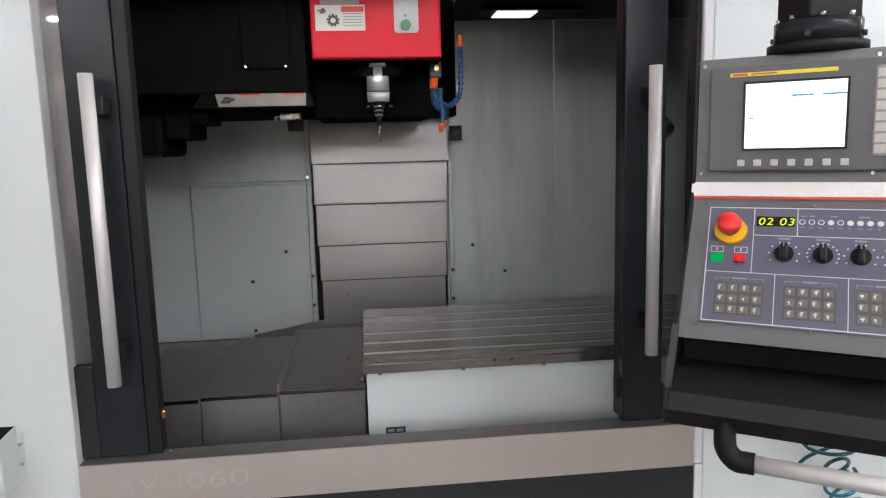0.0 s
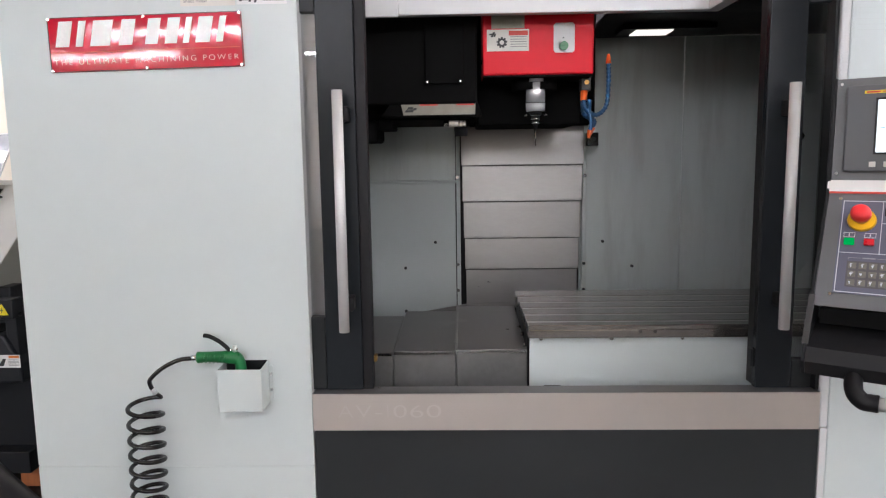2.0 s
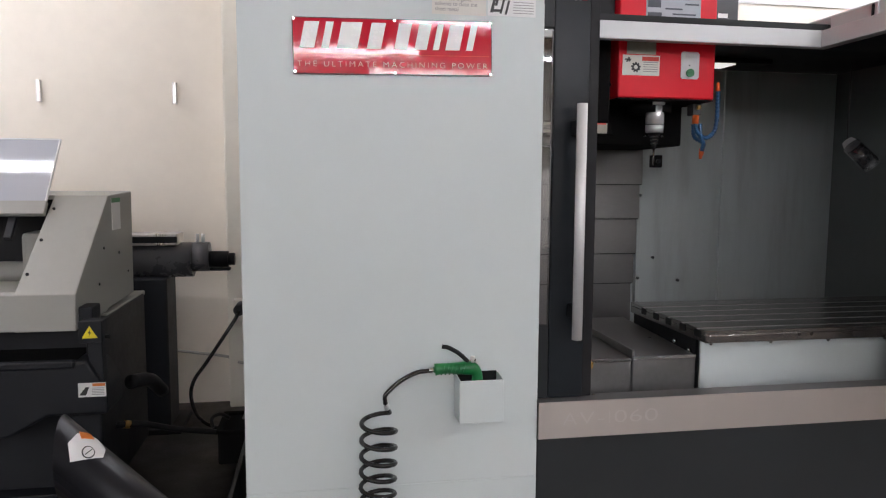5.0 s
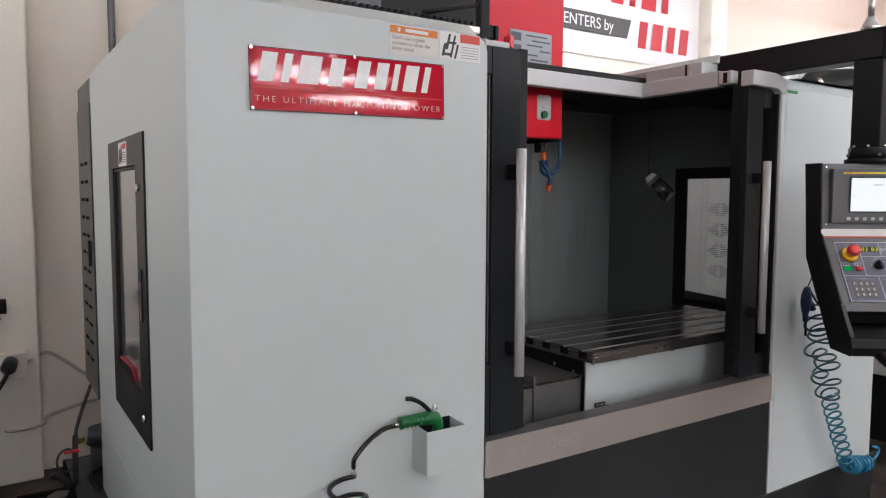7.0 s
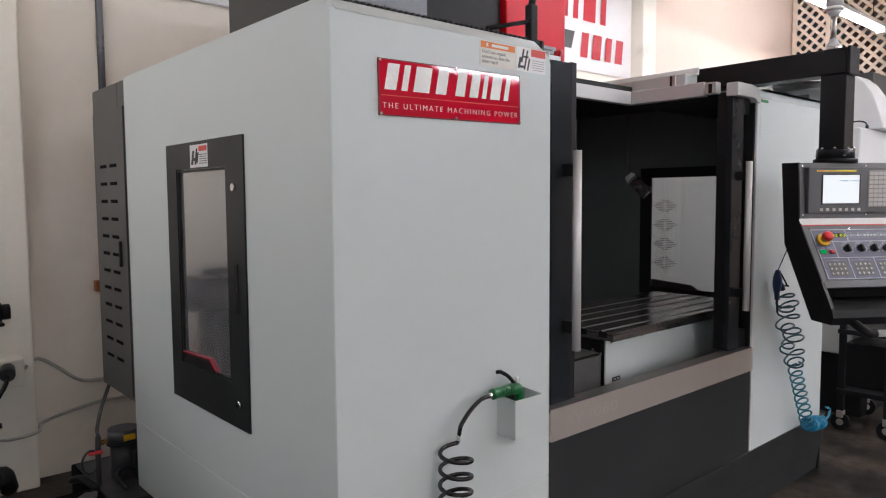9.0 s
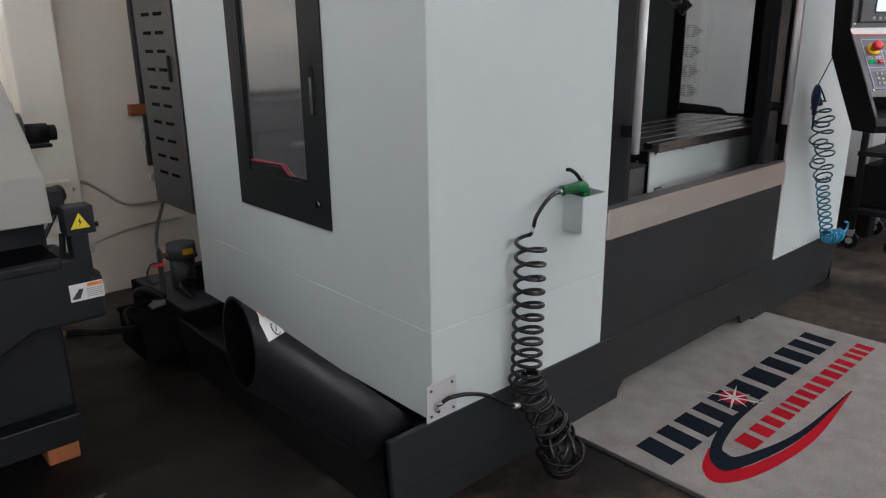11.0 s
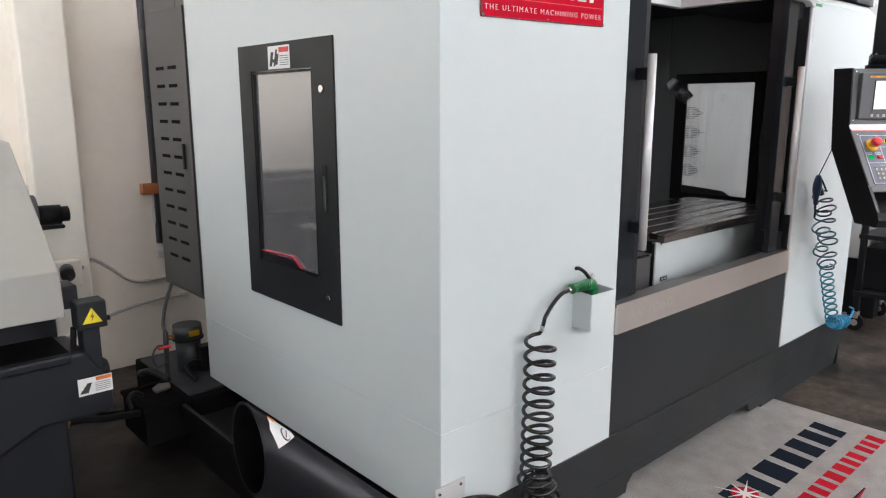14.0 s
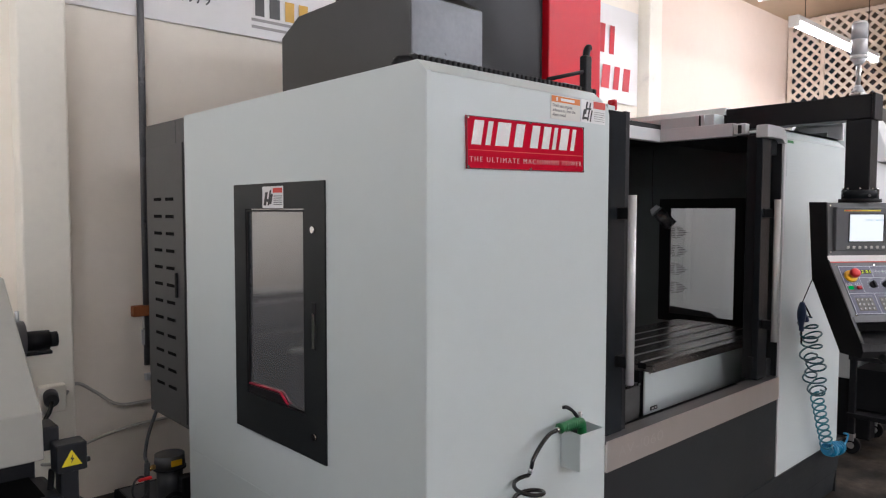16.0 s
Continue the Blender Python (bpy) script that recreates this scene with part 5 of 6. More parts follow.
local("white_strip", prism([(-0.0120, 1.404), (-0.0165, 1.404), (-0.0290, 1.379), (-0.0245, 1.379)], "x", U0 - 0.006, U1 + 0.006), SIGNWHITE, con, "white vinyl trim strip")
local("red_line", prism([(-0.0245, 1.3785), (-0.0290, 1.3785), (-0.0310, 1.3745), (-0.0265, 1.3745)], "x", U0 - 0.006, U1 + 0.006), LABELRED, con)
for u in (-0.07, 0.21, 0.44):
    for z in (1.42, 1.62):
        local("console_screw", cyl((u, -0.002 - (1.632 - z) * 0.06, z), (u, -0.006 - (1.632 - z) * 0.06, z), 0.0035, 8), CHROME, con)

KP = Matrix(((1, 0, 0, 0), (0, 0.5315, -0.8465, -0.165), (0, 0.8465, 0.5315, 1.15), (0, 0, 0, 1)))   # keypad slope
KP = KP @ Matrix(((1, -0.020, 0, 0.0049), (0, 0.955, 0, 0.011), (0, 0, 1, 0), (0, 0, 0, 1)))   # film laid slightly askew


def on_slope(bm):
    bm.transform(KP)
    return bm


kp = local("keypad", on_slope(box(-0.052, 0.355, 0.008, 0.247, 0.0005, 0.003)), KEYBLUE, con, "blue-grey keypad film with white lines")
for u0, u1, v0, v1 in ((-0.049, 0.352, 0.0105, 0.0122), (-0.049, 0.352, 0.2428, 0.2445), (-0.049, -0.0473, 0.0105, 0.2445), (0.3503, 0.352, 0.0105, 0.2445),
                       (-0.049, 0.352, 0.1085, 0.1098), (0.0275, 0.0288, 0.1098, 0.2428), (0.0288, 0.30, 0.186, 0.1873), (0.300, 0.3013, 0.1098, 0.2428),
                       (0.066, 0.0673, 0.0122, 0.1085), (0.177, 0.1783, 0.0122, 0.1085), (0.302, 0.3033, 0.0122, 0.1085), (0.098, 0.0993, 0.1873, 0.2428)):
    local("keypad_line", on_slope(box(u0, u1, v0, v1, 0.003, 0.0036)), KEYLINE, kp)
es = local("emergency_stop", on_slope(cyl((-0.010, 0.193, 0.003), (-0.010, 0.193, 0.012), 0.029, 28, 0.027)), YELLOW, con, "red emergency stop on a yellow collar")
local("stop_stem", on_slope(cyl((-0.010, 0.193, 0.012), (-0.010, 0.193, 0.030), 0.014, 20)), YELLOW, es)
local("stop_knob", on_slope(sweep([(-0.010, 0.193, h) for h in (0.028, 0.030, 0.040, 0.046, 0.049, 0.050)], 0.02, 24, True, [0.014, 0.0205, 0.0205, 0.019, 0.014, 0.006])), ESTOP, es, "red mushroom knob")
local("start_button", on_slope(box(-0.040, -0.020, 0.128, 0.144, 0.003, 0.011, 0.002)), BUTTONGREEN, con, "lit green start button")
local("stop_button", on_slope(box(-0.002, 0.018, 0.128, 0.144, 0.003, 0.011, 0.002)), BUTTONRED, con, "red stop button")
for u0 in (-0.042, -0.002):
    local("button_legend", on_slope(ring(rect(u0, u0 + 0.022, 0.149, 0.161), rect(u0 + 0.001, u0 + 0.021, 0.150, 0.160), "z", 0.003, 0.0035)), KEYLINE, kp)
    local("button_legend", on_slope(box(u0 + 0.010, u0 + 0.012, 0.152, 0.158, 0.003, 0.0035)), KEYLINE, kp)
local("digit_window", on_slope(box(0.032, 0.094, 0.206, 0.226, 0.003, 0.0036)), BLACK, kp)
txt = lettering("tool_digits", "02 03", 0.021, KP @ Matrix.Translation((0.034, 0.2085, 0.0038)), DIGIT, kp, depth=0.0002, stretch=1.15, spacing=1.1, shear=0.15, label="yellow-green lit digits")
txt.matrix_parent_inverse = Matrix.Identity(4)
for i in range(13):
    u = 0.106 + 0.0147 * i
    ind = local("indicator", on_slope(cyl((u, 0.216, 0.003), (u, 0.216, 0.0042), 0.0052, 14)), KEYLINE, kp, "pale indicator ring")
    local("indicator_lamp", on_slope(cyl((u, 0.216, 0.0042), (u, 0.216, 0.0048), 0.0036, 12)), LED if i in (3, 5, 6, 7, 8, 10) else KEYBLUE, ind)
    local("indicator_legend", on_slope(box(u - 0.0045, u + 0.0045 - 0.002 * (i % 3), 0.2045, 0.2060, 0.003, 0.0034)), KEYFAINT, kp)
for u0, u1 in ((0.104, 0.112), (0.117, 0.126), (0.150, 0.160), (0.192, 0.208), (0.236, 0.262)):
    local("row_legend", on_slope(box(u0, u1, 0.2275, 0.2295, 0.003, 0.0034)), KEYFAINT, kp)
for u, w in ((0.079, 0.020), (0.139, 0.022), (0.195, 0.018), (0.250, 0.018)):
    local("knob_legend", on_slope(box(u - w / 2, u + w / 2, 0.1795, 0.1825, 0.003, 0.0034)), KEYFAINT, kp)
for u, v in ((-0.056, 0.250), (0.125, 0.2505), (0.350, 0.2505), (-0.056, 0.004), (0.125, 0.004), (0.350, 0.004)):
    local("keypad_screw", on_slope(cyl((u, v, 0.0), (u, v, 0.0036), 0.0034, 10)), CHROME, con, "small steel screw")
for i, u in enumerate((0.079, 0.139, 0.195, 0.250)):
    kn = local("rotary_knob", on_slope(cyl((u, 0.150, 0.003), (u, 0.150, 0.009), 0.0155, 20)), BLACK, con, "black rotary knob")
    local("knob_grip", on_slope(box(u - 0.006, u + 0.006, 0.134, 0.166, 0.009, 0.022, 0.003)), BLACK, kn)
    local("knob_pointer", on_slope(box(u - 0.0008, u + 0.0008, 0.158, 0.165, 0.022, 0.0223)), KEYFAINT, kn)
    for k in range(13 if i == 1 else 8):
        g = math.radians(210 - 240 * k / (12 if i == 1 else 7))
        local("dial_tick", on_slope(box(u + 0.024 * math.cos(g) - 0.0014, u + 0.024 * math.cos(g) + 0.0014, 0.15 + 0.024 * math.sin(g) - 0.0014, 0.15 + 0.024 * math.sin(g) + 0.0014, 0.003, 0.0035)), KEYLINE, kn)
kn = local("override_knob", on_slope(cyl((0.325, 0.215, 0.003), (0.325, 0.215, 0.016), 0.009, 16)), BLACK, con)
glyphs = random.Random(7)
for b, u0 in enumerate((-0.0265, 0.084, 0.191)):
    local("key_field", on_slope(box(u0 - 0.0035, u0 + 0.0765, 0.0245, 0.0885, 0.003, 0.0034)), KEYFIELD, kp)
    for g0, g1 in ((u0 - 0.002, u0 + 0.022), (u0 + 0.052, u0 + 0.076)):
        local("group_line", on_slope(box(g0, g1, 0.0965, 0.0974, 0.003, 0.0034)), KEYFAINT, kp)
    for g0 in (u0 - 0.002, u0 + 0.0751):
        local("group_line", on_slope(box(g0, g0 + 0.0009, 0.0915, 0.0964, 0.003, 0.0034)), KEYFAINT, kp)
    local("group_legend", on_slope(box(u0 + 0.025, u0 + 0.049, 0.0955, 0.0985, 0.003, 0.0034)), KEYFAINT, kp)
    for r in range(3):
        for c in range(4):
            u, v = u0 + 0.0195 * c, 0.028 + 0.021 * r
            key = local("membrane_key", on_slope(box(u, u + 0.0145, v, v + 0.0145, 0.0034, 0.0046)), KEYCAP, kp)
            lit = (b, r, c) in ((1, 1, 3), (2, 2, 0))
            a, h = glyphs.uniform(0.002, 0.005), glyphs.uniform(0.003, 0.006)
            local("key_mark", on_slope(box(u + a, u + a + h, v + 0.0065, v + 0.0092, 0.0046, 0.0050)), LED if lit else KEYLINE, key)
            local("key_mark", on_slope(box(u + a + h * 0.4, u + a + h * 0.4 + 0.0018, v + 0.0030, v + 0.0064, 0.0046, 0.0050)), KEYLINE, key)
            if glyphs.random() < 0.6:
                local("key_mark", on_slope(box(u + a + h * 0.2, u + a + h + 0.0015, v + 0.0102, v + 0.0118, 0.0046, 0.0050)), KEYLINE, key)
for i, mt in enumerate((GREEN, ESTOP, KEYCAP)):
    local("side_key", on_slope(box(0.318, 0.334, 0.078 - 0.025 * i, 0.092 - 0.025 * i, 0.003, 0.0055, 0.001, 1)), mt, kp)
rl = local("hand_rail", cyl((0.059, -0.286, 0.975), (0.43, -0.286, 0.975), 0.0135, 20), HANDLE, con, "satin steel hand rail")
for a, b in ((0.012, 0.059), (0.476, 0.43)):
    e = 1 if b > a else -1
    local("rail_bracket", sweep(smooth_path([(a, -0.215, 1.012), (a, -0.245, 1.002), (a + 0.006 * e, -0.275, 0.988), (a + 0.022 * e, -0.286, 0.976), (b - 0.010 * e, -0.286, 0.975), (b + 0.003 * e, -0.286, 0.975)], 6), 0.0175, 12), BLACK, rl)

# ---- air guns and hoses ----
gb = thing("gun_holster", (-0.785, F - 0.04, 0.777), "white sheet steel holster box screwed to the front panel", "holster")
part("holster_front", box(-0.846, -0.725, 1.655, 1.6575, 0.777, 0.894, 0.0008, 1), WHITE, gb)
part("holster_side", prism([(1.6578, 0.777), (F - 0.0005, 0.777), (F - 0.0005, 0.90), (1.6578, 0.894)], "x", -0.846, -0.8435), WHITE, gb)
part("holster_side", prism([(1.6578, 0.777), (F - 0.0005, 0.777), (F - 0.0005, 0.90), (1.6578, 0.894)], "x", -0.7275, -0.725), WHITE, gb)
part("holster_floor", box(-0.8434, -0.7276, 1.658, F - 0.001, 0.777, 0.779), WHITE, gb)
part("holster_back", box(-0.8434, -0.7276, F - 0.003, F - 0.0006, 0.78, 0.90), BLACK, gb)
part("mount_tab", box(-0.7248, -0.712, F - 0.003, F - 0.0006, 0.79, 0.885), WHITE, gb)
for z in (0.815, 0.86):
    part("tab_screw", cyl((-0.718, F - 0.003, z), (-0.718, F - 0.007, z), 0.004, 8), CHROME, gb)

ag = thing("air_gun", (-0.785, 1.69, 0.88), "green air blow gun with a black lever in its holster", "air gun")
part("grip", sweep(smooth_path([(-0.908, 1.688, 0.920), (-0.88, 1.688, 0.922), (-0.842, 1.689, 0.921), (-0.812, 1.69, 0.920), (-0.797, 1.69, 0.913), (-0.791, 1.69, 0.898), (-0.791, 1.69, 0.872)], 6), 0.015, 14, True,
     [0.0165 - 0.002 * math.sin(i / 36 * math.pi * 3) for i in range(37)]), GREEN, ag)
for i in range(6):
    part("grip_rib", sweep([(-0.893 + 0.011 * i, 1.674, 0.908), (-0.888 + 0.011 * i, 1.671, 0.92), (-0.883 + 0.011 * i, 1.675, 0.933)], 0.0016, 6), GREEN, ag)
part("lever", sweep(smooth_path([(-0.889, 1.688, 0.982), (-0.872, 1.688, 0.979), (-0.845, 1.688, 0.964), (-0.825, 1.688, 0.946), (-0.818, 1.688, 0.938)], 6), 0.006, 8, True), BLACK, ag)
part("lever_link", sweep([(-0.826, 1.688, 0.946), (-0.814, 1.688, 0.940), (-0.796, 1.688, 0.943)], 0.0035, 8), CHROME, ag)
part("valve_pin", cyl((-0.806, 1.688, 0.932), (-0.804, 1.688, 0.953), 0.006, 10), ALU, ag)
part("fitting", cyl((-0.925, 1.687, 0.918), (-0.907, 1.688, 0.920), 0.0085, 12), CHROME, ag)

hs = thing("coiled_air_hose", (-1.06, 1.68, 0.3), "black coiled air hose hanging down the front panel", "air hose")
part("hose_lead", sweep(smooth_path([(-0.922, 1.687, 0.918), (-0.96, 1.685, 0.914), (-1.005, 1.68, 0.893), (-1.040, 1.678, 0.862), (-1.043, 1.682, 0.842), (-1.037, 1.692, 0.820), (-1.028, 1.7082, 0.800)], 8), 0.0062, 10), RUBBER, hs)
coil, tail = [], []
NC = 21 * 11
for i in range(NC + 1):
    s = i / NC
    g = 2 * math.pi * i / 21 + 0.8
    z = 0.800 - 0.445 * (s - 0.12 * s * s) / 0.88
    coil.append(Vector((-1.060 - 0.008 * s + 0.046 * math.cos(g), 1.678 + 0.042 * math.sin(g), z)))
g0 = 2 * math.pi * NC / 21 + 0.8
spine = smooth_path([(-1.074, 1.678, 0.355), (-1.055, 1.655, 0.285), (-1.015, 1.628, 0.205), (-0.985, 1.605, 0.13)], 12)
NT = 21 * 10
for i in range(NT):
    # the slack end leans out and down in open turns
    s = i / (NT - 1)
    g = g0 + 2 * math.pi * i / 21
    k = min(s * (len(spine) - 1), len(spine) - 1.001)
    c = spine[int(k)].lerp(spine[int(k) + 1], k - int(k))
    rr = 0.048 * (1 + 0.12 * math.sin(i * 0.19) + 0.08 * math.sin(i * 0.047))
    tail.append(c + Vector((rr * math.cos(g), 0.85 * rr * math.sin(g), rr * math.cos(g) * math.sin(0.9 * s) + 0.010 * math.sin(i * 0.083))))
for i in range(1, 21 * 9):
    # and ends in a tangle near the floor
    g = g0 + 2 * math.pi * (NT - 1 + i) / 21
    a, b = 0.045 * i, 1.1 + 0.024 * i
    u = Vector((math.cos(a), math.sin(a), 0))
    v = Vector((-math.sin(a) * math.cos(b), math.cos(a) * math.cos(b), math.sin(b)))
    rr = 0.060 + 0.018 * math.sin(i * 0.083)
    f = min(1.0, i / 40)
    c = Vector((-0.985, 1.605, 0.13)).lerp(Vector((-0.990, 1.592, 0.090)), f)
    p = c + rr * (math.cos(g) * u + math.sin(g) * v)
    p.z = max(p.z, 0.0075 + 0.004 * (1 + math.sin(i * 0.7)))
    tail.append(p)
part("hose_coil", sweep(coil, 0.0062, 9), RUBBER, hs)
part("hose_loop", sweep(tail, 0.0062, 9), RUBBER, hs)
part("hose_feed", sweep(smooth_path([(-1.392, 1.712, 0.373), (-1.372, 1.70, 0.386), (-1.32, 1.685, 0.385), (-1.243, 1.68, 0.355), (-1.175, 1.67, 0.31), (-1.135, 1.662, 0.285)], 8), 0.0062, 10), RUBBER, hs)
part("feed_nipple", cyl((-1.402, 1.724, 0.363), (-1.388, 1.71, 0.375), 0.008, 12), CHROME, hs)
part("feed_ferrule", cyl((-1.14, 1.663, 0.288), (-1.118, 1.660, 0.282), 0.0085, 12), ZINC, hs)
part("feed_valve", sweep([(-1.402, 1.724, 0.350), (-1.402, 1.712, 0.350)], 0.006, 8), CHROME, hs)
part("ferrule", cyl((-1.041, 1.686, 0.834), (-1.036, 1.694, 0.816), 0.0072, 12), ZINC, hs)
fp = part("air_inlet_plate", box(-1.434, -1.321, F - 0.004, F - 0.0006, 0.316, 0.432), PLATEGREY, mc, "dull zinc air inlet plate")
for x, z in ((-1.42, 0.415), (-1.34, 0.418), (-1.42, 0.335), (-1.335, 0.335)):
    part("plate_screw", cyl((x, F - 0.004, z), (x, F - 0.008, z), 0.0045, 8), CHROME, fp)
# label wrapped on the chip outlet pipe


def on_pipe(poly, lift):
    """A small outline in (along the pipe, round it), laid on the pipe's upper side as a fine grid of faces."""
    bm = bm_prism(bmesh.new(), poly, "z", 0.0, 0.001)
    bmesh.ops.triangulate(bm, faces=bm.faces[:])
    bmesh.ops.subdivide_edges(bm, edges=bm.edges[:], cuts=4, use_grid_fill=True)
    ax = Vector((1, 0, -1)).normalized()
    for v in bm.verts:
        g = v.co.y / 0.085 - 0.35
        rad = 0.085 + lift + v.co.z
        v.co = Vector((-1.890, 1.87, 0.650)) + ax * v.co.x + rad * (math.cos(g) * dv + math.sin(g) * du)
    bmesh.ops.recalc_face_normals(bm, faces=bm.faces[:])
    return bm


def turned(poly, deg, u, v):
    c, s = math.cos(radians(deg)), math.sin(radians(deg))
    return [(u + c * x - s * y, v + s * x + c * y) for x, y in poly]


st = part("outlet_label", on_pipe(turned([(-0.051, -0.037), (0.033, -0.039), (0.051, -0.012), (0.052, 0.034), (-0.022, 0.039), (-0.052, 0.013)], 50, 0, 0), 0.0006), LABELWHITE, mc, "curling white warning label on the chip outlet")
part("label_heading", on_pipe(turned(rect(-0.021, 0.021, -0.011, 0.011), 50, -0.021, 0.025), 0.0018), LABELORANGE, st)
c12 = [(0.0175 * math.cos(a * math.pi / 8), 0.0175 * math.sin(a * math.pi / 8)) for a in range(16)]
part("label_symbol", on_pipe(turned(c12, 0, 0.012, -0.016), 0.0018), INK, st)
part("label_symbol", on_pipe(turned([(0.82 * x, 0.82 * y) for x, y in c12], 0, 0.012, -0.016), 0.0030), LABELWHITE, st)
part("label_symbol", on_pipe(turned(rect(-0.012, 0.012, -0.0012, 0.0012), 80, 0.012, -0.016), 0.0042), INK, st)

# right-hand teal hose
rg = thing("blue_air_gun", (1.0, 1.69, 1.13), "dark blue air gun hung on a thin hook by the console", "air gun")
part("gun_body", sweep(smooth_path([(0.975, 1.69, 1.145), (0.970, 1.69, 1.10), (0.968, 1.69, 1.05), (0.972, 1.69, 1.005)], 6), 0.017, 12, True, [0.011 + 0.010 * math.sin(min(1, i / 14) * 3.1) for i in range(19)]), NAVYPLASTIC, rg)
part("gun_grip", sweep(smooth_path([(0.968, 1.688, 1.09), (0.992, 1.682, 1.075), (1.003, 1.678, 1.05)], 5), 0.012, 10), NAVYPLASTIC, rg)
part("gun_lever", sweep(smooth_path([(0.972, 1.676, 1.13), (0.990, 1.668, 1.10), (1.012, 1.665, 1.075)], 5), 0.004, 8), BLACK, rg)
part("gun_nozzle", cyl((0.972, 1.69, 1.005), (0.976, 1.69, 0.945), 0.005, 8), BLACK, rg)
part("gun_hook", cyl((0.976, 1.69, 1.145), (1.03, 1.655, 1.29), 0.0025, 6), BLACK, rg)
th = thing("teal_air_hose", (1.25, 1.66, 0.35), "teal coiled air hose hanging from a blue air gun", "air hose")
up = coil_path((1.005, 1.672, 1.05), (1.14, 1.67, 0.66), 0.046, 11, 18, wobble=0.55, squash=0.8)
dn = coil_path((1.14, 1.67, 0.66), (1.29, 1.665, 0.365), 0.034, 8, 18, wobble=0.06, squash=0.8)
part("hose_coil", sweep(up, 0.0046, 8), TEAL, th)
part("hose_coil", sweep(dn, 0.0046, 8), TEALLIGHT, th)
part("hose_loop", sweep(coil_path((1.29, 1.66, 0.352), (1.44, 1.655, 0.332), 0.030, 10, 16, wobble=0.2), 0.0055, 8), CYAN, th, "bright blue end of the hose")
part("hose_tail", sweep(smooth_path([(1.44, 1.655, 0.335), (1.49, 1.64, 0.35), (1.52, 1.64, 0.385), (1.49, 1.65, 0.40)], 6), 0.0055, 8), CYAN, th)

# ---- floor mat ----
fm = thing("floor_mat", (0.06, 1.27, 0), "light grey carpet floor mat with a navy and red printed logo", "floor mat")
part("backing", box(-0.770, 0.900, 0.815, 1.98, 0.0005, 0.008, 0.002), MATEDGE, fm, "black rubber mat edge")
part("carpet_top", box(-0.758, 0.886, 0.829, 1.966, 0.008, 0.0125, 0.002), MAT, fm)
MM = Matrix.Translation((0, 0, 0.0125))
block_marks("mat_mark", MM, -0.70, [0.118, 0.105, 0.12, 0.10, 0.14, 0.12, 0.16, 0.13, 0.13, 0.12, 0.10], 0.0115, 1.372, 1.517, 0.10, MATNAVY, fm, 0.001)
block_marks("mat_mark", MM, -0.415, [0.105, 0.085, 0.075, 0.08, 0.035, 0.085, 0.065, 0.07, 0.085, 0.085, 0.06, 0.07, -0.02, 0.06, 0.06, 0.07], 0.0075, 1.228, 1.302, 0.10, MATRED, fm, 0.001)


def crescent(a_out, a_in, steps, z0, z1):
    """A swoosh between two outlines given as points on a closed bend."""
    o, i = smooth_path([(*p, 0) for p in a_out], steps), smooth_path([(*p, 0) for p in a_in], steps)
    bm = bmesh.new()
    n = min(len(o), len(i))
    lo = [(bm.verts.new((o[k].x, o[k].y, z1)), bm.verts.new((i[k].x, i[k].y, z1))) for k in range(n)]
    for a, b in zip(lo, lo[1:]):
        bm.faces.new((a[0], b[0], b[1], a[1]))
    bmesh.ops.recalc_face_normals(bm, faces=bm.faces[:])
    for f in bm.faces:
        if f.normal.z < 0:
            f.normal_flip()
    r = bmesh.ops.extrude_face_region(bm, geom=bm.faces[:])
    bmesh.ops.translate(bm, verts=[v for v in r["geom"] if isinstance(v, bmesh.types.BMVert)], vec=(0, 0, z0 - z1))
    return bm


inner = [(-0.042, 1.363), (-0.259, 1.352), (-0.444, 1.316), (-0.488, 1.283), (-0.46, 1.238), (-0.18, 1.172), (0.286, 1.157)]
outer_n = [(-0.042, 1.364), (-0.29, 1.384), (-0.50, 1.335), (-0.585, 1.272), (-0.55, 1.215), (-0.22, 1.150), (0.286, 1.153)]
part("mat_swoosh", crescent(outer_n, inner, 8, 0.0125, 0.0137), MATNAVY, fm, "navy swoosh")
part("mat_swoosh", crescent([(-0.50, 1.340), (-0.626, 1.295), (-0.664, 1.221), (-0.518, 1.15), (-0.183, 1.112), (0.29, 1.151)],
                            [(-0.50, 1.335), (-0.585, 1.272), (-0.56, 1.222), (-0.45, 1.182), (-0.20, 1.147), (0.29, 1.153)], 8, 0.0125, 0.0134), MATRED, fm, "red swoosh")
bmx = cyl((-0.102, 1.447, 0.0137), (-0.102, 1.447, 0.0145), 0.052, 24)
part("mat_disc", bmx, MATRED, fm, "red disc with a white spark")
for g in (0, 45, 90, 135):
    ln = 0.075 if g % 90 else 0.11
    bmx = bmesh.new()
    bm_prism(bmx, [(-ln, 0), (0, -0.007), (ln, 0), (0, 0.007)], "z", 0.0145, 0.0151)
    bmx.transform(Matrix.Translation((-0.102, 1.447, 0)) @ pose(0, 0, 0, 0, 0, g + 20))
    part("mat_spark", bmx, MATWHITE, fm)
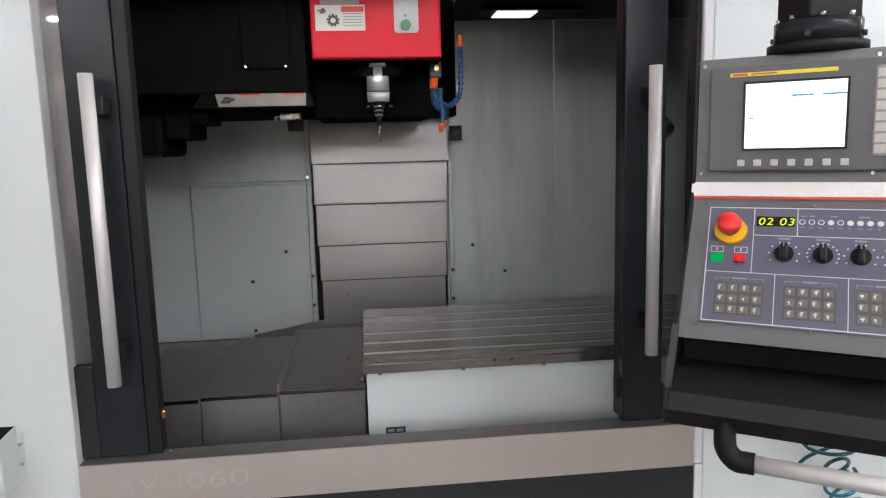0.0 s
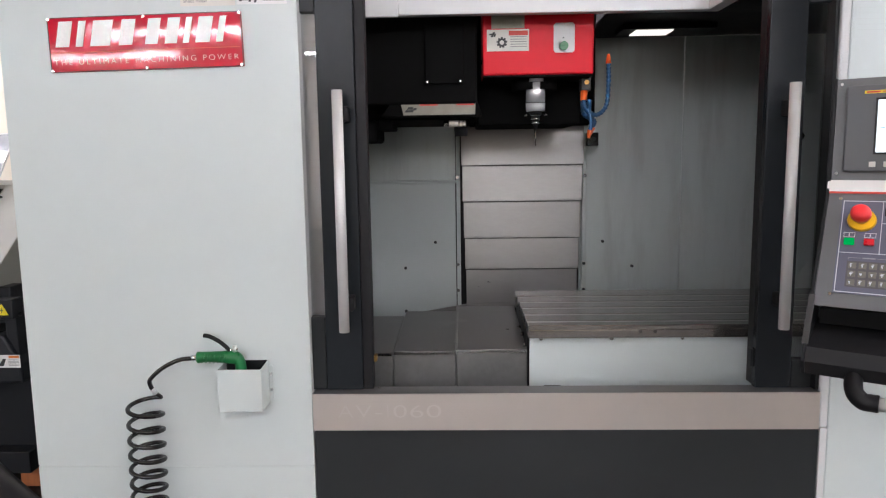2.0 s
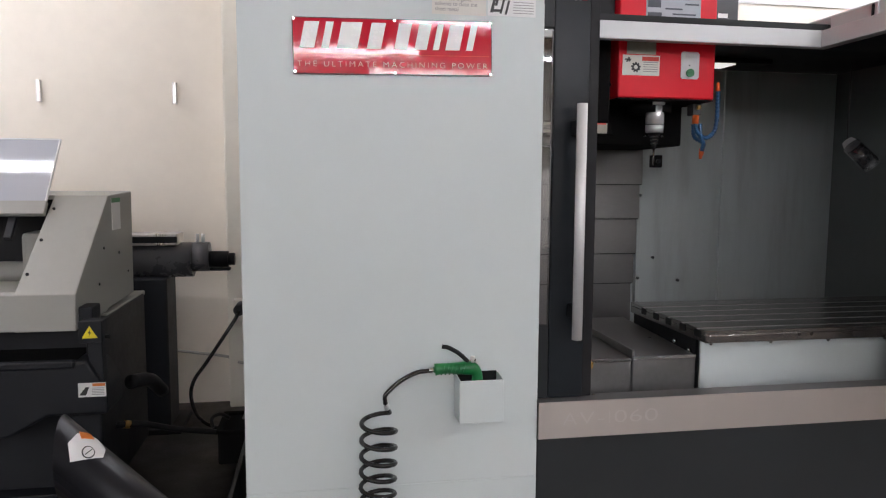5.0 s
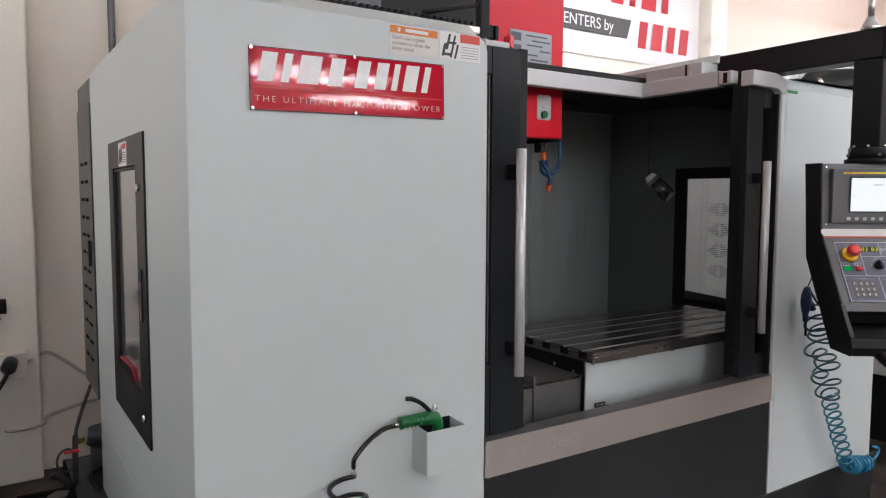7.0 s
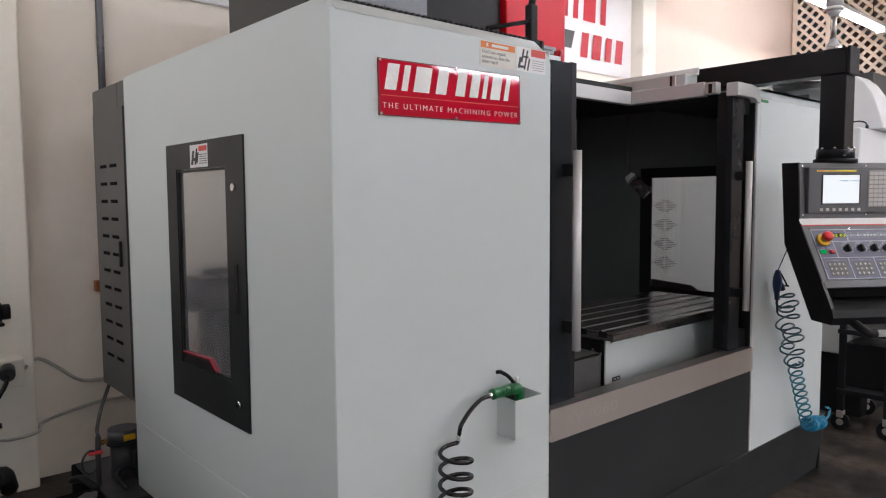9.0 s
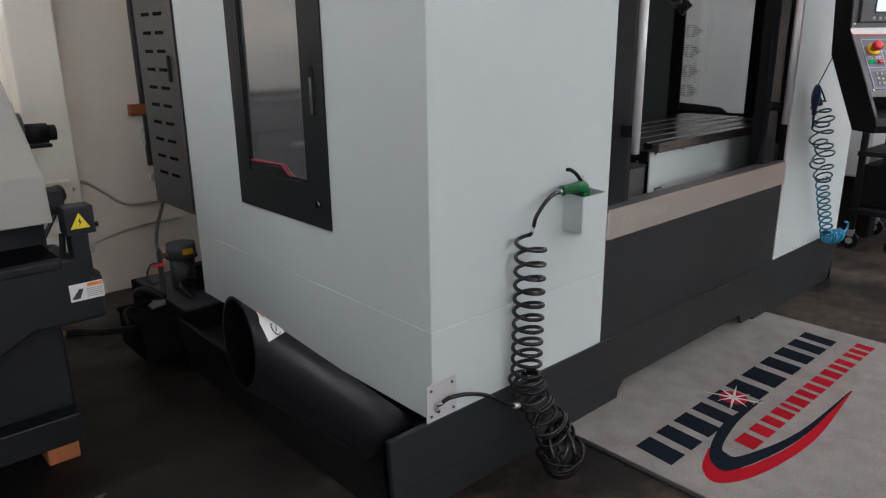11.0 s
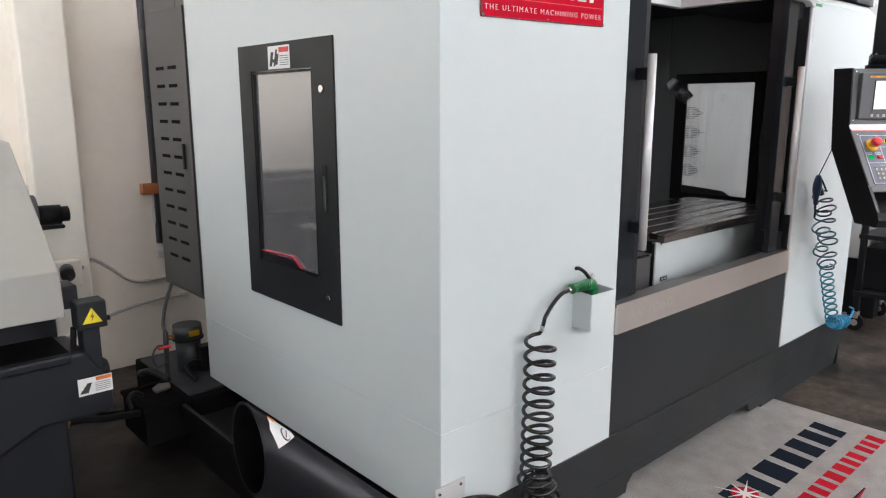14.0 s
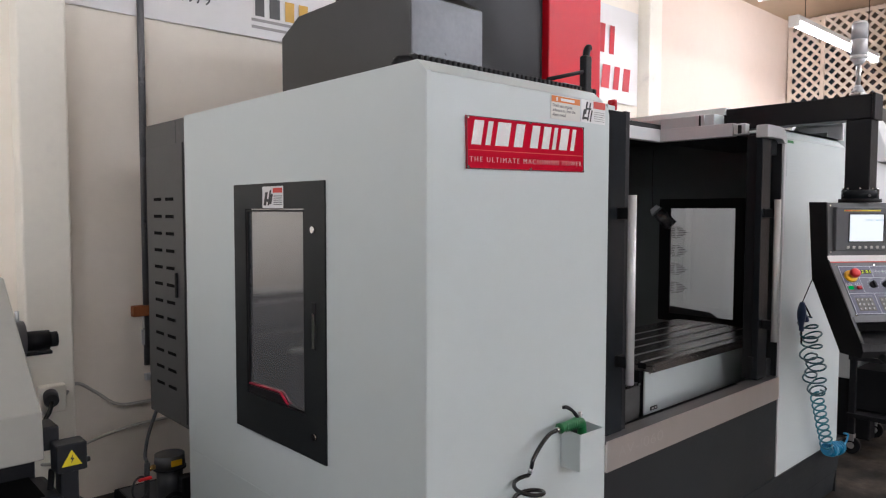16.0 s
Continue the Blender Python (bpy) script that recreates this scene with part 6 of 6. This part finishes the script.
for i, (x, y, sx, sy, a) in enumerate(((-2.135, 2.507, 0.036, 0.010, 19), (-1.205, 1.425, 0.085, 0.0045, 28), (-1.135, 1.465, 0.016, 0.009, 60), (-2.268, 2.404, 0.012, 0.007, 10), (-2.136, 2.317, 0.010, 0.005, 40), (-2.05, 2.36, 0.006, 0.004, 0))):
    bmx = bmesh.new()
    bm_prism(bmx, [(sx * (1 + 0.3 * math.sin(k * 2.3)) * math.cos(k * math.pi / 5), sy * (1 + 0.4 * math.cos(k * 3.1)) * math.sin(k * math.pi / 5)) for k in range(10)], "z", 0.0003, 0.0009)
    bmx.transform(Matrix.Translation((x, y, 0)) @ pose(0, 0, 0, 0, 0, a))
    solid("floor_scuff", bmx, SCUFF, "pale dried splash mark on the concrete floor", "floor stain", "floor scuffs")

# ---- lathe beside the milling machine ----
la = thing("lathe", (-3.2, 3.0, 0), "grey and dark blue turning machine with its clear lid raised", "lathe")
LX0, LX1 = -4.6, -2.10
part("bed_cabinet", prism([(2.80, 0.125), (3.55, 0.125), (3.55, 0.86), (2.80, 0.86)], "x", LX0, LX1 + 0.02, 0.01), LATHEDARK, la, "dark blue-grey lathe bed")
part("skirt", prism([(2.72, 0.10), (2.80, 0.10), (2.80, 0.20), (2.72, 0.20)], "x", LX0, LX1 + 0.012, 0.005), LATHEDARK, la)
part("apron_tray", prism([(LX0, 0.48), (-2.34, 0.48), (-2.20, 0.555), (-1.995, 0.555), (-1.995, 0.64), (-2.06, 0.76), (LX0, 0.76)], "y", 2.58, 2.80, 0.012), LATHEDARK, la, "dark chip tray front")
# Flat black sheet on the solid tray, painting the shade of a hollow trough.
part("tray_shade_sheet", box(LX0 + 0.01, -2.10, 2.605, 2.799, 0.7605, 0.7625), MATBLACK, la)
part("tray_lip", box(LX0, -2.10, 2.565, 2.60, 0.735, 0.765, 0.008), LATHEDARK, la)
part("cover_front", prism([(2.602, 0.87), (2.616, 1.002), (2.64, 1.012), (3.02, 1.002), (3.02, 0.87)], "x", LX0, LX1, 0.004), LATHEGREY, la, "warm grey sheet steel cover")
part("cover_end", prism([(2.602, 0.868), (2.616, 1.003), (3.069, 1.357), (3.445, 1.371), (3.430, 0.888)], "x", -2.31, LX1 + 0.001, 0.004), LATHEGREY, la, "warm grey sheet steel end cover")
part("cover_back", prism([(3.30, 0.87), (3.445, 0.87), (3.445, 1.37), (3.30, 1.365)], "x", LX0, -2.311, 0.004), LATHEGREY, la)
part("cover_roof", prism([(3.05, 1.34), (3.069, 1.357), (3.30, 1.365), (3.30, 1.34)], "x", LX0, -2.311), LATHEGREY, la)
part("cover_ledge", box(LX1 - 0.05, LX1 + 0.012, 2.95, 3.60, 0.845, 0.867, 0.004), LATHEGREY, la)
part("chamber_back", box(LX0, -2.312, 3.27, 3.299, 0.87, 1.335), BLACK, la)
part("end_label", box(LX1 + 0.0012, LX1 + 0.0025, 3.11, 3.24, 1.205, 1.345), LABELWHITE, la, "white label with a green heading")
part("end_label_heading", box(LX1 + 0.0026, LX1 + 0.0034, 3.11, 3.24, 1.325, 1.345), GREENTAPE, la)
for y, z in ((2.98, 1.14), (3.20, 1.10), (3.34, 1.0), (2.9, 1.0)):
    part("cover_screw", cyl((LX1 + 0.001, y, z), (LX1 + 0.004, y, z), 0.006, 8), LATHEDARK, la)
for y, z in ((2.70, 1.066), (2.85, 1.183), (3.0, 1.30)):
    part("cover_screw", cyl((-2.29, y - 0.001, z + 0.001), (-2.29, y - 0.006, z + 0.006), 0.006, 8), BLACK, la)
part("tailstock", cyl((-2.42, 3.16, 1.02), (-2.62, 3.16, 1.02), 0.05, 20), LATHEGREY, la, "pale tailstock quill")
part("tailstock_body", box(-2.45, -2.315, 3.06, 3.26, 0.92, 1.20, 0.02), LATHEGREY, la)
part("tailstock_point", cyl((-2.62, 3.16, 1.02), (-2.70, 3.16, 1.02), 0.04, 18, 0.005), BLACK, la)
part("turret", cyl((-2.85, 3.10, 1.0), (-2.99, 3.10, 1.0), 0.13, 12), PUMPGREY, la)
LM = Matrix(((1, 0, 0, 0), (0, 0.606, -0.7955, 2.95), (0, 0.7955, 0.606, 1.28), (0, 0, 0, 1)))   # the lid's slope


def on_lid(bm):
    bm.transform(LM)
    return bm


lid = part("raised_lid", on_lid(box(-3.35, -2.322, 0.066, 0.392, -0.003, 0.003)), LIDPANE, la, "hazy clear raised lid")
part("lid_bar", on_lid(box(-3.35, -2.31, 0.0, 0.065, -0.012, 0.012, 0.003)), LATHEGREY, lid)
part("lid_rim", on_lid(box(-2.321, -2.314, 0.066, 0.398, -0.005, 0.005, 0.001)), LABELWHITE, lid)
part("lid_rim", on_lid(box(-3.35, -2.322, 0.393, 0.400, -0.005, 0.005, 0.001)), LABELWHITE, lid)
part("lid_handle", on_lid(sweep(smooth_path([(-2.78, 0.04, 0.012), (-2.77, 0.045, 0.04), (-2.70, 0.045, 0.05), (-2.65, 0.03, 0.04), (-2.64, 0.028, 0.012)], 6), 0.011, 10)), BLACK, lid)
part("lid_label", on_lid(prism([(-2.72, 0.075), (-2.62, 0.075), (-2.585, 0.15), (-2.63, 0.155), (-2.66, 0.12), (-2.72, 0.12)], "z", 0.0035, 0.0045)), LABEL, lid)
part("lid_arm", on_lid(box(-2.45, -2.42, -0.10, 0.0, -0.03, -0.012, 0.003)), LATHEDARK, la)
jb = part("junction_box", box(-2.078, -1.997, 2.56, 2.63, 0.830, 0.912, 0.004), LATHEDARK, la, "dark grey junction box with a yellow warning triangle")
part("box_triangle", prism([(-2.066, 0.849), (-2.012, 0.849), (-2.039, 0.895)], "y", 2.5575, 2.5595), LEMON, jb, "yellow warning triangle")
part("box_bolt", prism([(-2.036, 0.882), (-2.044, 0.868), (-2.039, 0.868), (-2.042, 0.855), (-2.033, 0.871), (-2.038, 0.871)], "y", 2.5565, 2.5574), INK, jb)
part("box_knob", cyl((-1.997, 2.60, 0.845), (-1.980, 2.60, 0.845), 0.008, 10), BLACK, jb)
part("box_post", box(-2.06, -2.01, 2.60, 2.66, 0.60, 0.829, 0.005), LATHEDARK, la)
part("box_bracket", box(-2.13, -2.05, 2.64, 2.74, 0.88, 0.95, 0.006), LATHEDARK, la)
part("box_cable", sweep(smooth_path([(-2.07, 2.65, 0.82), (-2.075, 2.66, 0.75), (-2.085, 2.68, 0.70)], 5), 0.009, 8), BLACK, la)
wl = part("tray_label", box(-2.092, -1.996, 2.5775, 2.5795, 0.625, 0.678), LABELWHITE, la, "white warning label with an orange heading")
part("label_heading", box(-2.042, -1.999, 2.5765, 2.5774, 0.665, 0.676), LABELORANGE, wl)
part("label_symbol", bars(front(0, 2.5774, 0), [(-2.088, -2.066, 0.632, 0.642), (-2.08, -2.062, 0.642, 0.652), (-2.072, -2.058, 0.652, 0.662)], slant=0.5), INK, wl)
part("label_print", bars(front(0, 2.5774, 0), [(-2.045, -2.002, 0.657 - 0.006 * i, 0.659 - 0.006 * i) for i in range(5)]), GREYINK, wl)
part("end_cover", box(-2.30, LX1 + 0.004, 2.90, 3.545, 0.20, 0.844, 0.006), LATHEDARK, la)
part("coolant_pipe", sweep(smooth_path([(-1.98, 2.85, 0.60), (-1.93, 2.95, 0.58), (-1.90, 3.05, 0.5)], 5), 0.03, 10), BLACK, la)
part("end_panel_label", box(LX1 + 0.0042, LX1 + 0.0056, 3.10, 3.18, 0.685, 0.755), LABELWHITE, la)
for x in (-2.142, -3.4):
    solid("wood_block", box(x - 0.05, x + 0.05, 2.80, 2.95, 0.0, 0.118, 0.006), WOOD, "orange stained wooden block under the lathe foot", "wood block", "blocks under the lathe")
part("foot_rail", box(LX0, LX1 + 0.005, 2.76, 2.94, 0.12, 0.145, 0.004), LATHEDARK, la)

# bar feeder behind the lathe
bf = thing("bar_feeder", (-2.2, 4.05, 0), "dark grey bar feeder tube on a steel stand by the wall", "bar feeder")
part("feed_tube", cyl((-3.6, 4.08, 0.97), (-1.93, 4.08, 0.97), 0.10, 24), FEEDER, bf, "grey feeder tube")
part("feed_channel", box(-3.6, -2.0, 3.98, 4.18, 1.06, 1.125, 0.006), ALU, bf)
part("channel_slot", box(-3.6, -1.999, 3.975, 3.98, 1.075, 1.11), BLACK, bf)
part("feed_head", cyl((-1.93, 4.08, 0.985), (-1.84, 4.08, 0.985), 0.085, 20), FEEDER, bf)
part("nozzle", cyl((-1.84, 4.08, 0.972), (-1.735, 4.08, 0.970), 0.046, 18), BLACK, bf)
part("nozzle_tip", cyl((-1.735, 4.08, 0.970), (-1.700, 4.08, 0.970), 0.036, 18), BLACK, bf)
part("nozzle_guide", box(-1.84, -1.725, 4.05, 4.11, 0.905, 0.922, 0.006), BLACK, bf)
part("stand", box(-2.46, -2.055, 3.95, 4.2, 0.02, 0.88, 0.01), LATHEDARK, bf)
part("stand_foot", box(-2.52, -1.99, 3.9, 4.25, 0, 0.03, 0.004), BLACK, bf)
for x in (-1.90, -1.87):
    part("air_fitting", cyl((x, 4.05, 1.07), (x, 4.05, 1.12), 0.009, 10), ZINC, bf)

# ---- coolant tank and pump ----
ct = thing("coolant_tank", (-1.45, 3.5, 0), "black coolant tank with pump behind the milling machine", "coolant tank")
part("tank_body", box(-1.50, -1.2, 3.25, 3.95, 0.03, 0.22, 0.008), MATBLACK, ct)
part("tank_lid", box(-1.49, -1.25, 3.30, 3.90, 0.221, 0.232, 0.003), PUMPGREY, ct)
part("tank_sump", box(-1.70, -1.501, 3.24, 3.52, 0.07, 0.225, 0.01), MATBLACK, ct)
part("sump_rim", ring(rect(-1.705, -1.502, 3.235, 3.525), rect(-1.68, -1.525, 3.26, 3.50), "z", 0.2255, 0.24), MATBLACK, ct)
part("sump_handle", sweep(smooth_path([(-1.73, 3.30, 0.235), (-1.735, 3.32, 0.275), (-1.70, 3.35, 0.285), (-1.66, 3.37, 0.255)], 5), 0.009, 8), BLACK, ct)
part("rag", prism([(-1.60, 3.38), (-1.53, 3.40), (-1.515, 3.45), (-1.56, 3.47), (-1.60, 3.43)], "z", 0.2405, 0.252, 0.003), RAGGREY, ct, "grey oily crumpled rag")
for y in (3.30, 3.85):
    part("caster", cyl((-1.48, y, 0.035), (-1.45, y, 0.035), 0.035, 14), BLACK, ct)
pm = part("pump_motor", cyl((-1.355, 3.61, 0.233), (-1.355, 3.61, 0.39), 0.058, 24), PUMPGREY, ct, "dark grey coolant pump motor with a yellow label")
part("pump_cap", cyl((-1.355, 3.61, 0.39), (-1.355, 3.61, 0.452), 0.070, 24, 0.066), PUMPGREY, pm)
part("pump_cap_rim", cyl((-1.355, 3.61, 0.384), (-1.355, 3.61, 0.392), 0.073, 24), BLACK, pm)
part("pump_label", box(-1.375, -1.325, 3.5385, 3.541, 0.41, 0.437), YELLOW, pm)
part("pump_box", box(-1.34, -1.24, 3.50, 3.56, 0.24, 0.36, 0.006), BLACK, pm)
part("pump_elbow", cyl((-1.47, 3.56, 0.42), (-1.44, 3.57, 0.42), 0.012, 12), BRASS, pm)
part("pump_pipe", sweep(smooth_path([(-1.48, 3.56, 0.23), (-1.48, 3.555, 0.33), (-1.478, 3.555, 0.42), (-1.475, 3.56, 0.45)], 5), 0.012, 10), PUMPGREY, pm)
part("valve_wheel", sweep([(-1.515 + 0.038 * math.cos(a * math.pi / 8), 3.54 + 0.012 * math.cos(a * math.pi / 8), 0.35 + 0.05 * math.sin(a * math.pi / 8)) for a in range(17)], 0.005, 8), PUMPGREY, ct)
part("valve_handle", box(-1.525, -1.465, 3.525, 3.545, 0.382, 0.394, 0.004), ESTOP, ct, "red valve lever")
part("riser_hose", sweep(smooth_path([(-1.474, 3.565, 0.45), (-1.462, 3.62, 0.47), (-1.43, 3.66, 0.549), (-1.385, 3.66, 0.669)], 6), 0.008, 10), PUMPGREY, ct)
part("tank_hose", sweep(smooth_path([(-1.50, 3.50, 0.24), (-1.54, 3.58, 0.27), (-1.56, 3.68, 0.24), (-1.52, 3.78, 0.20)], 6), 0.016, 10), BLACK, ct)
part("tank_hose", sweep(smooth_path([(-1.40, 3.42, 0.235), (-1.43, 3.46, 0.29), (-1.38, 3.50, 0.30), (-1.32, 3.52, 0.27)], 6), 0.012, 10), BLACK, ct)
part("drain_hose", sweep(smooth_path([(-1.690, 3.34, 0.19), (-1.73, 3.27, 0.226), (-1.87, 3.17, 0.282), (-1.99, 3.06, 0.352), (-2.088, 3.0, 0.372)], 6), 0.014, 10), BLACK, ct)
part("hose_clamp", cyl((-2.035, 3.032, 0.361), (-2.055, 3.02, 0.367), 0.018, 12), BRASS, ct)

# ---- wall fittings ----
solid("conduit", cyl((-1.143, RY1 - 0.02, 0.70), (-1.143, RY1 - 0.02, RZ), 0.019, 14), FEEDER, "dark grey conduit pipe down the cream wall", "conduit")
solid("wood_bracket", box(-1.225, -1.09, RY1 - 0.05, RY1, 0.985, 1.045, 0.004), WOOD, "orange wooden block fixed to the wall", "wood block")
for x, z, w, h in ((-1.14, 0.96, 0.022, 0.05), (-1.15, 0.86, 0.018, 0.045), (-1.128, 0.757, 0.03, 0.016), (-1.127, 0.63, 0.03, 0.02)):
    solid("wall_clip", box(x - w, x + w, RY1 - 0.03, RY1, z - h, z + h, 0.004), ZINC, "pale metal pipe clip on the wall", "pipe clip", "wall clips")
sk = thing("wall_socket", (-1.64, RY1 - 0.15, 0.62), "grey industrial wall socket with a plugged black cable", "socket")
part("socket_box", box(-1.738, -1.613, RY1 - 0.20, RY1 - 0.141, 0.56, 0.70, 0.008), PILASTER, sk)
part("plug", cyl((-1.688, RY1 - 0.20, 0.655), (-1.700, RY1 - 0.27, 0.640), 0.034, 16), PUMPGREY, sk, "dark grey plug")
part("plug_cable", sweep(smooth_path([(-1.700, RY1 - 0.27, 0.635), (-1.715, RY1 - 0.295, 0.60), (-1.752, RY1 - 0.31, 0.543), (-1.879, RY1 - 0.34, 0.352), (-1.953, RY1 - 0.36, 0.246), (-1.969, RY1 - 0.38, 0.149), (-1.92, RY1 - 0.43, 0.045), (-1.817, RY1 - 0.526, 0.0125), (-1.684, RY1 - 0.607, 0.0125), (-1.56, RY1 - 0.65, 0.0125)], 8), 0.011, 10), RUBBER, sk)
for name, pts in (("wall_cable", [(-1.612, RY1 - 0.165, 0.64), (-1.52, RY1 - 0.03, 0.655), (-1.427, RY1 - 0.012, 0.592), (-1.309, RY1 - 0.012, 0.50), (-1.154, RY1 - 0.012, 0.489), (-0.9, RY1 - 0.012, 0.50)]),
                  ("wall_cable", [(-2.6, RY1 - 0.012, 0.42), (-2.0, RY1 - 0.012, 0.33), (-1.80, RY1 - 0.03, 0.30), (-1.70, RY1 - 0.155, 0.29), (-1.56, RY1 - 0.155, 0.30), (-1.50, RY1 - 0.02, 0.31), (-1.25, RY1 - 0.012, 0.36), (-1.0, RY1 - 0.012, 0.37)])):
    solid(name, sweep(smooth_path(pts, 10), 0.009, 8), CABLEGREY, "pale grey cable strung along the wall", "cable", "wall cables")
for x, z0, z1 in ((-2.85, 1.885, 2.013), (-2.08, 1.89, 2.02), (-3.72, 1.9, 2.02)):
    solid("wall_bracket", box(x - 0.012, x + 0.012, RY1 - 0.03, RY1, z0, z1, 0.003), ALU, "small steel bracket plate screwed to the wall", "bracket", "wall brackets")


def banner(name, x0, x1, z0, z1, label):
    b = thing(name, ((x0 + x1) / 2, RY1, z0), label, "banner", "wall banners")
    bm = bmesh.new()
    n = 24
    rows = []
    for k in range(n + 1):
        x = x0 + (x1 - x0) * k / n
        y = RY1 - 0.018 - 0.006 * math.sin(k * 0.9)
        rows.append([bm.verts.new((x, y + d, z)) for d in (0, 0.003) for z in (z0, z1)])
    for a, c in zip(rows, rows[1:]):
        bm.faces.new((a[0], c[0], c[1], a[1]))
        bm.faces.new((a[2], a[3], c[3], c[2]))
        bm.faces.new((a[0], a[2], c[2], c[0]))
        bm.faces.new((a[1], c[1], c[3], a[3]))
    bmesh.ops.recalc_face_normals(bm, faces=bm.faces[:])
    part("sheet", bm, BANNER, b)
    return b


b1 = banner("banner", -3.2, 0.9, 2.665, 3.55, "white printed banner with grey and ochre block marks")
fr = front(0, RY1 - 0.026, 0)
lettering("banner_text", "1979", 0.10, front(-0.93, RY1 - 0.027, 2.80), BANNERGREY, b1, label="dark grey printed year")
block_marks("banner_mark", fr, -0.455, [0.085, 0.10], 0.012, 2.80, 2.925, 0.0, BANNERGREY, b1)
block_marks("banner_mark", fr, -0.245, [0.09, 0.09], 0.012, 2.80, 2.925, 0.0, BANNERYELLOW, b1)
part("banner_print", bars(fr, [(-0.47, -0.05, 2.765, 2.783), (-0.47, -0.05, 2.722, 2.740)]), GREYINK, b1)
part("banner_print", bars(fr, [(-2.6, -1.2, 2.78, 2.86)]), GREYINK, b1)
b2 = banner("banner", 1.15, 3.90, 2.675, 3.62, "white printed banner with dark red block marks")
block_marks("banner_mark", fr, 1.45, [0.20, 0.11, 0.28, 0.20, -0.08, 0.21, 0.20, 0.10, 0.25, 0.11], 0.035, 3.14, 3.42, 0.06, BANNERRED, b2)
part("banner_bar", prism([(1.55, 2.86), (2.93, 2.86), (2.98, 3.02), (1.60, 3.02)], "y", RY1 - 0.030, RY1 - 0.026), BANNERGREY, b2)
lettering("banner_text", "CENTERS", 0.13, front(2.10, RY1 - 0.0305, 2.90), BANNER, b2, stretch=0.95)
lettering("banner_text", "by", 0.13, front(2.6475, RY1 - 0.0305, 2.90), BANNER, b2, stretch=0.95)
block_marks("banner_mark", fr, 3.05, [0.14, 0.18, 0.13, 0.16], 0.03, 2.80, 3.03, 0.12, BANNERRED, b2)

# ---- neighbouring machine and cart on the right ----
nm = thing("neighbour_machine", (3.9, 2.8, 0), "pale grey enclosed machine with vented cabinet and rounded hood", "milling machine")
part("machine_body", box(2.76, 5.4, 1.95, 3.74, 0.42, 1.93, 0.012), GREYWHITE, nm)
part("machine_base", box(2.80, 5.4, 1.90, 3.70, 0.0, 0.42, 0.01), BLACK, nm)
cb = part("vented_cabinet", box(2.72, 2.759, 2.55, 3.735, 0.47, 1.86, 0.006), GREYWHITE, nm, "pale grey cabinet door with diamond vents")
for r in range(4):
    zc = 1.413 - 0.152 * r
    for k, (dz, half) in enumerate(((0.042, 0.035), (0.028, 0.06), (0.014, 0.085), (0.0, 0.105), (-0.014, 0.085), (-0.028, 0.06), (-0.042, 0.035))):
        for c in (-1, 1):
            part("vent_slot", box(2.7175, 2.7195, 3.33 + (c * half - half * 0.85 if c > 0 else -half), 3.33 + (half if c > 0 else -half * 0.15), zc + dz - 0.003, zc + dz + 0.003), VENTGREY, cb)
part("cabinet_latch", box(2.708, 2.7195, 3.56, 3.58, 1.19, 1.29, 0.003), ALU, cb)
hood = [(2.55, 1.931), (1.885, 1.931), (1.915, 2.03), (1.967, 2.175), (2.018, 2.252), (2.076, 2.303), (2.167, 2.343), (2.55, 2.36)]
hd2 = part("rounded_hood", prism(hood, "x", 3.0, 3.28, 0.008), GREYWHITE, nm, "rounded pale hood")
part("end_panel", prism([(2.085, 1.96), (2.085, 2.286), (2.17, 2.325), (2.50, 2.34), (2.50, 1.96)], "x", 2.994, 2.9995), WHITE, hd2)
part("drive_box", box(3.30, 3.62, 2.057, 2.50, 1.931, 2.36, 0.008), LOUVRE, nm, "dark drive box with a red plate")
part("red_plate", box(3.34, 3.57, 2.0525, 2.0565, 2.07, 2.155), RED, nm)
part("hood_cable", sweep(smooth_path([(2.94, 2.16, 1.936), (2.94, 2.10, 1.972), (2.94, 2.03, 1.985), (2.94, 1.985, 1.975), (2.94, 1.97, 1.952)], 6), 0.005, 8), BLACK, nm)
part("cable_plug", cyl((2.94, 1.97, 1.931), (2.94, 1.97, 1.953), 0.011, 10), BLACK, nm)
part("window_dark", box(3.2, 4.4, 1.94, 1.949, 1.0, 1.7), BLACK, nm)

tc = thing("tool_cart", (2.69, 1.77, 0), "black steel tool cart on casters beside the console", "cart")
for x in (2.45, 2.93):
    for y in (1.645, 1.905):
        part("upright", box(x - 0.018, x + 0.018, y - 0.018, y + 0.018, 0.13, 0.95, 0.003), BLACK, tc)
        cs = part("caster", cyl((x - 0.015, y, 0.055), (x + 0.015, y, 0.055), 0.054, 20), BLACK, tc, "black caster on a steel fork")
        part("caster_hub", cyl((x - 0.017, y, 0.055), (x + 0.017, y, 0.055), 0.022, 12), ALU, cs)
        part("caster_fork", box(x - 0.022, x + 0.022, y - 0.02, y + 0.02, 0.085, 0.13, 0.003), ALU, cs)
        part("caster_stem", cyl((x, y, 0.13), (x, y, 0.20), 0.012, 10), CHROME, cs)
for z in (0.24, 0.62, 0.94):
    part("shelf", box(2.425, 2.955, 1.62, 1.93, z, z + 0.03, 0.003), BLACK, tc)
part("brace", cyl((2.455, 1.645, 0.66), (2.70, 1.645, 0.92), 0.012, 8), BLACK, tc)
part("drawer_box", box(2.53, 2.94, 1.65, 1.92, 0.275, 0.55, 0.006), BLACK, tc)
part("bracket_plate", prism([(1.65, 0.65), (1.90, 0.65), (1.65, 0.9)], "x", 2.92, 2.928), BLACK, tc)
